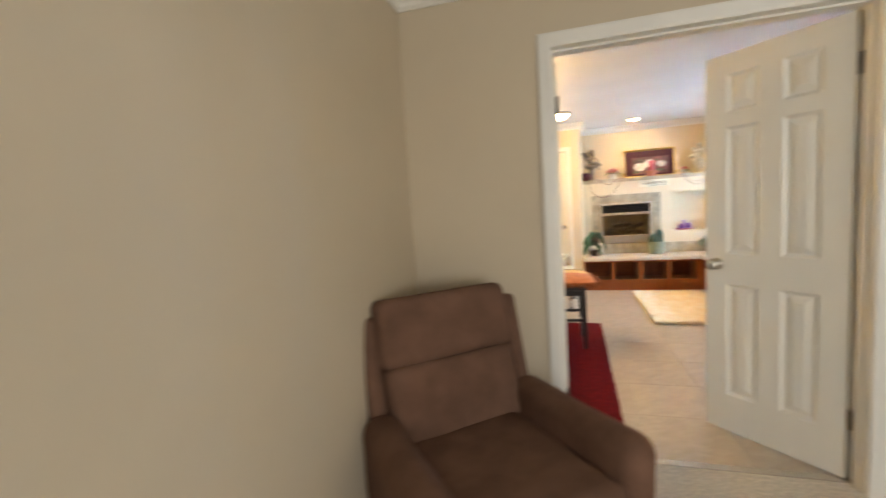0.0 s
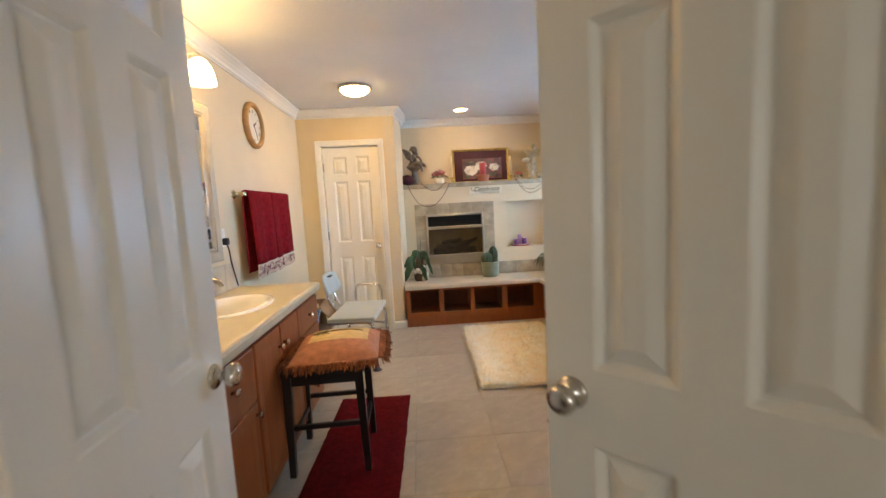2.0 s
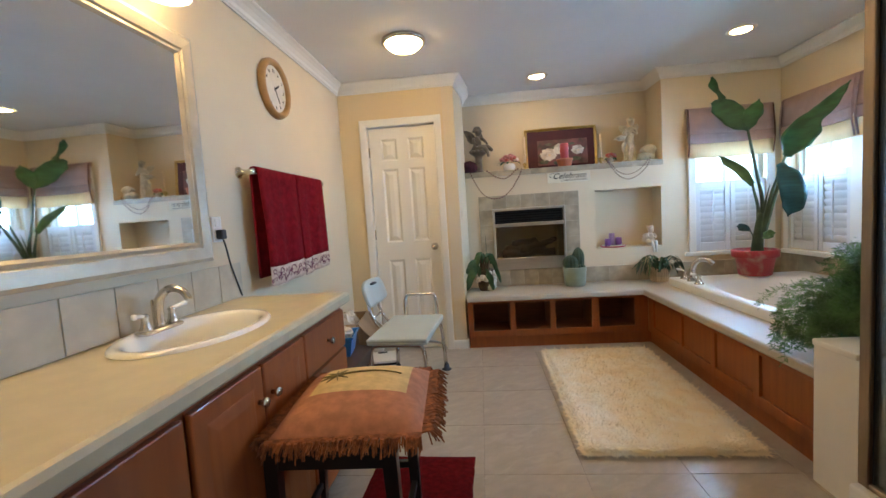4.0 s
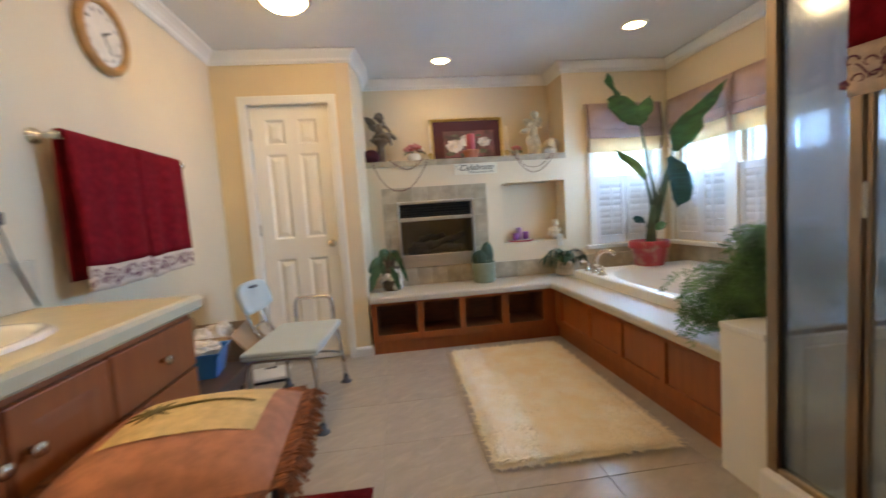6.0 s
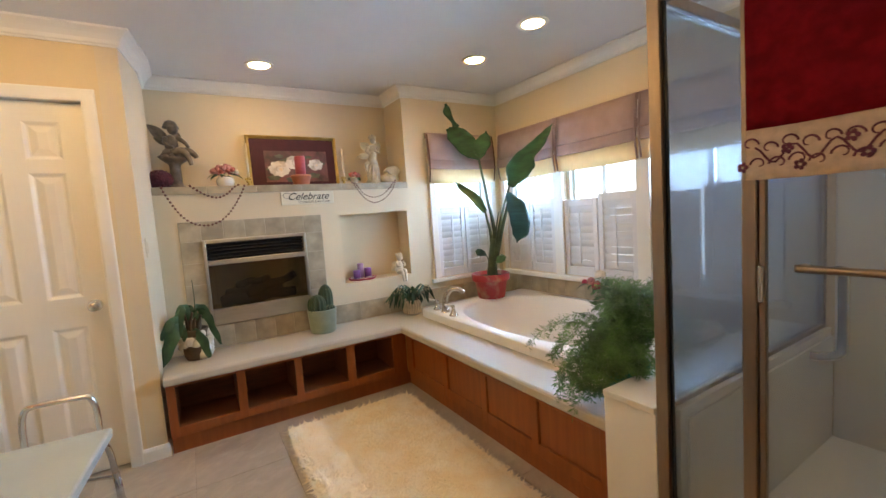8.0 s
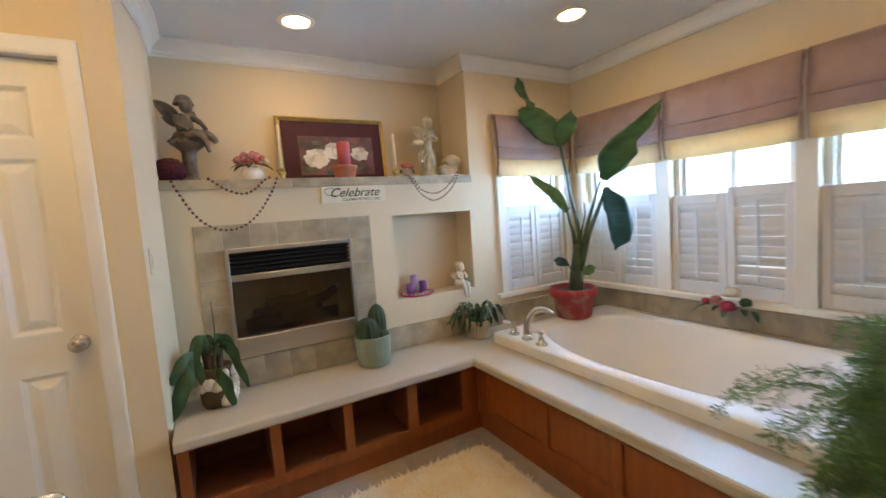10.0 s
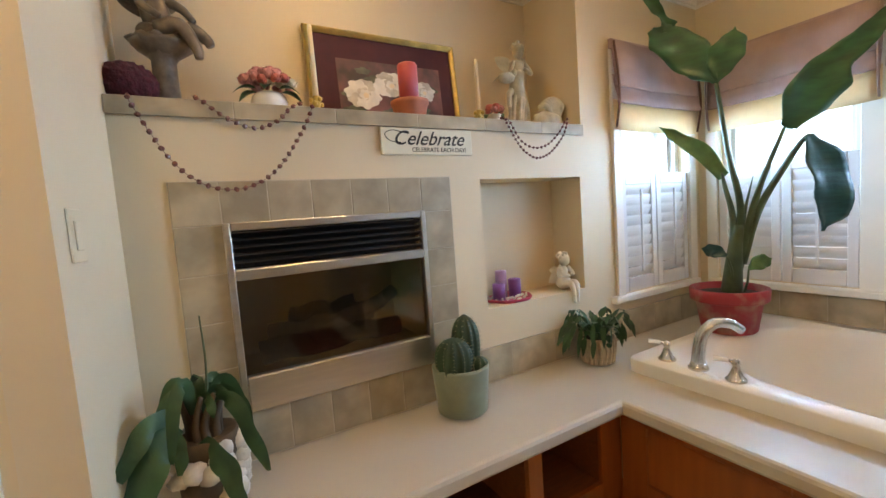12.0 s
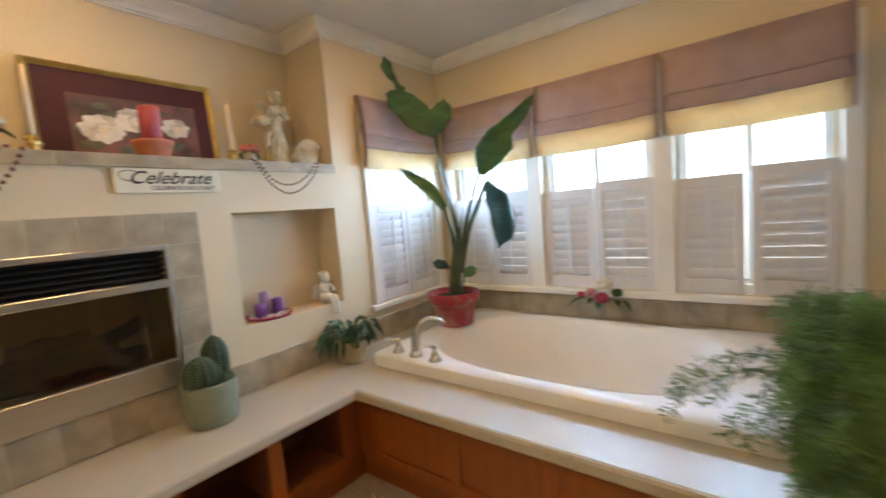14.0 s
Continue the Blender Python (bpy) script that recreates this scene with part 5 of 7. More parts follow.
for i, y in enumerate((-0.39, -0.13, 0.13, 0.39)):
    part("arm", tube(bmesh.new(), arc([(0.02, y, 0), (0.07, y, 0.03), (0.125, y, 0.035), (0.14, y, 0.0)], 5), 0.007, segs=8), "nickel", van, smooth=True)
    m = Matrix.Translation((0.14, y, 0.0))
    part("shade", lathe(bmesh.new(), [(0.018, 0.012), (0.034, 0.004), (0.058, -0.030), (0.070, -0.075), (0.076, -0.118), (0.073, -0.118), (0.066, -0.075), (0.054, -0.032), (0.030, 0.0)], 24, m), "lamp_glass", van, "lit opal glass bell shade", smooth=True)

clk = thing("wall_clock", (LX, 5.585, 2.04), 0, "round wall clock with a honey oak rim", "clock")
turn_x = Matrix.Rotation(radians(90), 4, "Y")
part("rim", lathe(bmesh.new(), [(0.135, 0.018), (0.140, 0.030), (0.152, 0.040), (0.168, 0.036), (0.176, 0.022), (0.176, 0.002), (0.13, 0.002)], 48, turn_x), "clock_wood", clk, smooth=True)
part("face", lathe(bmesh.new(), [(0, 0.014), (0.138, 0.014), (0.138, 0.004)], 40, turn_x), "clock_face", clk)
for k in range(12):
    a = k * math.pi / 6
    letters("numeral", str(12 if k == 0 else k), 0.026, (0.0150, 0.108 * math.sin(a), 0.108 * math.cos(a) - 0.009), (90, 0, 90), "ink", clk)
for name, length, wid, a in (("hour_hand", 0.06, 0.005, 1.0), ("minute_hand", 0.09, 0.0035, 2.6)):
    o = block(name, (0.0170, 0.0182, -wid, wid, -0.012, length), "ink", clk)
    o.matrix_basis = pose(0, 0, 0, -math.degrees(a), 0, 0)

rail = thing("towel_bar", (LX, 5.57, 1.495), 0, "brushed nickel towel bar on the wall", "towel bar")
part("bar", tube(bmesh.new(), [(0.075, -0.445, 0), (0.075, 0.47, 0)], 0.009, segs=12), "nickel", rail, smooth=True)
for y in (-0.442, 0.465):
    part("bracket", lathe(bmesh.new(), [(0, 0.001), (0.030, 0.001), (0.030, 0.008), (0.016, 0.016), (0.012, 0.05), (0.016, 0.066), (0.016, 0.088), (0, 0.09)], 18, Matrix.Translation((0, y, 0)) @ turn_x), "nickel", rail, smooth=True)
hung_towel("bath_towel", pose(LX + 0.075, 5.145, 1.507, 0, 0, 90), 0.42, 0.60, 0.56, "dark red towel with a cream embroidered border on the bar", 0.4, 0.10, 4, 0.011)
hung_towel("bath_towel", pose(LX + 0.075, 5.575, 1.507, 0, 0, 90), 0.41, 0.60, 0.55, "dark red towel with a cream embroidered border on the bar", 2.2, 0.10, 4, 0.013)

out = thing("wall_outlet", (LX, 4.905, 1.215), 0, "white duplex outlet with a black plug", "outlet")
block("cover_plate", (0.001, 0.007, -0.036, 0.036, -0.058, 0.058), "plastic_white", out, bevel=0.003)
part("plug", box(bmesh.new(), 0.007, 0.040, -0.018, 0.018, -0.046, -0.002, 0.006, 2), "black_plastic", out)
part("socket", box(bmesh.new(), 0.007, 0.010, -0.016, 0.016, 0.012, 0.046, 0.003), "plastic_white", out)
part("cord", tube(bmesh.new(), arc([(0.030, 0, -0.045), (0.034, 0.01, -0.09), (0.026, 0.04, -0.16), (0.020, 0.085, -0.25), (0.016, 0.125, -0.33)], 5), 0.004, segs=6), "black_plastic", out, smooth=True)
sw = thing("light_switch", (-0.0585, 6.885, 1.235), -7.5, "cream rocker light switch", "switch")
block("cover_plate", (0.0005, 0.006, -0.036, 0.036, -0.058, 0.058), "wall", sw, bevel=0.003)
block("rocker", (0.006, 0.010, -0.016, 0.016, -0.032, 0.032), "wall", sw, bevel=0.002)

# ---- ceiling lamps ----
# The last one, over the shower, is unseen and added by guess.
for x, y in ((0.690, 7.04), (2.072, 6.42), (2.06, 5.80), (2.06, 4.15)):
    c = thing("recessed_light", (x, y, CEIL), 0, "lit recessed ceiling light with a white trim ring", "ceiling light", "recessed lights")
    part("trim_ring", lathe(bmesh.new(), [(0.068, -0.004), (0.074, -0.008), (0.092, -0.006), (0.096, -0.0005), (0.060, -0.0005)], 32), "trim", c, smooth=True)
    part("bulb", lathe(bmesh.new(), [(0, -0.009), (0.045, -0.008), (0.066, -0.004), (0.066, -0.0006)], 28), "can_glass", c, "lit frosted bulb face", smooth=True)
dome = thing("dome_light", (-0.345, 6.0, CEIL), 0, "lit dome ceiling light with a nickel ring", "ceiling light")
part("ring", lathe(bmesh.new(), [(0.10, -0.001), (0.150, -0.001), (0.152, -0.018), (0.140, -0.028), (0.128, -0.026)], 36), "nickel", dome, smooth=True)
part("diffuser", lathe(bmesh.new(), [(0, -0.078), (0.05, -0.074), (0.09, -0.060), (0.118, -0.038), (0.128, -0.022)], 32), "dome_glass", dome, "lit opal dome", smooth=True)

# ---- stool and cushion ----
st = thing("vanity_stool", (-0.375, 4.42, 0), 2, "dark espresso wooden stool on the red rug", "stool")
block("seat", (-0.205, 0.205, -0.215, 0.215, 0.545, 0.585), "black_wood", st, bevel=0.008, segs=2)
for sx in (-1, 1):
    for sy in (-1, 1):
        bm = bmesh.new()
        a, b = Vector((sx * 0.175, sy * 0.185, 0.545)), Vector((sx * 0.188, sy * 0.178, 0.013))
        lo = [bm.verts.new(b + Vector((u * 0.015, v * 0.015, 0))) for u, v in ((-1, -1), (1, -1), (1, 1), (-1, 1))]
        hi = [bm.verts.new(a + Vector((u * 0.021, v * 0.021, 0))) for u, v in ((-1, -1), (1, -1), (1, 1), (-1, 1))]
        for k in range(4):
            bm.faces.new((lo[k], lo[(k + 1) % 4], hi[(k + 1) % 4], hi[k]))
        bm.faces.new(lo[::-1])
        bm.faces.new(hi)
        part("leg", bm, "black_wood", st)
for sy in (-1, 1):
    block("stretcher", (-0.175, 0.175, sy * 0.180 - 0.010, sy * 0.180 + 0.010, 0.26, 0.285), "black_wood", st, bevel=0.002)
    block("apron", (-0.16, 0.16, sy * 0.188 - 0.009, sy * 0.188 + 0.009, 0.495, 0.545), "black_wood", st)
for sx in (-1, 1):
    block("stretcher", (sx * 0.182 - 0.010, sx * 0.182 + 0.010, -0.17, 0.17, 0.19, 0.215), "black_wood", st, bevel=0.002)
    block("apron", (sx * 0.178 - 0.009, sx * 0.178 + 0.009, -0.17, 0.17, 0.495, 0.545), "black_wood", st)

cu = thing("cushion", (-0.315, 4.395, 0.586), 4, "gold and salmon cushion with a palm print and rust fringe", "cushion")
CW, CD, CH = 0.215, 0.225, 0.112


def puff(u, v):
    k = max(0, (1 - abs(u) ** 2.6)) ** 0.5 * max(0, (1 - abs(v) ** 2.6)) ** 0.5
    return k


bm = bmesh.new()
n = 18
rows = [[((u := -1 + 2 * i / n) * CW, (v := -1 + 2 * j / n) * CD, 0.036 + CH * 0.62 * puff(u, v)) for i in range(n + 1)] for j in range(n + 1)]
sheet(bm, rows)
sheet(bm, [[((u := -1 + 2 * i / n) * CW, (v := -1 + 2 * j / n) * CD, 0.036 - 0.034 * puff(u, v)) for i in range(n, -1, -1)] for j in range(n + 1)])
part("cover", bm, "pillow_rust", cu, smooth=True)
bm = bmesh.new()
sheet(bm, [[((u := -0.66 + 1.40 * i / n) * CW, (v := -0.36 + 1.26 * j / n) * CD, 0.0385 + CH * 0.62 * puff(u, v)) for i in range(n + 1)] for j in range(n + 1)])
part("gold_field", bm, "pillow_gold", cu, "gold woven field", smooth=True)
bm = bmesh.new()
hgt = lambda x, y: 0.0415 + CH * 0.62 * puff(x / CW, y / CD)
on = lambda x, y: (x, y, hgt(x, y))
tube(bm, [on(-0.09 + 0.22 * k / 9, 0.05 + 0.022 * math.sin(k / 9 * 3)) for k in range(10)], 0.004, 0.0025, 5)
for k in range(9):
    a = 0.4 + k * 0.66
    tube(bm, [on(-0.09 + r * math.cos(a), 0.05 + r * math.sin(a) - 0.4 * r * r * 10 * 0.1) for r in (0, 0.02, 0.04, 0.056)], 0.0045, 0.001, 5)
part("palm_print", bm, "palm_print", cu, "olive palm tree print")
bm = bmesh.new()
rnd = random.Random(4)
for k in range(1100):
    s = rnd.random() * 4
    e, t = int(s), (s % 1) * 2 - 1
    x, y, ox, oy = [(t * CW, -CD, 0, -1), (CW, t * CD, 1, 0), (t * CW, CD, 0, 1), (-CW, t * CD, -1, 0)][e]
    L = 0.032 + 0.024 * rnd.random()
    jx, jy = (rnd.random() - 0.5) * 0.03, (rnd.random() - 0.5) * 0.03
    p = Vector((x, y, 0.036))
    tube(bm, [p, p + Vector((ox * L * 0.6 + jx * 0.5, oy * L * 0.6 + jy * 0.5, 0.004)), p + Vector((ox * L + jx, oy * L + jy, -0.008 - 0.030 * rnd.random()))], 0.0038, 0.0022, 4, False)
tagged(part("fringe", bm, "pillow_fringe", cu, "rust brown looped fringe"), kind="")

# ---- transfer bench and clutter at the end of the vanity ----
tb = thing("transfer_bench", (-0.445, 5.955, 0), -4, "pale grey plastic bath transfer bench on aluminium legs", "bath bench")
tb.scale.y = 0.91
bm = bmesh.new()
box(bm, -0.20, 0.20, -0.36, 0.36, 0.425, 0.452, 0.012, 2)
part("seat", bm, "seat_plastic", tb)
bm = bmesh.new()
for b in ((-0.198, -0.186, -0.35, 0.35, 0.412, 0.427), (0.186, 0.198, -0.35, 0.35, 0.412, 0.427), (-0.186, 0.186, -0.358, -0.346, 0.412, 0.427), (-0.186, 0.186, 0.346, 0.358, 0.412, 0.427)):
    box(bm, *b, 0.003)
part("seat_rim", bm, "seat_plastic", tb)
for sy in (-1, 1):
    part("end_frame", tube(bmesh.new(), arc([(-0.188, sy * 0.362, 0.20), (-0.180, sy * 0.348, 0.33), (-0.165, sy * 0.338, 0.385), (-0.12, sy * 0.332, 0.402), (0.12, sy * 0.332, 0.402), (0.165, sy * 0.338, 0.385), (0.180, sy * 0.348, 0.33), (0.188, sy * 0.362, 0.20)], 5), 0.0125, segs=10), "chrome", tb, smooth=True)
    for sx in (-1, 1):
        leg = part("leg", tube(bmesh.new(), [(sx * 0.186, sy * 0.358, 0.235), (sx * 0.198, sy * 0.378, 0.02)], 0.0145, segs=10), "chrome", tb, smooth=True)
        part("rubber_foot", lathe(bmesh.new(), [(0, 0), (0.036, 0), (0.038, 0.006), (0.021, 0.018), (0.019, 0.045), (0, 0.045)], 16, Matrix.Translation((sx * 0.198, sy * 0.379, 0))), "rubber", leg, "grey suction foot", smooth=True)
        part("push_button", ball(bmesh.new(), (sx * 0.190, sy * 0.365 + sy * 0.013, 0.19), 0.006, 8), "rubber", leg)
    part("stretcher", tube(bmesh.new(), arc([(-0.188, sy * 0.362, 0.215), (-0.09, sy * 0.362, 0.232), (0.09, sy * 0.362, 0.232), (0.188, sy * 0.362, 0.215)], 4), 0.010, segs=8), "chrome", tb, smooth=True)
part("arm_rail", tube(bmesh.new(), arc([(-0.10, 0.362, 0.42), (-0.10, 0.365, 0.54), (-0.085, 0.365, 0.60), (-0.05, 0.365, 0.615), (0.10, 0.365, 0.615), (0.135, 0.365, 0.60), (0.15, 0.365, 0.54), (0.15, 0.362, 0.42)], 4), 0.0125, segs=10), "chrome", tb, smooth=True)
for y in (0.05, 0.28):
    part("back_post", tube(bmesh.new(), arc([(-0.17, y, 0.405), (-0.225, y, 0.43), (-0.285, y, 0.53), (-0.320, y, 0.70)], 4), 0.0125, segs=8), "chrome", tb, smooth=True)
part("back_brace", tube(bmesh.new(), [(-0.272, 0.05, 0.50), (-0.272, 0.28, 0.50)], 0.008, segs=8), "chrome", tb, smooth=True)
bm = bmesh.new()
rows = []
for j in range(11):
    v = -1 + 2 * j / 10
    rows.append([(-0.268 - 0.022 * v - 0.022 * (1 - (u := -1 + 2 * i / 14) ** 2), 0.165 + 0.235 * u * (1 - 0.10 * abs(v) ** 3), 0.680 + 0.096 * v * (1 - 0.30 * abs(u) ** 4)) for i in range(15)])
sheet(bm, rows, 0.020)
back = part("backrest", bm, "seat_plastic", tb, "pale grey plastic backrest", smooth=True)
part("hand_slot", box(bmesh.new(), -0.302, -0.272, 0.125, 0.205, 0.735, 0.749, 0.003), "rubber", back, "dark hand slot")

bn = thing("low_bench", (-0.850, 5.405, 0), 0, "low dark brown wooden bench beside the vanity", "bench")
block("top", (-0.215, 0.215, -0.31, 0.31, 0.370, 0.400), "brown_bench", bn, bevel=0.005, segs=2)
for sx in (-0.185, 0.185):
    for sy in (-0.28, 0.28):
        block("leg", (sx - 0.022, sx + 0.022, sy - 0.022, sy + 0.022, 0, 0.370), "brown_bench", bn, bevel=0.003)
for sx in (-0.195, 0.195):
    block("apron", (sx - 0.008, sx + 0.008, -0.257, 0.257, 0.31, 0.370), "brown_bench", bn)
for sy in (-0.29, 0.29):
    block("apron", (-0.162, 0.162, sy - 0.008, sy + 0.008, 0.31, 0.370), "brown_bench", bn)
bk = thing("basket", (-0.805, 5.555, 0.401), 8, "blue plastic bin filled with white paper", "bin")
bm = bmesh.new()
w0, w1, h = 0.075, 0.098, 0.125
q = [[bm.verts.new((sx * w, sy * w * 1.15, z)) for sx, sy in ((-1, -1), (1, -1), (1, 1), (-1, 1))] for w, z in ((w0, 0), (w1, h), (w1 + 0.008, h), (w1 + 0.008, h - 0.012), (w1 - 0.004, h - 0.006), (w0 - 0.004, 0.006))]
for a, b in ((0, 1), (1, 2), (2, 3), (1, 4), (4, 5)):
    for k in range(4):
        bm.faces.new((q[a][k], q[a][(k + 1) % 4], q[b][(k + 1) % 4], q[b][k]))
bm.faces.new(q[0][::-1])
bm.faces.new(q[5])
part("bin", bm, "blue", bk)
for k in range(7):
    part("paper", ball(bmesh.new(), (0.055 * math.cos(k * 2.4) * (k > 0), 0.06 * math.sin(k * 2.4) * (k > 0), 0.115 + 0.012 * (k % 3)), 0.042, 14, (1, 1, 0.8), 0.5, k, 3), "paper", bk, "crumpled white paper")
cb = thing("cardboard_box", (-0.925, 5.965, 0), 6, "tall open brown cardboard box with papers inside", "box")
cb.scale = (1.15, 1.2, 2.6)
bm = bmesh.new()
for b in ((-0.13, 0.13, -0.17, 0.17, 0, 0.004), (-0.13, -0.126, -0.17, 0.17, 0.004, 0.20), (0.126, 0.13, -0.17, 0.17, 0.004, 0.20), (-0.126, 0.126, -0.17, -0.166, 0.004, 0.20), (-0.126, 0.126, 0.166, 0.17, 0.004, 0.20)):
    box(bm, *b)
part("carton", bm, "cardboard", cb)
for dims, m in (((0, 0.11, -0.165, 0.165, -0.002, 0.002), pose(0.128, 0, 0.20, 0, 28, 0)), ((-0.1, 0, -0.165, 0.165, -0.002, 0.002), pose(-0.128, 0, 0.20, 0, 62, 0)), ((-0.12, 0.12, -0.12, 0, -0.002, 0.002), pose(0, -0.168, 0.20, 30, 0, 0))):
    o = block("flap", dims, "cardboard", cb)
    o.matrix_basis = m
for k in range(4):
    part("paper", ball(bmesh.new(), (0.05 * (k % 2) - 0.025, -0.09 + 0.06 * k, 0.165), 0.065, 12, (1, 1, 0.7), 0.5, k + 9, 2.5), "paper", cb, "crumpled white paper")
sc = thing("bathroom_scale", (-0.80, 6.52, 0), 10, "flat white bathroom scale on the floor", "scale")
block("platform", (-0.14, 0.14, -0.13, 0.13, 0.022, 0.045), "plastic_white", sc, bevel=0.008, segs=2)
block("underside", (-0.125, 0.125, -0.115, 0.115, 0.0, 0.022), "black_plastic", sc)
block("display", (-0.04, 0.04, 0.07, 0.11, 0.0455, 0.047), "black_plastic", sc)

# ---- rugs ----


def flat_rug(name, at, turn, w, d, material, label, thick=0.012, rag=0.003, seed=1):
    r = tagged(new(name), label, "rug")
    r.matrix_basis = pose(*at, 0, 0, turn)
    bm = bmesh.new()
    nx, ny = max(10, int(w / 0.03)), max(10, int(d / 0.03))
    rows = []
    for j in range(ny + 1):
        row = []
        for i in range(nx + 1):
            x, y = w * i / nx, d * j / ny
            e = min(x, w - x, y, d - y)
            x += rag * noise.noise((x * 30, y * 30, seed)) * (e < 0.03) * 2
            y += rag * noise.noise((x * 30, y * 30, seed + 5)) * (e < 0.03) * 2
            row.append((x, y, (thick + rag * 0.6 * noise.noise((x * 14, y * 14, seed))) * (1 if e > 0.001 else 0.15)))
        rows.append(row)
    sheet(bm, rows)
    part("weave", bm, material, r, smooth=True)
    return r


flat_rug("bath_runner", (-0.535, 2.70, 0.001), -1.6, 0.485, 2.40, "red_rug", "long dark red bath runner on the tile floor", 0.014)
flat_rug("bath_mat", (0.875, 3.74, 0.001), 1, 0.48, 0.86, "red_rug", "dark red bath mat in front of the shower", 0.016, seed=3)
fur = flat_rug("fur_rug", (0.545, 5.085, 0.001), -1.0, 0.83, 1.52, "fur", "cream sheepskin rug on the tile floor", 0.030, 0.010, 7)
bm = bmesh.new()
rnd = random.Random(9)
for k in range(15000):
    edge = k < 2600
    if edge:
        s = rnd.random() * 4.7
        x, y = (s * 0.83, 0) if s < 1 else ((s - 1) / 1.85 * 0 + 0.83, (s - 1) / 1.85 * 1.52) if s < 2.85 else ((s - 2.85) * 0.83, 1.52) if s < 3.85 else (0, (s - 3.85) / 0.85 * 1.52)
    else:
        x, y = rnd.random() * 0.83, rnd.random() * 1.52
    a = rnd.random() * 6.283
    L = 0.024 + 0.026 * rnd.random()
    c = Vector((x, y, 0.024 if not edge else 0.012))
    t = c + Vector((math.cos(a) * L, math.sin(a) * L, 0.004 + 0.016 * rnd.random() if not edge else 0.002))
    sd = Vector((-math.sin(a), math.cos(a), 0)) * 0.0055
    bm.faces.new((bm.verts.new(c - sd), bm.verts.new(c + sd), bm.verts.new(t)))
tagged(part("wool", bm, "fur", fur), kind="stuff")

# ---- bedroom ----
rc = thing("recliner", (-0.64, 1.89, 0), 41, "brown plush recliner armchair in the corner", "armchair")


def pad(name, dims, bevel, label="", m=None, parent=None, swell=0.0):
    bm = box(bmesh.new(), *dims, bevel, 4)
    bmesh.ops.subdivide_edges(bm, edges=[e for e in bm.edges if e.calc_length() > 0.12], cuts=3, use_grid_fill=True)
    if swell:
        c = Vector(((dims[0] + dims[1]) / 2, (dims[2] + dims[3]) / 2, (dims[4] + dims[5]) / 2))
        for v in bm.verts:
            d = v.co - c
            v.co += d.normalized() * swell * noise.noise(v.co * 7)
    o = part(name, bm, "recliner", parent or rc, label, smooth=True)
    if m:
        o.matrix_basis = m
    return o


pad("base", (-0.33, 0.33, -0.34, 0.30, 0.06, 0.30), 0.03)
pad("seat", (-0.275, 0.275, -0.40, 0.22, 0.28, 0.46), 0.06, swell=0.012)
for s in (-1, 1):
    pad("arm", (s * 0.34 - 0.075, s * 0.34 + 0.075, -0.40, 0.28, 0.10, 0.575), 0.07, swell=0.012)
lean = pose(0, 0.24, 0.40, -14, 0, 0)
for z0, z1, w in ((0.0, 0.33, 0.300), (0.318, 0.60, 0.308)):
    pad("back_cushion", (-w, w, -0.08, 0.07, z0, z1), 0.045, m=lean, swell=0.010)
pad("back_shell", (-0.335, 0.335, 0.03, 0.12, -0.30, 0.555), 0.05, m=lean)
for s in (-1, 1):
    pad("wing", (s * 0.335 - 0.035, s * 0.335 + 0.035, -0.05, 0.10, 0.0, 0.54), 0.03, m=lean)

dr = thing("dresser", (1.27, 2.07, 0), 0, "dark mahogany dresser against the bedroom wall", "dresser")
block("carcass", (0.02, 1.15, 0.02, 0.455, 0.0, 1.345), "dresser", dr, bevel=0.004)
block("top", (0, 1.17, 0.0, 0.458, 1.345, 1.38), "dresser", dr, bevel=0.008, segs=2)
for k in range(5):
    o = block("drawer", (0.06, 1.11, 0.002, 0.02, 0.10 + k * 0.245, 0.335 + k * 0.245), "dresser", dr, bevel=0.004)
    for x in (0.32, 0.85):
        part("knob", ball(bmesh.new(), (x, -0.008, 0.218 + k * 0.245), 0.014, 10), "brass_frame", o, smooth=True)
ot = thing("wall_outlet", (1.15, DW0 - 0.011, 0.34), 0, "beige wall outlet plate", "outlet")
block("cover_plate", (-0.035, 0.035, -0.006, 0, -0.058, 0.058), "plastic_white", ot, bevel=0.002)
block("socket", (-0.016, 0.016, -0.009, -0.006, -0.045, 0.045), "plastic_white", ot, bevel=0.002)

# ---- on the display shelf ----
SZ = 1.6095


def figure(name, at, turn, build, material, label, category="statue"):
    bm = bmesh.new()
    build(bm)
    o = part(name, bm, material, smooth=True)
    o.matrix_basis = pose(*at, 0, 0, turn)
    return tagged(o, label, category)


def limb(bm, pts, r0, r1, segs=8):
    tube(bm, arc(pts, 4), r0, r1, segs)


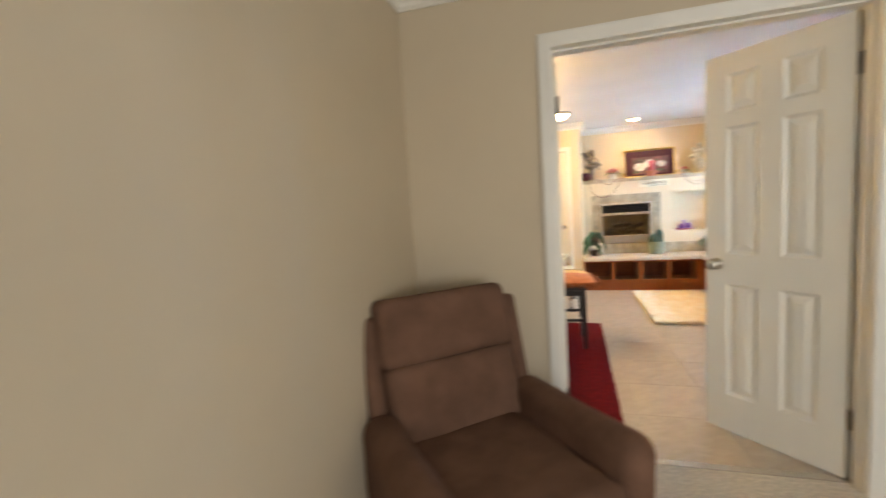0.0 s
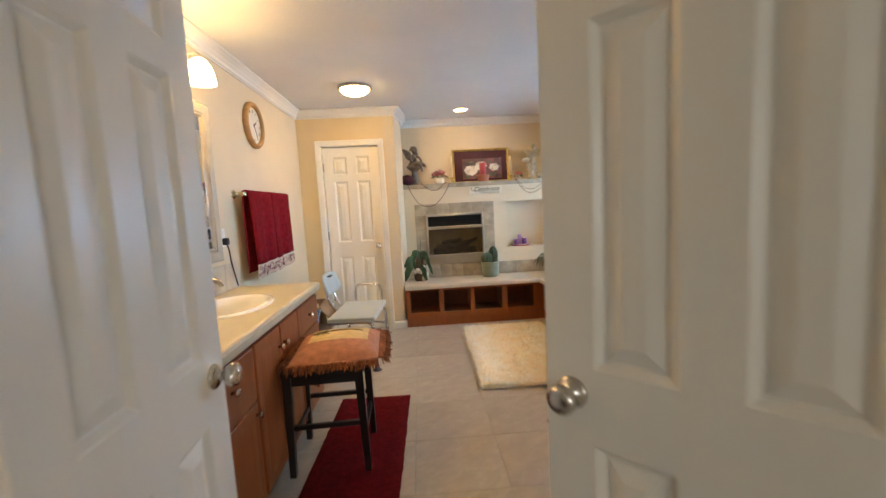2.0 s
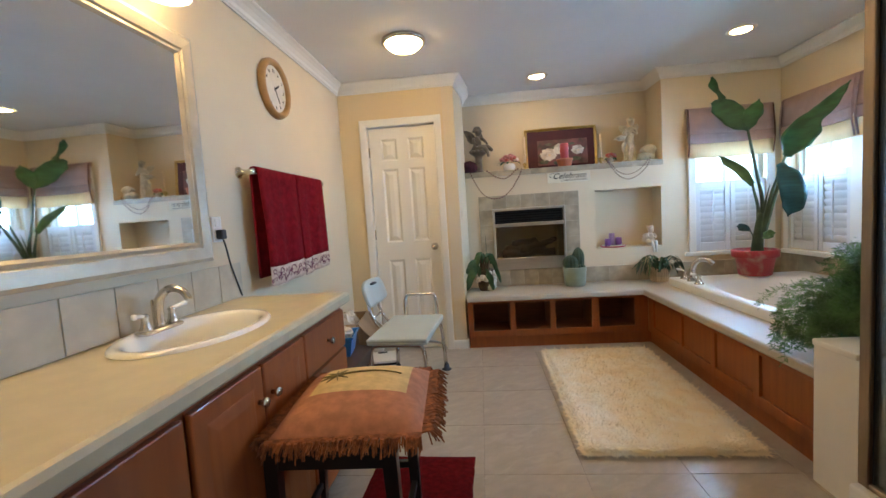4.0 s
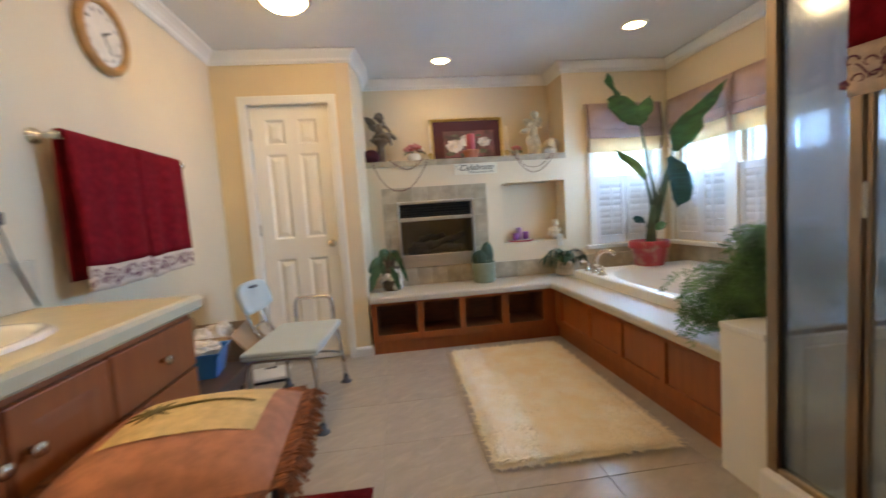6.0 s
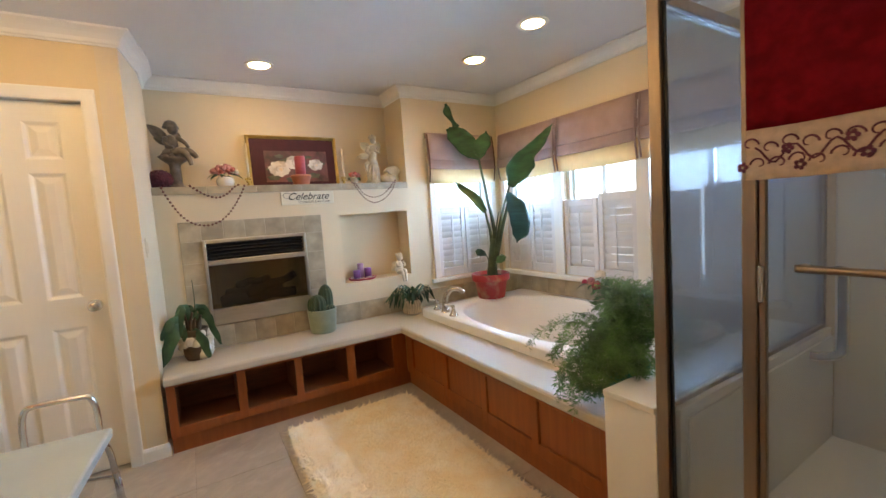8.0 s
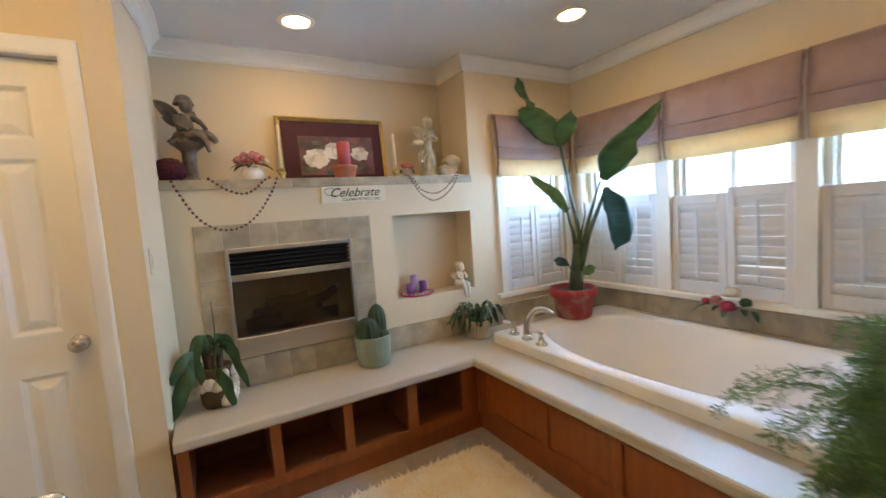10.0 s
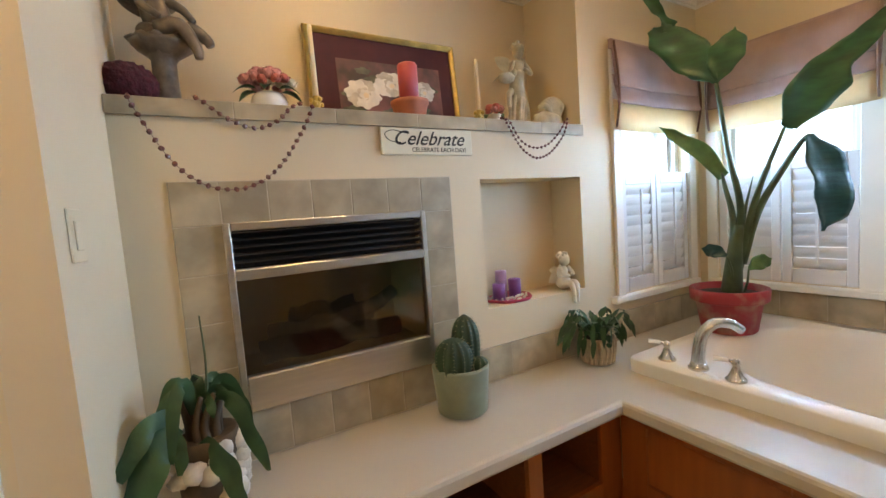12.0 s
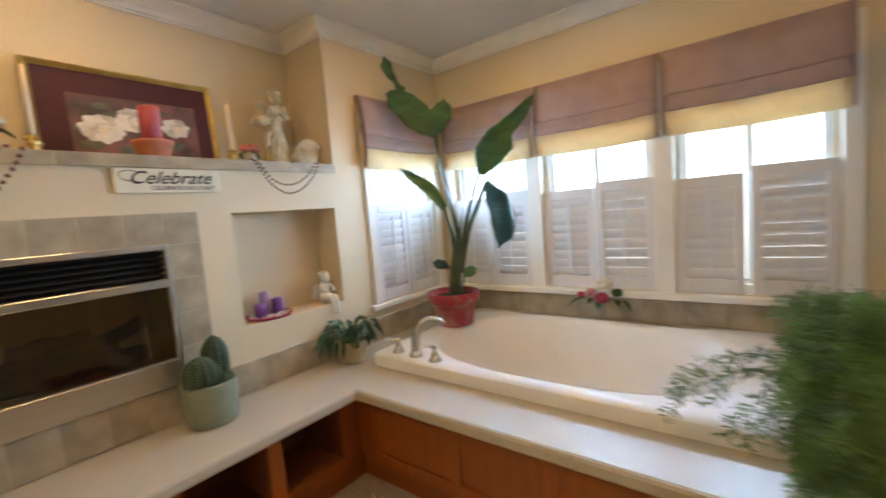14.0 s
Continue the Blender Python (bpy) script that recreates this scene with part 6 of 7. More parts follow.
def garden_fairy(bm):
    lathe(bm, [(0, 0), (0.056, 0), (0.056, 0.016), (0.044, 0.026), (0.036, 0.034), (0.034, 0.16), (0.040, 0.172), (0.050, 0.182), (0, 0.182)], 16, wobble=0.03)
    lathe(bm, [(0.045, 0.175), (0.085, 0.205), (0.090, 0.216), (0, 0.216)], 8)
    ball(bm, (0.0, 0.02, 0.250), 0.062, 14, (1.1, 0.9, 0.62), 0.3, 1, 4)
    ball(bm, (-0.005, 0.015, 0.315), 0.050, 14, (0.85, 0.75, 1.25), 0.15, 2, 4)
    ball(bm, (0.010, 0.0, 0.415), 0.036, 14, (0.95, 0.95, 1.1), 0.15, 3, 5)
    lathe(bm, [(0.052, 0.420), (0.044, 0.438), (0.032, 0.462), (0.012, 0.472), (0, 0.474)], 14)
    limb(bm, [(0.02, -0.02, 0.25), (0.075, -0.05, 0.262), (0.115, -0.06, 0.235), (0.125, -0.065, 0.215)], 0.028, 0.014)
    limb(bm, [(-0.01, -0.03, 0.25), (0.04, -0.075, 0.258), (0.075, -0.085, 0.20), (0.082, -0.09, 0.160)], 0.028, 0.012)
    limb(bm, [(0.035, 0.0, 0.355), (0.065, -0.03, 0.325), (0.085, -0.055, 0.285)], 0.017, 0.010)
    limb(bm, [(-0.04, 0.0, 0.350), (-0.05, -0.045, 0.31), (-0.01, -0.07, 0.275)], 0.017, 0.010)
    for k in range(10):
        a = k * 0.63
        ball(bm, (0.07 * math.cos(a), 0.01 + 0.06 * math.sin(a), 0.222), 0.022, 8, (1, 1, 0.7), 0.3, k)
    blade(bm, (-0.02, 0.045, 0.33), (-0.125, 0.07, 0.455), 0.075, 0.01, up=(0, -1, 0), n=7)
    blade(bm, (-0.02, 0.045, 0.31), (-0.095, 0.075, 0.37), 0.05, 0.01, up=(0, -1, 0), n=6)
    blade(bm, (0.02, 0.05, 0.33), (0.06, 0.11, 0.43), 0.06, 0.01, up=(0, -1, 0), n=6)


def stone_angel(bm):
    ball(bm, (0, 0, 0.028), 0.062, 14, (1.1, 0.8, 0.5), 0.5, 4, 5)
    limb(bm, [(0.0, 0, 0.03), (0.012, 0, 0.12), (-0.008, 0, 0.205), (0.008, 0, 0.29)], 0.048, 0.032, 12)
    for k in range(9):
        a = k * 0.7
        limb(bm, [(0.046 * math.cos(a), 0.04 * math.sin(a), 0.03), (0.045 * math.cos(a + 0.3), 0.036 * math.sin(a + 0.3), 0.13), (0.026 * math.cos(a + 0.9), 0.022 * math.sin(a + 0.9), 0.215)], 0.013, 0.008, 6)
    ball(bm, (0.006, 0, 0.305), 0.040, 12, (1.05, 0.75, 1.1), 0.12, 3, 4)
    ball(bm, (0.012, -0.006, 0.392), 0.031, 12, (0.95, 0.95, 1.15), 0.12, 6, 5)
    for k in range(9):
        ball(bm, (0.012 + 0.025 * math.cos(k * 0.9), 0.004 + 0.02 * math.sin(k * 0.9), 0.41 + 0.008 * (k % 3)), 0.012, 7)
    limb(bm, [(-0.028, -0.01, 0.325), (-0.058, -0.035, 0.285), (-0.045, -0.055, 0.325)], 0.014, 0.009)
    limb(bm, [(0.040, -0.01, 0.325), (0.058, -0.035, 0.275), (0.010, -0.055, 0.29)], 0.014, 0.009)
    limb(bm, [(-0.03, 0, 0.20), (-0.065, -0.025, 0.17), (-0.062, -0.02, 0.115)], 0.020, 0.011)
    for s in (-1, 1):
        blade(bm, (s * 0.018, 0.035, 0.30), (s * 0.085, 0.06, 0.385), 0.075, 0.008, up=(0, -1, 0), n=7)
    ball(bm, (-0.085, -0.045, 0.245), 0.033, 12, (1.3, 0.8, 0.8), 0.15, 8, 4)
    ball(bm, (-0.045, -0.05, 0.270), 0.017, 10)
    blade(bm, (-0.09, -0.045, 0.25), (-0.155, -0.03, 0.225), 0.05, 0.006, n=6)


def cherub(bm):
    ball(bm, (0, 0, 0.035), 0.040, 14, (1, 0.95, 0.85), 0.08, 1, 4)
    ball(bm, (0, 0.006, 0.085), 0.034, 14, (0.9, 0.8, 1.25), 0.08, 2, 4)
    ball(bm, (0, -0.008, 0.150), 0.030, 14, (0.95, 0.95, 1.08), 0.05, 3, 4)
    for k in range(12):
        ball(bm, (0.024 * math.cos(k * 0.6), 0.002 + 0.020 * math.sin(k * 0.6), 0.166 + 0.007 * (k % 3)), 0.011, 7)
    for s in (-1, 1):
        limb(bm, [(s * 0.018, -0.015, 0.03), (s * 0.020, -0.055, 0.036), (s * 0.016, -0.068, 0.0), (s * 0.012 + 0.006, -0.066, -0.060)], 0.018, 0.009)
        limb(bm, [(s * 0.030, -0.004, 0.110), (s * 0.036, -0.030, 0.082), (s * 0.012, -0.046, 0.075)], 0.012, 0.008)
        blade(bm, (s * 0.012, 0.030, 0.085), (s * 0.062, 0.045, 0.04), 0.062, 0.006, up=(0, -1, 0.2), n=7)
        blade(bm, (s * 0.012, 0.030, 0.085), (s * 0.055, 0.045, 0.105), 0.05, 0.006, up=(0, -1, 0.2), n=7)


figure("fairy_statue", (0.125, 7.345, SZ), 12, garden_fairy, "bronze_statue", "dark bronze fairy figure seated on a column pedestal on the shelf")
figure("angel_statue", (1.60, 7.36, SZ), -10, stone_angel, "stone_statue", "weathered stone angel figure holding a dove on the shelf")
figure("cherub_figurine", (1.722, 7.235, 0.8055), 8, cherub, "white_statue", "white plaster cherub seated on the niche edge", "figurine")


def shell_lady(bm):
    for k in range(9):
        a = -0.9 + k * 0.23
        limb(bm, [(0.035, 0, 0.008), (0.03 + 0.06 * math.sin(a) * 0.8, -0.012, 0.05 + 0.05 * math.cos(a)), (0.02 + 0.075 * math.sin(a), 0.008, 0.035 + 0.075 * math.cos(a) * 0.9)], 0.016, 0.010, 7)
    ball(bm, (0.0, 0, 0.03), 0.058, 16, (1.3, 0.7, 0.62), 0.18, 5, 4)
    ball(bm, (0.062, -0.01, 0.075), 0.018, 10)
    box(bm, -0.085, 0.085, -0.04, 0.04, 0, 0.010, 0.004)


figure("shell_figurine", (1.715, 7.285, SZ), -8, shell_lady, "stone_statue", "cream and rose ribbed shell figurine with a bead string", "figurine").scale = (1.15, 1.2, 1.35)

bp = tagged(part("dried_flower_ball", ball(bmesh.new(), (0, 0, 0), 0.068, 48, (1.12, 1, 0.92), 0.16, 3, 14), "plum_ball", smooth=True), "dark burgundy ball of dried flowers on the shelf", "decoration")
bp.matrix_basis = pose(0.030, 7.27, SZ + 0.0605)


def bloom(bm, c, r, seed):
    rnd = random.Random(seed)
    for k in range(9):
        a, e = k * 2.4, 0.25 + 0.13 * k
        d = Vector((math.cos(a) * math.cos(e), math.sin(a) * math.cos(e), math.sin(e)))
        s = d.cross(Vector((0, 0, 1))).normalized() * r * 0.42
        u = s.cross(d).normalized() * r * 0.42
        p = Vector(c) + d * r * 0.7
        q = [bm.verts.new(p + s * x + u * y + d * z) for x, y, z in ((-1, -0.6, -0.2 * r), (0, -1, 0), (1, -0.6, -0.2 * r), (1.05, 0.5, 0.25 * r), (0, 1.05, 0.3 * r), (-1.05, 0.5, 0.25 * r))]
        bm.faces.new(q)
        ball(bm, Vector(c) + d * r * 0.35, r * 0.42, 7, (1, 1, 1), 0.2, k)


def bouquet(name, at, pot_profile, pot_mat, blooms, spread, height, sizes, petal_mats, label, leaves=6, seed=1, turn=0):
    b = thing(name, at, turn, label, "flower pot")
    part("pot", lathe(bmesh.new(), pot_profile, 24), pot_mat, b, smooth=True)
    rnd = random.Random(seed)
    for k in range(blooms):
        a, q = k * 2.4, math.sqrt((k + 0.5) / blooms)
        bm = bmesh.new()
        bloom(bm, (spread * q * math.cos(a), spread * 0.8 * q * math.sin(a), height + spread * 0.55 * (1 - q * q)), sizes * (0.8 + 0.4 * rnd.random()), k + seed)
        part("flower", bm, petal_mats[k % len(petal_mats)], b)
    for k in range(leaves):
        a = k * 6.283 / leaves + 0.3
        part("leaf", blade(bmesh.new(), (spread * 0.5 * math.cos(a), spread * 0.5 * math.sin(a), height - 0.01), (spread * 1.45 * math.cos(a), spread * 1.2 * math.sin(a), height - 0.030), 0.04, 0.01, n=6), "leaf_dark", b, smooth=True)
    return b


bouquet("hydrangea_pot", (0.425, 7.315, SZ), [(0, 0), (0.038, 0), (0.055, 0.018), (0.062, 0.042), (0.056, 0.066), (0.044, 0.078), (0, 0.070)], "porcelain", 30, 0.086, 0.100, 0.023, ["pink", "cream_petal", "pink", "coral", "pink"],
        "pink silk hydrangeas in a round white bowl", 6, 2)
bouquet("rose_pot", (1.395, 7.30, SZ), [(0, 0), (0.024, 0), (0.028, 0.02), (0.033, 0.052), (0.035, 0.056), (0.030, 0.056), (0, 0.050)], "shell", 9, 0.042, 0.066, 0.020, ["coral", "pink"], "coral silk flowers in a small white pot", 4, 5)
fl = thing("silk_flowers", (2.772, 5.955, 0.668), 0, "red, pink and white silk flowers on the window sill", "flowers")
fl.scale = (1.15, 1.35, 1.35)
for k, (dx, dy, dz, r, mt) in enumerate(((-0.02, 0.0, -0.025, 0.036, "rose"), (0.0, 0.055, -0.005, 0.030, "pink"), (0.01, 0.0, 0.035, 0.034, "cream_petal"), (0.005, -0.06, 0.0, 0.028, "leaf_dark"), (0.0, 0.10, -0.01, 0.020, "rose"), (0, -0.02, 0.04, 0.03, "cream_petal"))):
    bm = bmesh.new()
    bloom(bm, (dx, dy, dz + 0.03), r, k)
    part("flower", bm, mt, fl)
for k in range(7):
    part("leaf", blade(bmesh.new(), (0, -0.08 + k * 0.03, 0.01), (-0.03 - 0.01 * (k % 2), -0.12 + k * 0.045, -0.03 + 0.02 * (k % 3)), 0.03, 0.006, n=5), "leaf_dark", fl)

pic = thing("framed_picture", (0.605, 7.475, SZ), 0, "gold framed magnolia print with a plum mat leaning on the wall", "picture")
tilt_back = Matrix.Rotation(radians(-5.0), 4, "X")
PW, PH = 0.715, 0.425
bm = bmesh.new()
prof = [(0, 0.0), (0, -0.018), (0.006, -0.024), (0.014, -0.020), (0.020, -0.014), (0.024, -0.012), (0.024, 0.0)]
rr = [[bm.verts.new(tilt_back @ Vector((cx + sx * a, y, cz + sz * a))) for a, y in prof] for cx, cz, sx, sz in ((0, 0, 1, 1), (PW, 0, -1, 1), (PW, PH, -1, -1), (0, PH, 1, -1))]
for i in range(4):
    a, b = rr[i], rr[(i + 1) % 4]
    for k in range(len(prof)):
        bm.faces.new((a[k], a[(k + 1) % len(prof)], b[(k + 1) % len(prof)], b[k]))
bmesh.ops.recalc_face_normals(bm, faces=bm.faces)
part("frame", bm, "brass_frame", pic)


def flat(name, x0, x1, z0, z1, y, material, label=""):
    return part(name, box(bmesh.new(), x0, x1, y - 0.0015, y, z0, z1, 0, 1, tilt_back), material, pic, label)


flat("mat_board", 0.022, PW - 0.022, 0.022, PH - 0.022, -0.004, "mat_board")
art = flat("print", 0.125, PW - 0.092, 0.050, PH - 0.120, -0.0062, "print_dark", "dark rose ground of the print")


def petal_disc(bm, cx, cz, r, y, seed, squash=1.0, turn=0.0):
    n = 26
    vs = []
    for k in range(n):
        a = 2 * math.pi * k / n
        q = r * (0.72 + 0.28 * abs(math.cos(2.5 * a + seed)))
        vs.append(bm.verts.new(tilt_back @ Vector((cx + q * math.cos(a + turn), y, cz + q * squash * math.sin(a + turn)))))
    bm.faces.new(vs)


for k, (cx, cz, r, turn) in enumerate(((0.185, 0.085, 0.055, 0.3), (0.24, 0.26, 0.04, 1.9), (0.29, 0.225, 0.05, 1.2), (0.40, 0.085, 0.07, 0.1), (0.50, 0.10, 0.06, -0.5), (0.56, 0.20, 0.05, 0.7), (0.175, 0.155, 0.045, -0.6), (0.33, 0.07, 0.06, 0.5), (0.47, 0.255, 0.035, 1.0))):
    bm = bmesh.new()
    petal_disc(bm, cx, cz, r, -0.0082 - 0.0002 * k, k, 0.42, turn)
    part("leaf_shape", bm, "print_leaf", art)


def magnolia(cx, cz, r, depth, count, spin):
    """A painted blossom of overlapping petals round a cupped heart."""
    for k in range(count):
        a = spin + k * 6.283 / count
        bm = bmesh.new()
        petal_disc(bm, cx + 0.52 * r * math.cos(a), cz + 0.45 * r * math.sin(a), 0.60 * r, depth - 0.0002 * k, k * 1.3, 0.68, a)
        part("petal", bm, "print_shade" if k % 3 == 1 else "print_white", art, "white magnolia petal")
    for k, (q, mt) in enumerate(((0.42, "print_shade"), (0.34, "print_white"), (0.18, "candle"))):
        bm = bmesh.new()
        petal_disc(bm, cx + 0.06 * r * k, cz - 0.04 * r * k, q * r, depth - 0.0022 - 0.0003 * k, k, 0.9)
        part("blossom_heart", bm, mt, art)


magnolia(0.232, 0.158, 0.080, -0.0105, 7, 0.4)
magnolia(0.358, 0.208, 0.072, -0.0138, 6, 1.1)
magnolia(0.525, 0.190, 0.060, -0.0105, 6, 0.2)
rcn = thing("pillar_candle", (0.955, 7.28, SZ), 0, "rose pillar candle in a terracotta dish", "candle")
part("dish", lathe(bmesh.new(), [(0, 0), (0.054, 0), (0.060, 0.010), (0.072, 0.060), (0.078, 0.066), (0.078, 0.080), (0.072, 0.082), (0.062, 0.066), (0, 0.060)], 28), "terracotta", rcn, smooth=True)
part("wax", lathe(bmesh.new(), [(0, 0.060), (0.039, 0.060), (0.040, 0.222), (0.036, 0.228), (0, 0.223)], 24), "red_candle", rcn, "rose red wax", smooth=True)
part("wick", tube(bmesh.new(), [(0, 0, 0.222), (0.002, 0, 0.236)], 0.0012, segs=5), "ink", rcn)
for x, y, h in ((0.575, 7.265, 0.315), (1.300, 7.285, 0.290)):
    c = thing("taper_candle", (x, y, SZ), 0, "ivory taper candle in an ornate brass holder", "candle", "taper candles")
    bm = lathe(bmesh.new(), [(0, 0), (0.024, 0), (0.022, 0.008), (0.010, 0.016), (0.012, 0.032), (0.018, 0.042), (0.012, 0.052), (0.016, 0.064), (0.014, 0.068), (0, 0.066)], 14)
    for k in range(6):
        ball(bm, (0.018 * math.cos(k * 1.05), 0.018 * math.sin(k * 1.05), 0.04 + 0.016 * (k % 2)), 0.009, 7)
    part("holder", bm, "brass_frame", c, smooth=True)
    part("wax", lathe(bmesh.new(), [(0, 0.064), (0.0105, 0.064), (0.008, h), (0, h + 0.004)], 12), "candle", c, "ivory wax taper", smooth=True)

sg = thing("wall_sign", (0.9635, BACK - 0.0005, 1.506), 0, "cream painted board sign lettered Celebrate", "sign")
block("board", (-0.198, 0.198, -0.014, -0.001, -0.049, 0.049), "sign", sg, bevel=0.002)
letters("lettering", "Celebrate", 0.074, (0.0, -0.0150, -0.012), (90, 0, 0), "ink", sg, shear=0.42, squeeze=1.04, bold=0.0003)
letters("lettering", "CELEBRATE EACH DAY!", 0.0235, (0.045, -0.0150, -0.038), (90, 0, 0), "ink", sg, squeeze=0.98)
part("flourish", tube(bmesh.new(), arc([(-0.095, -0.0152, 0.030), (-0.150, -0.0152, 0.040), (-0.182, -0.0152, 0.026), (-0.165, -0.0152, 0.002), (-0.120, -0.0152, -0.004)], 6), 0.0014, segs=5), "ink", sg)


def bead_string(name, pts, label, n, r=0.0068):
    g = thing(name, (0, 0, 0), 0, label, "bead garland", "bead garlands")
    line = arc(pts, 14)
    part("thread", tube(bmesh.new(), line, 0.0010, segs=4), "stitch", g)
    total = [0.0]
    for a, b in zip(line, line[1:]):
        total.append(total[-1] + (b - a).length)
    first, i = None, 0
    for k in range(n):
        s = total[-1] * (k + 0.5) / n
        while total[i + 1] < s:
            i += 1
        p = line[i].lerp(line[i + 1], (s - total[i]) / (total[i + 1] - total[i]))
        m = Matrix.Translation(p) @ Matrix.Rotation(k * 0.8, 4, "Y") @ Matrix.Rotation(k * 0.5, 4, "Z")
        if first is None:
            bm = lathe(bmesh.new(), [(0, -r * 1.15), (r * 0.62, -r * 0.75), (r, 0), (r * 0.62, r * 0.75), (0, r * 1.15)], 6)
            first = part("bead", bm, "bead", g)
            first.matrix_basis = m
        else:
            twin("bead", first, g, m)


GY = BACK - 0.030
bead_string("bead_garland", [(0.04, GY, 1.614), (0.045, GY - 0.004, 1.580), (0.116, GY, 1.438), (0.185, GY, 1.368), (0.262, GY, 1.345), (0.34, GY, 1.362), (0.416, GY, 1.422), (0.49, GY, 1.53), (0.520, GY - 0.004, 1.59), (0.53, GY, 1.618)],
            "string of smoky rose glass beads draped below the shelf", 31, 0.0078)
bead_string("bead_garland", [(0.19, GY + 0.01, 1.618), (0.215, GY - 0.004, 1.600), (0.27, GY, 1.558), (0.345, GY, 1.530), (0.41, GY, 1.552), (0.46, GY - 0.004, 1.598), (0.50, GY, 1.618)], "short string of smoky rose glass beads hung from the shelf", 15, 0.0078)
bead_string("bead_garland", [(1.318, GY, 1.618), (1.335, GY - 0.004, 1.590), (1.40, GY, 1.500), (1.46, GY, 1.456), (1.51, GY, 1.446), (1.58, GY, 1.470), (1.66, GY, 1.54), (1.69, GY - 0.004, 1.60), (1.70, GY, 1.635)],
            "string of smoky rose glass beads draped below the shelf", 27, 0.0062)
bead_string("bead_garland", [(1.310, GY + 0.02, 1.618), (1.345, GY - 0.006, 1.598), (1.41, GY, 1.520), (1.49, GY, 1.490), (1.57, GY, 1.508), (1.64, GY, 1.560), (1.672, GY - 0.005, 1.604), (1.68, GY, 1.618)], "short string of smoky rose glass beads hung from the shelf", 20, 0.0062)

# ---- in the niche ----
tr = thing("candle_tray", (1.385, 7.275, 0.8055), 0, "purple pillar candles on a plum beaded tray", "candles")
part("tray", lathe(bmesh.new(), [(0, 0.004), (0.105, 0.006), (0.118, 0.016), (0.121, 0.014), (0.110, 0.001), (0, 0.0)], 24, wobble=0.03), "rose", tr, "plum coloured tray", smooth=True)
for x, y, r, h, c in ((-0.052, -0.012, 0.029, 0.080, "purple"), (0.0, 0.035, 0.027, 0.130, "lilac"), (0.052, 0.0, 0.030, 0.088, "purple")):
    o = part("candle", lathe(bmesh.new(), [(0, 0.006), (r, 0.006), (r, h), (r * 0.8, h + 0.003), (0, h - 0.004)], 22, Matrix.Translation((x, y, 0))), c, tr, "purple wax pillar candle", smooth=True)
    part("wick", tube(bmesh.new(), [(x, y, h - 0.004), (x + 0.002, y, h + 0.008)], 0.001, segs=5), "ink", o)
rnd = random.Random(2)
bm = bmesh.new()
for k in range(60):
    a, r = rnd.random() * 6.283, 0.04 + 0.065 * rnd.random()
    ball(bm, (r * math.cos(a), r * math.sin(a), 0.014), 0.006, 6)
tagged(part("glass_pebbles", bm, "shell", tr, "clear glass pebbles"), kind="stuff")

# ---- plants on the hearth ----
cp = thing("cactus_pot", (0.955, 7.03, 0.4875), 0, "three ribbed cacti in a sage green pot", "potted plant")
cp.scale = (1.2, 1.2, 1.12)
part("pot", lathe(bmesh.new(), [(0, 0), (0.072, 0), (0.078, 0.006), (0.089, 0.150), (0.088, 0.158), (0.080, 0.158), (0.077, 0.135), (0, 0.135)], 32), "sage_pot", cp, "sage green glazed pot", smooth=True)
part("soil", lathe(bmesh.new(), [(0.078, 0.136), (0.05, 0.142), (0, 0.144)], 20), "soil", cp)


def cactus(x, y, z, r, h, ribs):
    bm = bmesh.new()
    rings = []
    for j in range(13):
        t = j / 12
        q = r * (0.82 + 0.18 * math.sin(math.pi * min(1, t * 1.1))) * (1 - max(0, (t - 0.62) / 0.38) ** 2.2) ** 0.5 if t < 1 else 0.004
        zz = h * t
        rings.append([bm.verts.new((x + q * (1 + 0.11 * math.cos(ribs * a)) * math.cos(a), y + q * (1 + 0.11 * math.cos(ribs * a)) * math.sin(a), z + zz)) for a in (2 * math.pi * k / (ribs * 4) for k in range(ribs * 4))])
    for a, b in zip(rings, rings[1:]):
        for k in range(ribs * 4):
            bm.faces.new((a[k], a[(k + 1) % (ribs * 4)], b[(k + 1) % (ribs * 4)], b[k]))
    bm.faces.new(rings[-1])
    body = part("cactus", bm, "cactus", cp, "dark green ribbed cactus", smooth=True)
    bm = bmesh.new()
    for k in range(ribs):
        a = 2 * math.pi * k / ribs
        for j in range(1, 12):
            t = j / 12
            q = r * (0.82 + 0.18 * math.sin(math.pi * min(1, t * 1.1))) * (1 - max(0, (t - 0.62) / 0.38) ** 2.2) ** 0.5 * 1.12
            p = Vector((x + q * math.cos(a), y + q * math.sin(a), z + h * t))
            for s in (-0.5, 0, 0.5):
                d = Vector((math.cos(a + s), math.sin(a + s), 0.3)) * 0.007
                e = Vector((0, 0, 0.0009))
                bm.faces.new((bm.verts.new(p - e), bm.verts.new(p + e), bm.verts.new(p + d)))
    tagged(part("spines", bm, "spine", body), kind="stuff")


cactus(-0.032, -0.018, 0.130, 0.052, 0.128, 12)
cactus(0.034, 0.014, 0.130, 0.042, 0.186, 11)
cactus(0.046, -0.040, 0.138, 0.024, 0.045, 9)

xp = thing("christmas_cactus", (1.715, 7.035, 0.4875), 0, "leafy segmented cactus in a cream ribbed planter", "potted plant")
bm = lathe(bmesh.new(), [(0, 0), (0.064, 0), (0.070, 0.008), (0.079, 0.110), (0.084, 0.122), (0.074, 0.122), (0.070, 0.105), (0, 0.105)], 28)
planter = part("planter", bm, "basket", xp, "cream ribbed ceramic planter", smooth=True)
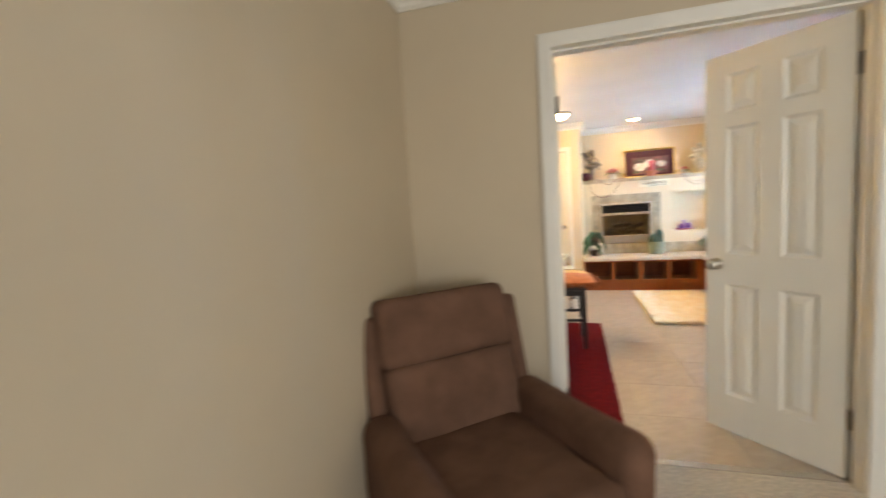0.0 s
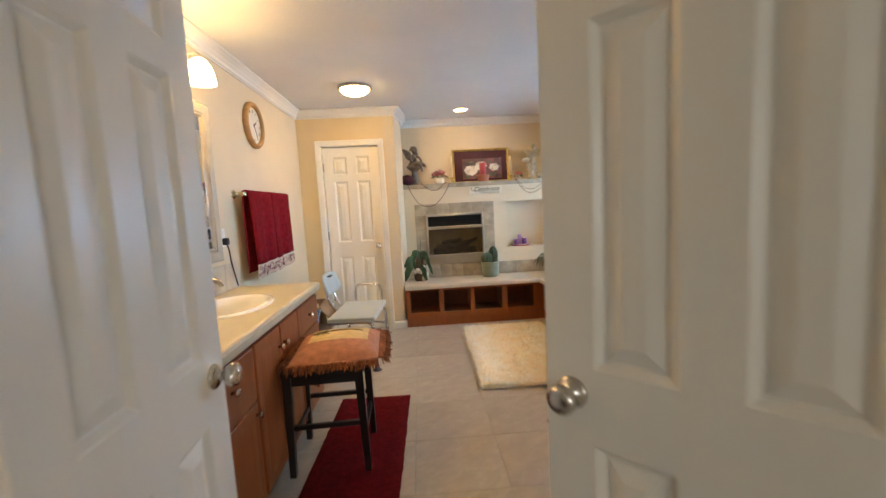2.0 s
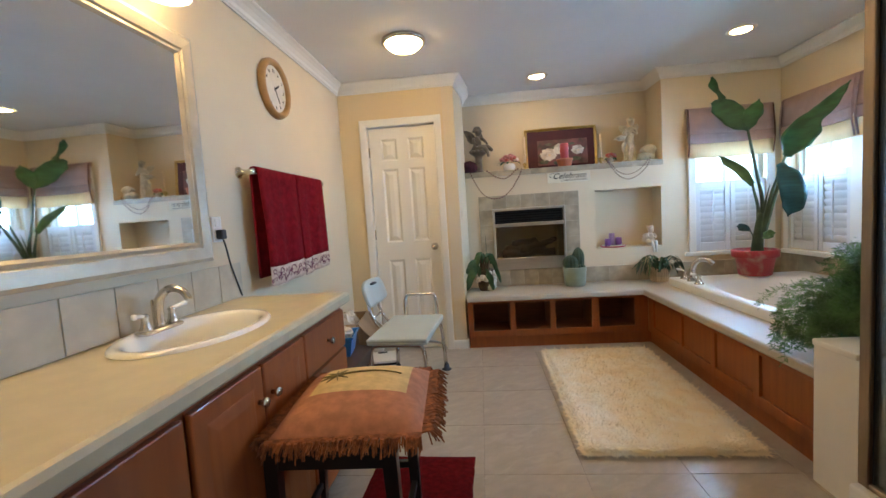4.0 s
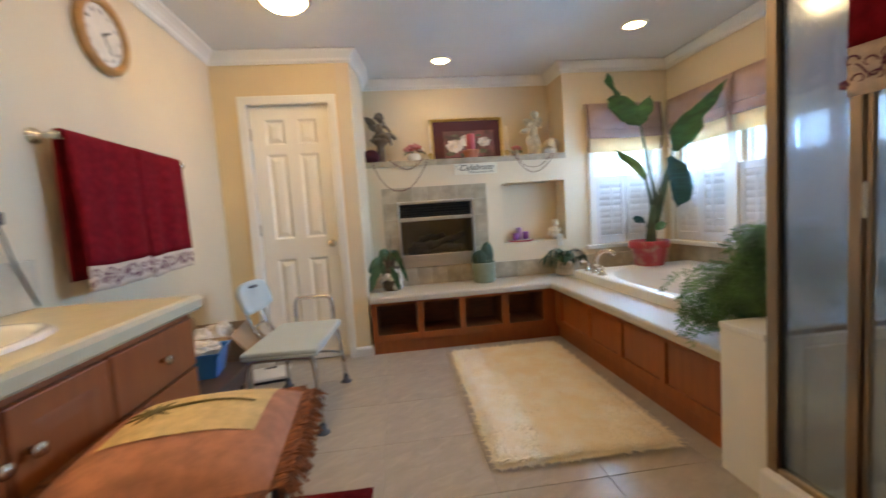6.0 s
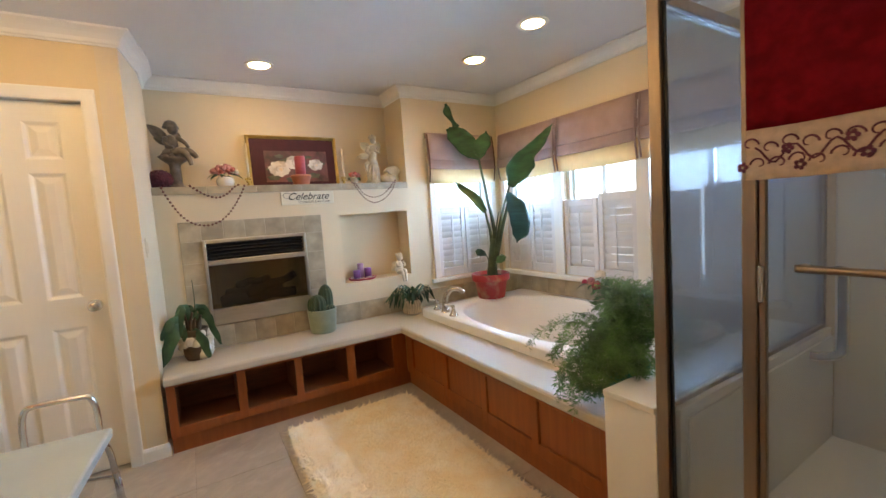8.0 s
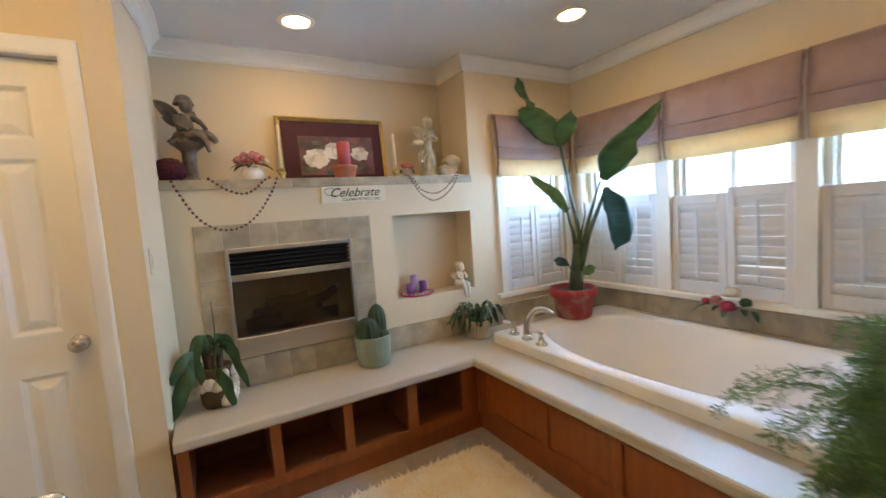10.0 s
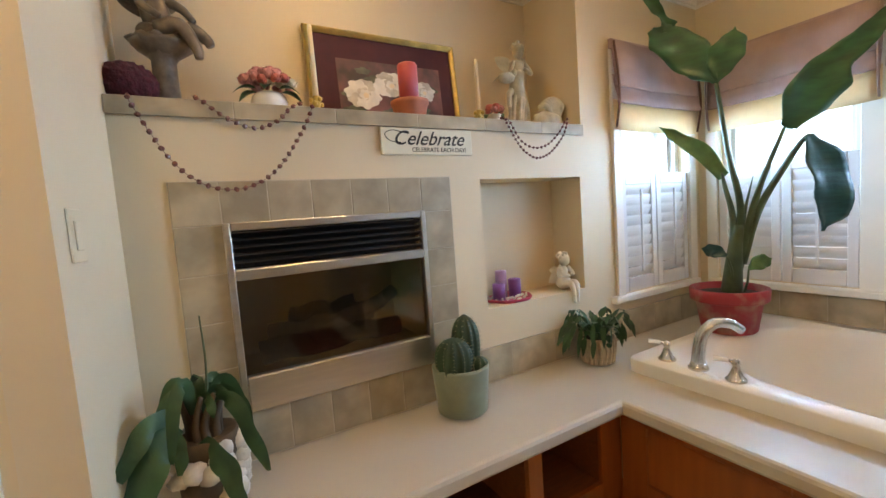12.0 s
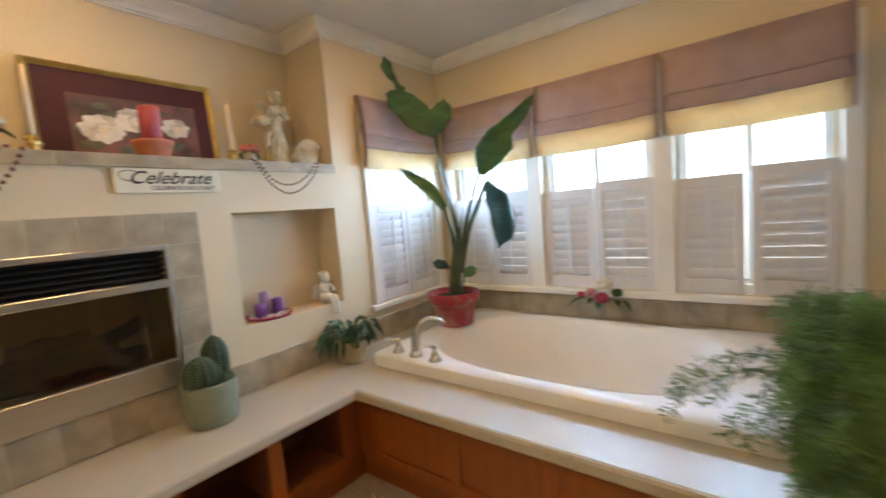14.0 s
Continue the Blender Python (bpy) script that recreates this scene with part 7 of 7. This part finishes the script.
limb(bm := bmesh.new(), [(0.071, 0, 0.006), (0.077, 0.005, 0.06), (0.082, -0.003, 0.116)], 0.006, 0.005, 5)
rib = part("rib", bm, "basket", planter, smooth=True)
for k in range(1, 22):
    twin("rib", rib, planter, Matrix.Rotation(2 * math.pi * k / 22, 4, "Z"))
part("soil", lathe(bmesh.new(), [(0.071, 0.106), (0, 0.110)], 18), "soil", xp)
rnd = random.Random(11)
for k in range(44):
    bm = bmesh.new()
    a = k * 2.399
    reach, lift = 0.10 + 0.11 * rnd.random(), 0.03 + 0.06 * rnd.random()
    p = [Vector((0.03 * math.cos(a), 0.03 * math.sin(a), 0.112))]
    for j in range(1, 5):
        t = j / 4
        p.append(Vector((math.cos(a + 0.2 * t) * (0.03 + reach * t), math.sin(a + 0.2 * t) * min(0.105, 0.03 + reach * t), 0.112 + lift * math.sin(t * 2.6) * 1.6 - 0.06 * t * t * (1.2 * rnd.random() + 0.2))))
    for q0, q1 in zip(p, p[1:]):
        blade(bm, q0, q1 + (q1 - q0) * 0.15, 0.026, 0.002, n=4, fold=0.15)
    part("stem", bm, "leaf_dark", xp, smooth=True)

sh = thing("staghorn_plant", (0.125, 7.01, 0.4875), 0, "broad-leaved plant in a shell covered pot", "potted plant")
part("pot", lathe(bmesh.new(), [(0, 0), (0.055, 0), (0.066, 0.02), (0.074, 0.10), (0.078, 0.165), (0.070, 0.165), (0, 0.15)], 26), "bark", sh, "brown pot", smooth=True)
rnd = random.Random(21)
for k in range(34):
    a, z = rnd.random() * 6.283 if k > 12 else -1.2 + 1.1 * rnd.random(), 0.02 + 0.13 * rnd.random()
    part("shell", ball(bmesh.new(), (0.073 * math.cos(a), 0.073 * math.sin(a), z), 0.018 + 0.014 * rnd.random(), 9, (1, 1, 0.8), 0.35, k, 3), "shell" if k % 3 else "stone_statue", sh, smooth=True)
bm = bmesh.new()
for k in range(9):
    a = k * 2.4
    limb(bm, [(0.03 * math.cos(a), 0.03 * math.sin(a), 0.15), (0.035 * math.cos(a), 0.035 * math.sin(a), 0.20), (0.055 * math.cos(a + 0.5), 0.055 * math.sin(a + 0.5), 0.26)], 0.012, 0.006, 7)
part("crown", bm, "bark", sh, "brown woody crown", smooth=True)
limb(bm := bmesh.new(), [(0.01, 0, 0.2), (0.02, 0, 0.32), (0.018, 0, 0.43)], 0.004, 0.002, 6)
part("flower_spike", bm, "stem", sh, smooth=True)
# each leaf: points of its midrib (x, height, forward) and its width
LEAVES = (
    (((-0.050, 0.225, 0.02), (-0.100, 0.232, 0.06), (-0.140, 0.192, 0.09), (-0.166, 0.148, 0.10)), 0.052),
    (((-0.055, 0.205, 0.03), (-0.100, 0.170, 0.08), (-0.140, 0.095, 0.10), (-0.184, 0.012, 0.11)), 0.086),
    (((-0.055, 0.198, 0.05), (-0.050, 0.160, 0.085), (-0.057, 0.120, 0.09)), 0.036),
    (((-0.005, 0.170, 0.06), (0.026, 0.135, 0.10), (0.048, 0.075, 0.105), (0.064, 0.014, 0.11)), 0.062),
    (((0.020, 0.245, 0.03), (0.060, 0.248, 0.06), (0.086, 0.200, 0.08), (0.108, 0.140, 0.09), (0.132, 0.068, 0.09)), 0.047),
)
more = []
rnd = random.Random(52)
for k in range(11):
    a = k * 2.399 + 0.4
    c, f = math.cos(a), math.sin(a)
    reach, rise = 0.05 + 0.06 * rnd.random(), 0.03 + 0.05 * rnd.random()
    drop = 0.03 + 0.13 * rnd.random() * (reach > 0.09)
    end = (max(-0.150, c * reach * 1.1), 0.25 - drop, max(-0.09, f * reach))
    more.append((((0.02 * c, 0.215, 0.02 * f), (end[0] * 0.45, 0.232 + rise * 0.8, end[2] * 0.45), (end[0] * 0.82, 0.238 + rise * 0.5 - drop * 0.3, end[2] * 0.82), end), 0.028 + 0.016 * rnd.random()))
for k, (mids, wide) in enumerate(LEAVES + tuple(more)):
    wide *= 0.86
    line = arc([Vector((x, -fwd, z)) for x, z, fwd in mids], 6)
    n = len(line) - 1
    rows = []
    for i, p in enumerate(line):
        t = i / n
        d = (line[min(n, i + 1)] - line[max(0, i - 1)]).normalized()
        sd = (d.cross(Vector((0, 1, 0))).normalized() + Vector((0, -0.35, 0))).normalized()
        wd = wide * 0.5 * (math.sin(math.pi * min(0.97, 0.08 + 0.88 * t)) ** 0.55)
        nor = sd.cross(d).normalized()
        lift = 0.12 * wd
        wav = 0.10 * wide * math.sin(t * 13 + k * 1.7)
        rows.append([p - sd * wd * (1 + 0.12 * math.sin(t * 15 + k)) + nor * (lift + wav), p - sd * wd * 0.5 + nor * wav * 0.4, p,
                     p + sd * wd * 0.5 - nor * wav * 0.4, p + sd * wd * (1 + 0.12 * math.sin(t * 14 + k * 2.1)) + nor * (lift - wav)])
    sheet(bm := bmesh.new(), rows)
    part("leaf", bm, "leaf_dark", sh, smooth=True)
sh.scale = (1.05, 1.0, 1.2)

# ---- tall plant in the red pot ----
bd = thing("bird_of_paradise", (2.39, 6.795, 0.5505), 0, "tall broad-leaved plant in a worn red clay pot", "potted plant")
part("pot", lathe(bmesh.new(), [(0, 0), (0.112, 0), (0.118, 0.006), (0.142, 0.150), (0.158, 0.152), (0.166, 0.160), (0.169, 0.210), (0.164, 0.216), (0.152, 0.214), (0.148, 0.180), (0, 0.180)], 36), "red_pot", bd, "worn red painted clay pot", smooth=True)
part("soil", lathe(bmesh.new(), [(0.150, 0.182), (0.08, 0.192), (0, 0.196)], 20), "soil", bd)
O = Vector((2.39, 6.795, 0.5505))
VIEW = (-0.82, -0.55, 0.12)


def stalk(points, r0, r1):
    limb(bm := bmesh.new(), [Vector(p) - O for p in points], r0, r1, 10)
    return part("stalk", bm, "stem", bd, smooth=True)


def shaped_leaf(mid, left, right, material="leaf", fold=0.16, facing=VIEW, ripple=0.0, wave=0.008):
    """A leaf along a curved midrib, with its own half-widths on either side."""
    line = arc([Vector(p) - O for p in mid], 10)
    n = len(line) - 1

    def across(ws, t):
        k = min(t * (len(ws) - 1), len(ws) - 1.001)
        f = k - int(k)
        f = f * f * (3 - 2 * f)
        return ws[int(k)] * (1 - f) + ws[int(k) + 1] * f

    rows = []
    for i, p in enumerate(line):
        t = i / n
        d = (line[min(n, i + 1)] - line[max(0, i - 1)]).normalized()
        side = d.cross(Vector(facing)).normalized()
        nor = side.cross(d).normalized()
        wl, wr = across(left, t), across(right, t)
        rib = ripple * (1 if i % 2 else -1)
        row = []
        for f in (-1, -0.75, -0.5, -0.25, 0, 0.25, 0.5, 0.75, 1):
            w = wl if f < 0 else wr
            row.append(p + side * f * w + d * abs(f) * w * 0.25 + nor * (fold * w * f * f + rib * (abs(f) > 0.1) + wave * math.sin(t * 15 + f * 2) * abs(f) - 0.35 * w * max(0, abs(f) - 0.7)))
        rows.append(row)
    sheet(bm := bmesh.new(), rows, 0.0012)
    return part("leaf", bm, material, bd, smooth=True)


limb(bm := bmesh.new(), [(0.01, -0.01, 0.18), (0.016, -0.02, 0.34), (0.03, -0.035, 0.52)], 0.048, 0.026, 12)
part("trunk", bm, "stem", bd, "green-brown sheathed trunk", smooth=True)
stalk([(2.41, 6.77, 0.84), (2.425, 6.75, 1.14), (2.40, 6.79, 1.42), (2.355, 6.816, 1.75)], 0.020, 0.009)
stalk([(2.42, 6.76, 0.86), (2.445, 6.71, 1.14), (2.47, 6.66, 1.33), (2.494, 6.60, 1.505)], 0.019, 0.008)
stalk([(2.43, 6.75, 0.88), (2.46, 6.69, 1.14), (2.44, 6.58, 1.33), (2.405, 6.51, 1.42), (2.374, 6.474, 1.441)], 0.019, 0.008)
stalk([(2.405, 6.775, 0.86), (2.405, 6.775, 1.10), (2.39, 6.80, 1.25), (2.383, 6.811, 1.33)], 0.018, 0.007)
stalk([(2.42, 6.76, 0.95), (2.435, 6.735, 1.15), (2.455, 6.71, 1.30)], 0.013, 0.002)
shaped_leaf([(2.355, 6.816, 1.755), (2.315, 6.872, 1.86), (2.262, 6.950, 1.98), (2.205, 7.030, 2.065)], (0.012, 0.075, 0.098, 0.095, 0.088, 0.030), (0.012, 0.060, 0.085, 0.075, 0.050, 0.012))
shaped_leaf([(2.250, 6.965, 2.040), (2.228, 7.000, 2.125), (2.212, 7.025, 2.19), (2.198, 7.043, 2.275)], (0.035, 0.014, 0.030, 0.040, 0.010), (0.035, 0.016, 0.022, 0.030, 0.008), fold=0.5)
shaped_leaf([(2.355, 6.816, 1.750), (2.375, 6.787, 1.862), (2.400, 6.750, 1.990)], (0.008, 0.062, 0.078, 0.045, 0.003), (0.008, 0.050, 0.076, 0.062, 0.003), fold=0.3)
shaped_leaf([(2.494, 6.597, 1.500), (2.559, 6.504, 1.690), (2.642, 6.385, 1.832), (2.702, 6.285, 1.965)], (0.026, 0.096, 0.082, 0.060, 0.044, 0.028, 0.002), (0.038, 0.104, 0.112, 0.050, 0.048, 0.030, 0.002), fold=0.25, facing=(-0.55, -0.80, 0.25))
shaped_leaf([(2.374, 6.474, 1.447), (2.402, 6.434, 1.31), (2.412, 6.420, 1.17), (2.400, 6.436, 1.040)], (0.025, 0.080, 0.094, 0.080, 0.004), (0.030, 0.066, 0.064, 0.050, 0.004), "leaf_blue", 0.2, (-0.52, -0.85, 0.1), 0.0014)
shaped_leaf([(2.385, 6.808, 1.30), (2.333, 6.882, 1.432), (2.285, 6.95, 1.51), (2.232, 7.025, 1.585)], (0.020, 0.034, 0.036, 0.030, 0.004), (0.030, 0.046, 0.036, 0.024, 0.004), "leaf_pale", 0.5)
shaped_leaf([(2.345, 6.777, 0.925), (2.318, 6.816, 0.955), (2.285, 6.862, 0.965)], (0.010, 0.036, 0.036, 0.004), (0.010, 0.026, 0.026, 0.004), "leaf_blue", 0.3)
shaped_leaf([(2.394, 6.707, 0.862), (2.418, 6.672, 0.890), (2.445, 6.634, 0.910)], (0.010, 0.036, 0.034, 0.004), (0.010, 0.032, 0.030, 0.004), "leaf_pale", 0.3)
stalk([(2.38, 6.77, 0.74), (2.365, 6.765, 0.85), (2.345, 6.777, 0.925)], 0.007, 0.004)
stalk([(2.42, 6.74, 0.74), (2.40, 6.715, 0.80), (2.394, 6.707, 0.862)], 0.007, 0.004)

# ---- fern on the tub deck ----
fn = thing("asparagus_fern", (1.745, 5.02, 0.4875), 0, "feathery asparagus fern in a teal pot on the tub deck", "potted plant")
part("pot", lathe(bmesh.new(), [(0, 0), (0.075, 0), (0.082, 0.008), (0.095, 0.10), (0.100, 0.125), (0.092, 0.125), (0.086, 0.105), (0, 0.105)], 28), "teal_pot", fn, "teal glazed pot", smooth=True)
part("soil", lathe(bmesh.new(), [(0.086, 0.106), (0, 0.112)], 18), "soil", fn)
rnd = random.Random(33)


def fern_frond(line, density, spray):
    """A wiry stem with feathery needles all round it."""
    bm = bmesh.new()
    tube(bm, line, 0.0020, 0.0007, 4, False)
    for i in range(3, len(line)):
        d = (line[i] - line[i - 1]).normalized()
        o = d.orthogonal().normalized()
        for q in range(density):
            b = rnd.random() * 6.283
            dirn = (o * math.cos(b) + d.cross(o) * math.sin(b) + d * 0.6).normalized()
            L = spray * (0.6 + 0.8 * rnd.random())
            e = line[i - 1].lerp(line[i], rnd.random())
            w = d * 0.0007
            bm.faces.new((bm.verts.new(e - w), bm.verts.new(e + w), bm.verts.new(e + dirn * L)))
            for z in range(4):
                u = e + dirn * L * (0.30 + 0.22 * z)
                v = u + (dirn + Vector((rnd.random() - 0.5, rnd.random() - 0.5, rnd.random() - 0.5)) * 1.8).normalized() * 0.013
                w = (v - u).orthogonal().normalized() * 0.0016
                bm.faces.new((bm.verts.new(u - w), bm.verts.new(u + w), bm.verts.new(v + w * 0.4), bm.verts.new(v - w * 0.4)))
    return part("frond", bm, "fern", fn)


for k in range(84):
    a = k * 2.399 + 0.3 * rnd.random()
    c, s = math.cos(a), math.sin(a)
    reach = (0.08 + 0.18 * rnd.random()) * (0.62 if c < -0.2 or s > 0.3 else 1.2)
    rise = 0.12 + 0.22 * rnd.random()
    tip = Vector((c * reach, s * reach, 0.11 + rise - (0.16 * rnd.random() if reach > 0.16 else 0.03)))
    if tip.y < -0.09:
        tip.z = max(tip.z, 0.165)
    fern_frond(arc([(0.03 * c, 0.03 * s, 0.11), (c * reach * 0.5, s * reach * 0.5, 0.13 + rise), tip], 8), 7, 0.028)
# short fronds that hang round the pot towards the room
for k in range(34):
    a = 2.5 + 1.75 * (k + rnd.random()) / 34
    c, f = math.cos(a), math.sin(a)
    reach = 0.13 + 0.09 * rnd.random()
    low = 0.02 + 0.12 * rnd.random() if f * reach > -0.085 else 0.15
    fern_frond(arc([(0.03 * c, 0.03 * f, 0.11), (c * reach * 0.6, f * reach * 0.6, 0.20 + 0.09 * rnd.random()), (c * reach * 0.95, f * reach * 0.95, 0.15 + low * 0.4), (c * reach, f * reach, low)], 6), 9, 0.028)
# thin fronds that fall over the front edge of the deck
for k in range(18):
    a = 2.75 + 0.75 * (k + rnd.random()) / 18
    c, f = math.cos(a), math.sin(a)
    reach = 0.27 + 0.06 * rnd.random()
    low = -0.03 + 0.10 * rnd.random() if reach > 0.317 else 0.035 + 0.08 * rnd.random()
    fern_frond(arc([(0.03 * c, 0.03 * f, 0.11), (c * reach * 0.55, f * reach * 0.55, 0.20 + 0.06 * rnd.random()), (c * reach * 0.95, f * reach * 0.95, 0.13), (c * reach, f * reach, low)], 6), 5, 0.022)
# long loose strands that trail over the deck and the tub's rim
for k in range(9):
    a = 1.45 + 1.6 * (k + rnd.random()) / 9
    c, f = math.cos(a), math.sin(a)
    reach = 0.28 + 0.17 * rnd.random()
    drop = 0.02 + 0.20 * rnd.random()
    if c < -0.55:
        reach = min(reach, 0.32)
    fern_frond(arc([(0.03 * c, 0.03 * f, 0.11), (c * reach * 0.4, f * reach * 0.4, 0.24 + 0.08 * rnd.random()), (c * reach * 0.8, f * reach * 0.8, 0.15 + drop * 0.6), (c * reach, f * reach, 0.10 + drop * 0.3)], 7), 5, 0.024)

# ---- floor tiles ----
TS = 0.457
tile_mesh = None
for i in range(-3, 8):
    for j in range(0, 11):
        x0, y0 = i * TS + 0.06, DW1 + j * TS + 0.002
        x1, y1 = x0 + TS - 0.0016, y0 + TS - 0.0016
        if x1 < LX or y0 > ALC or x0 > RX or (y0 > 6.9 and x0 > -0.1) or (x0 > 1.56):
            continue
        if tile_mesh is None:
            tile_mesh = block("tile", (0, TS - 0.0016, 0, TS - 0.0016, -0.006, 0.0), "floor", floor, bevel=0.0012)
            tile_mesh.matrix_basis = pose(x0, y0, 0)
        else:
            twin("tile", tile_mesh, floor, pose(x0, y0, 0))
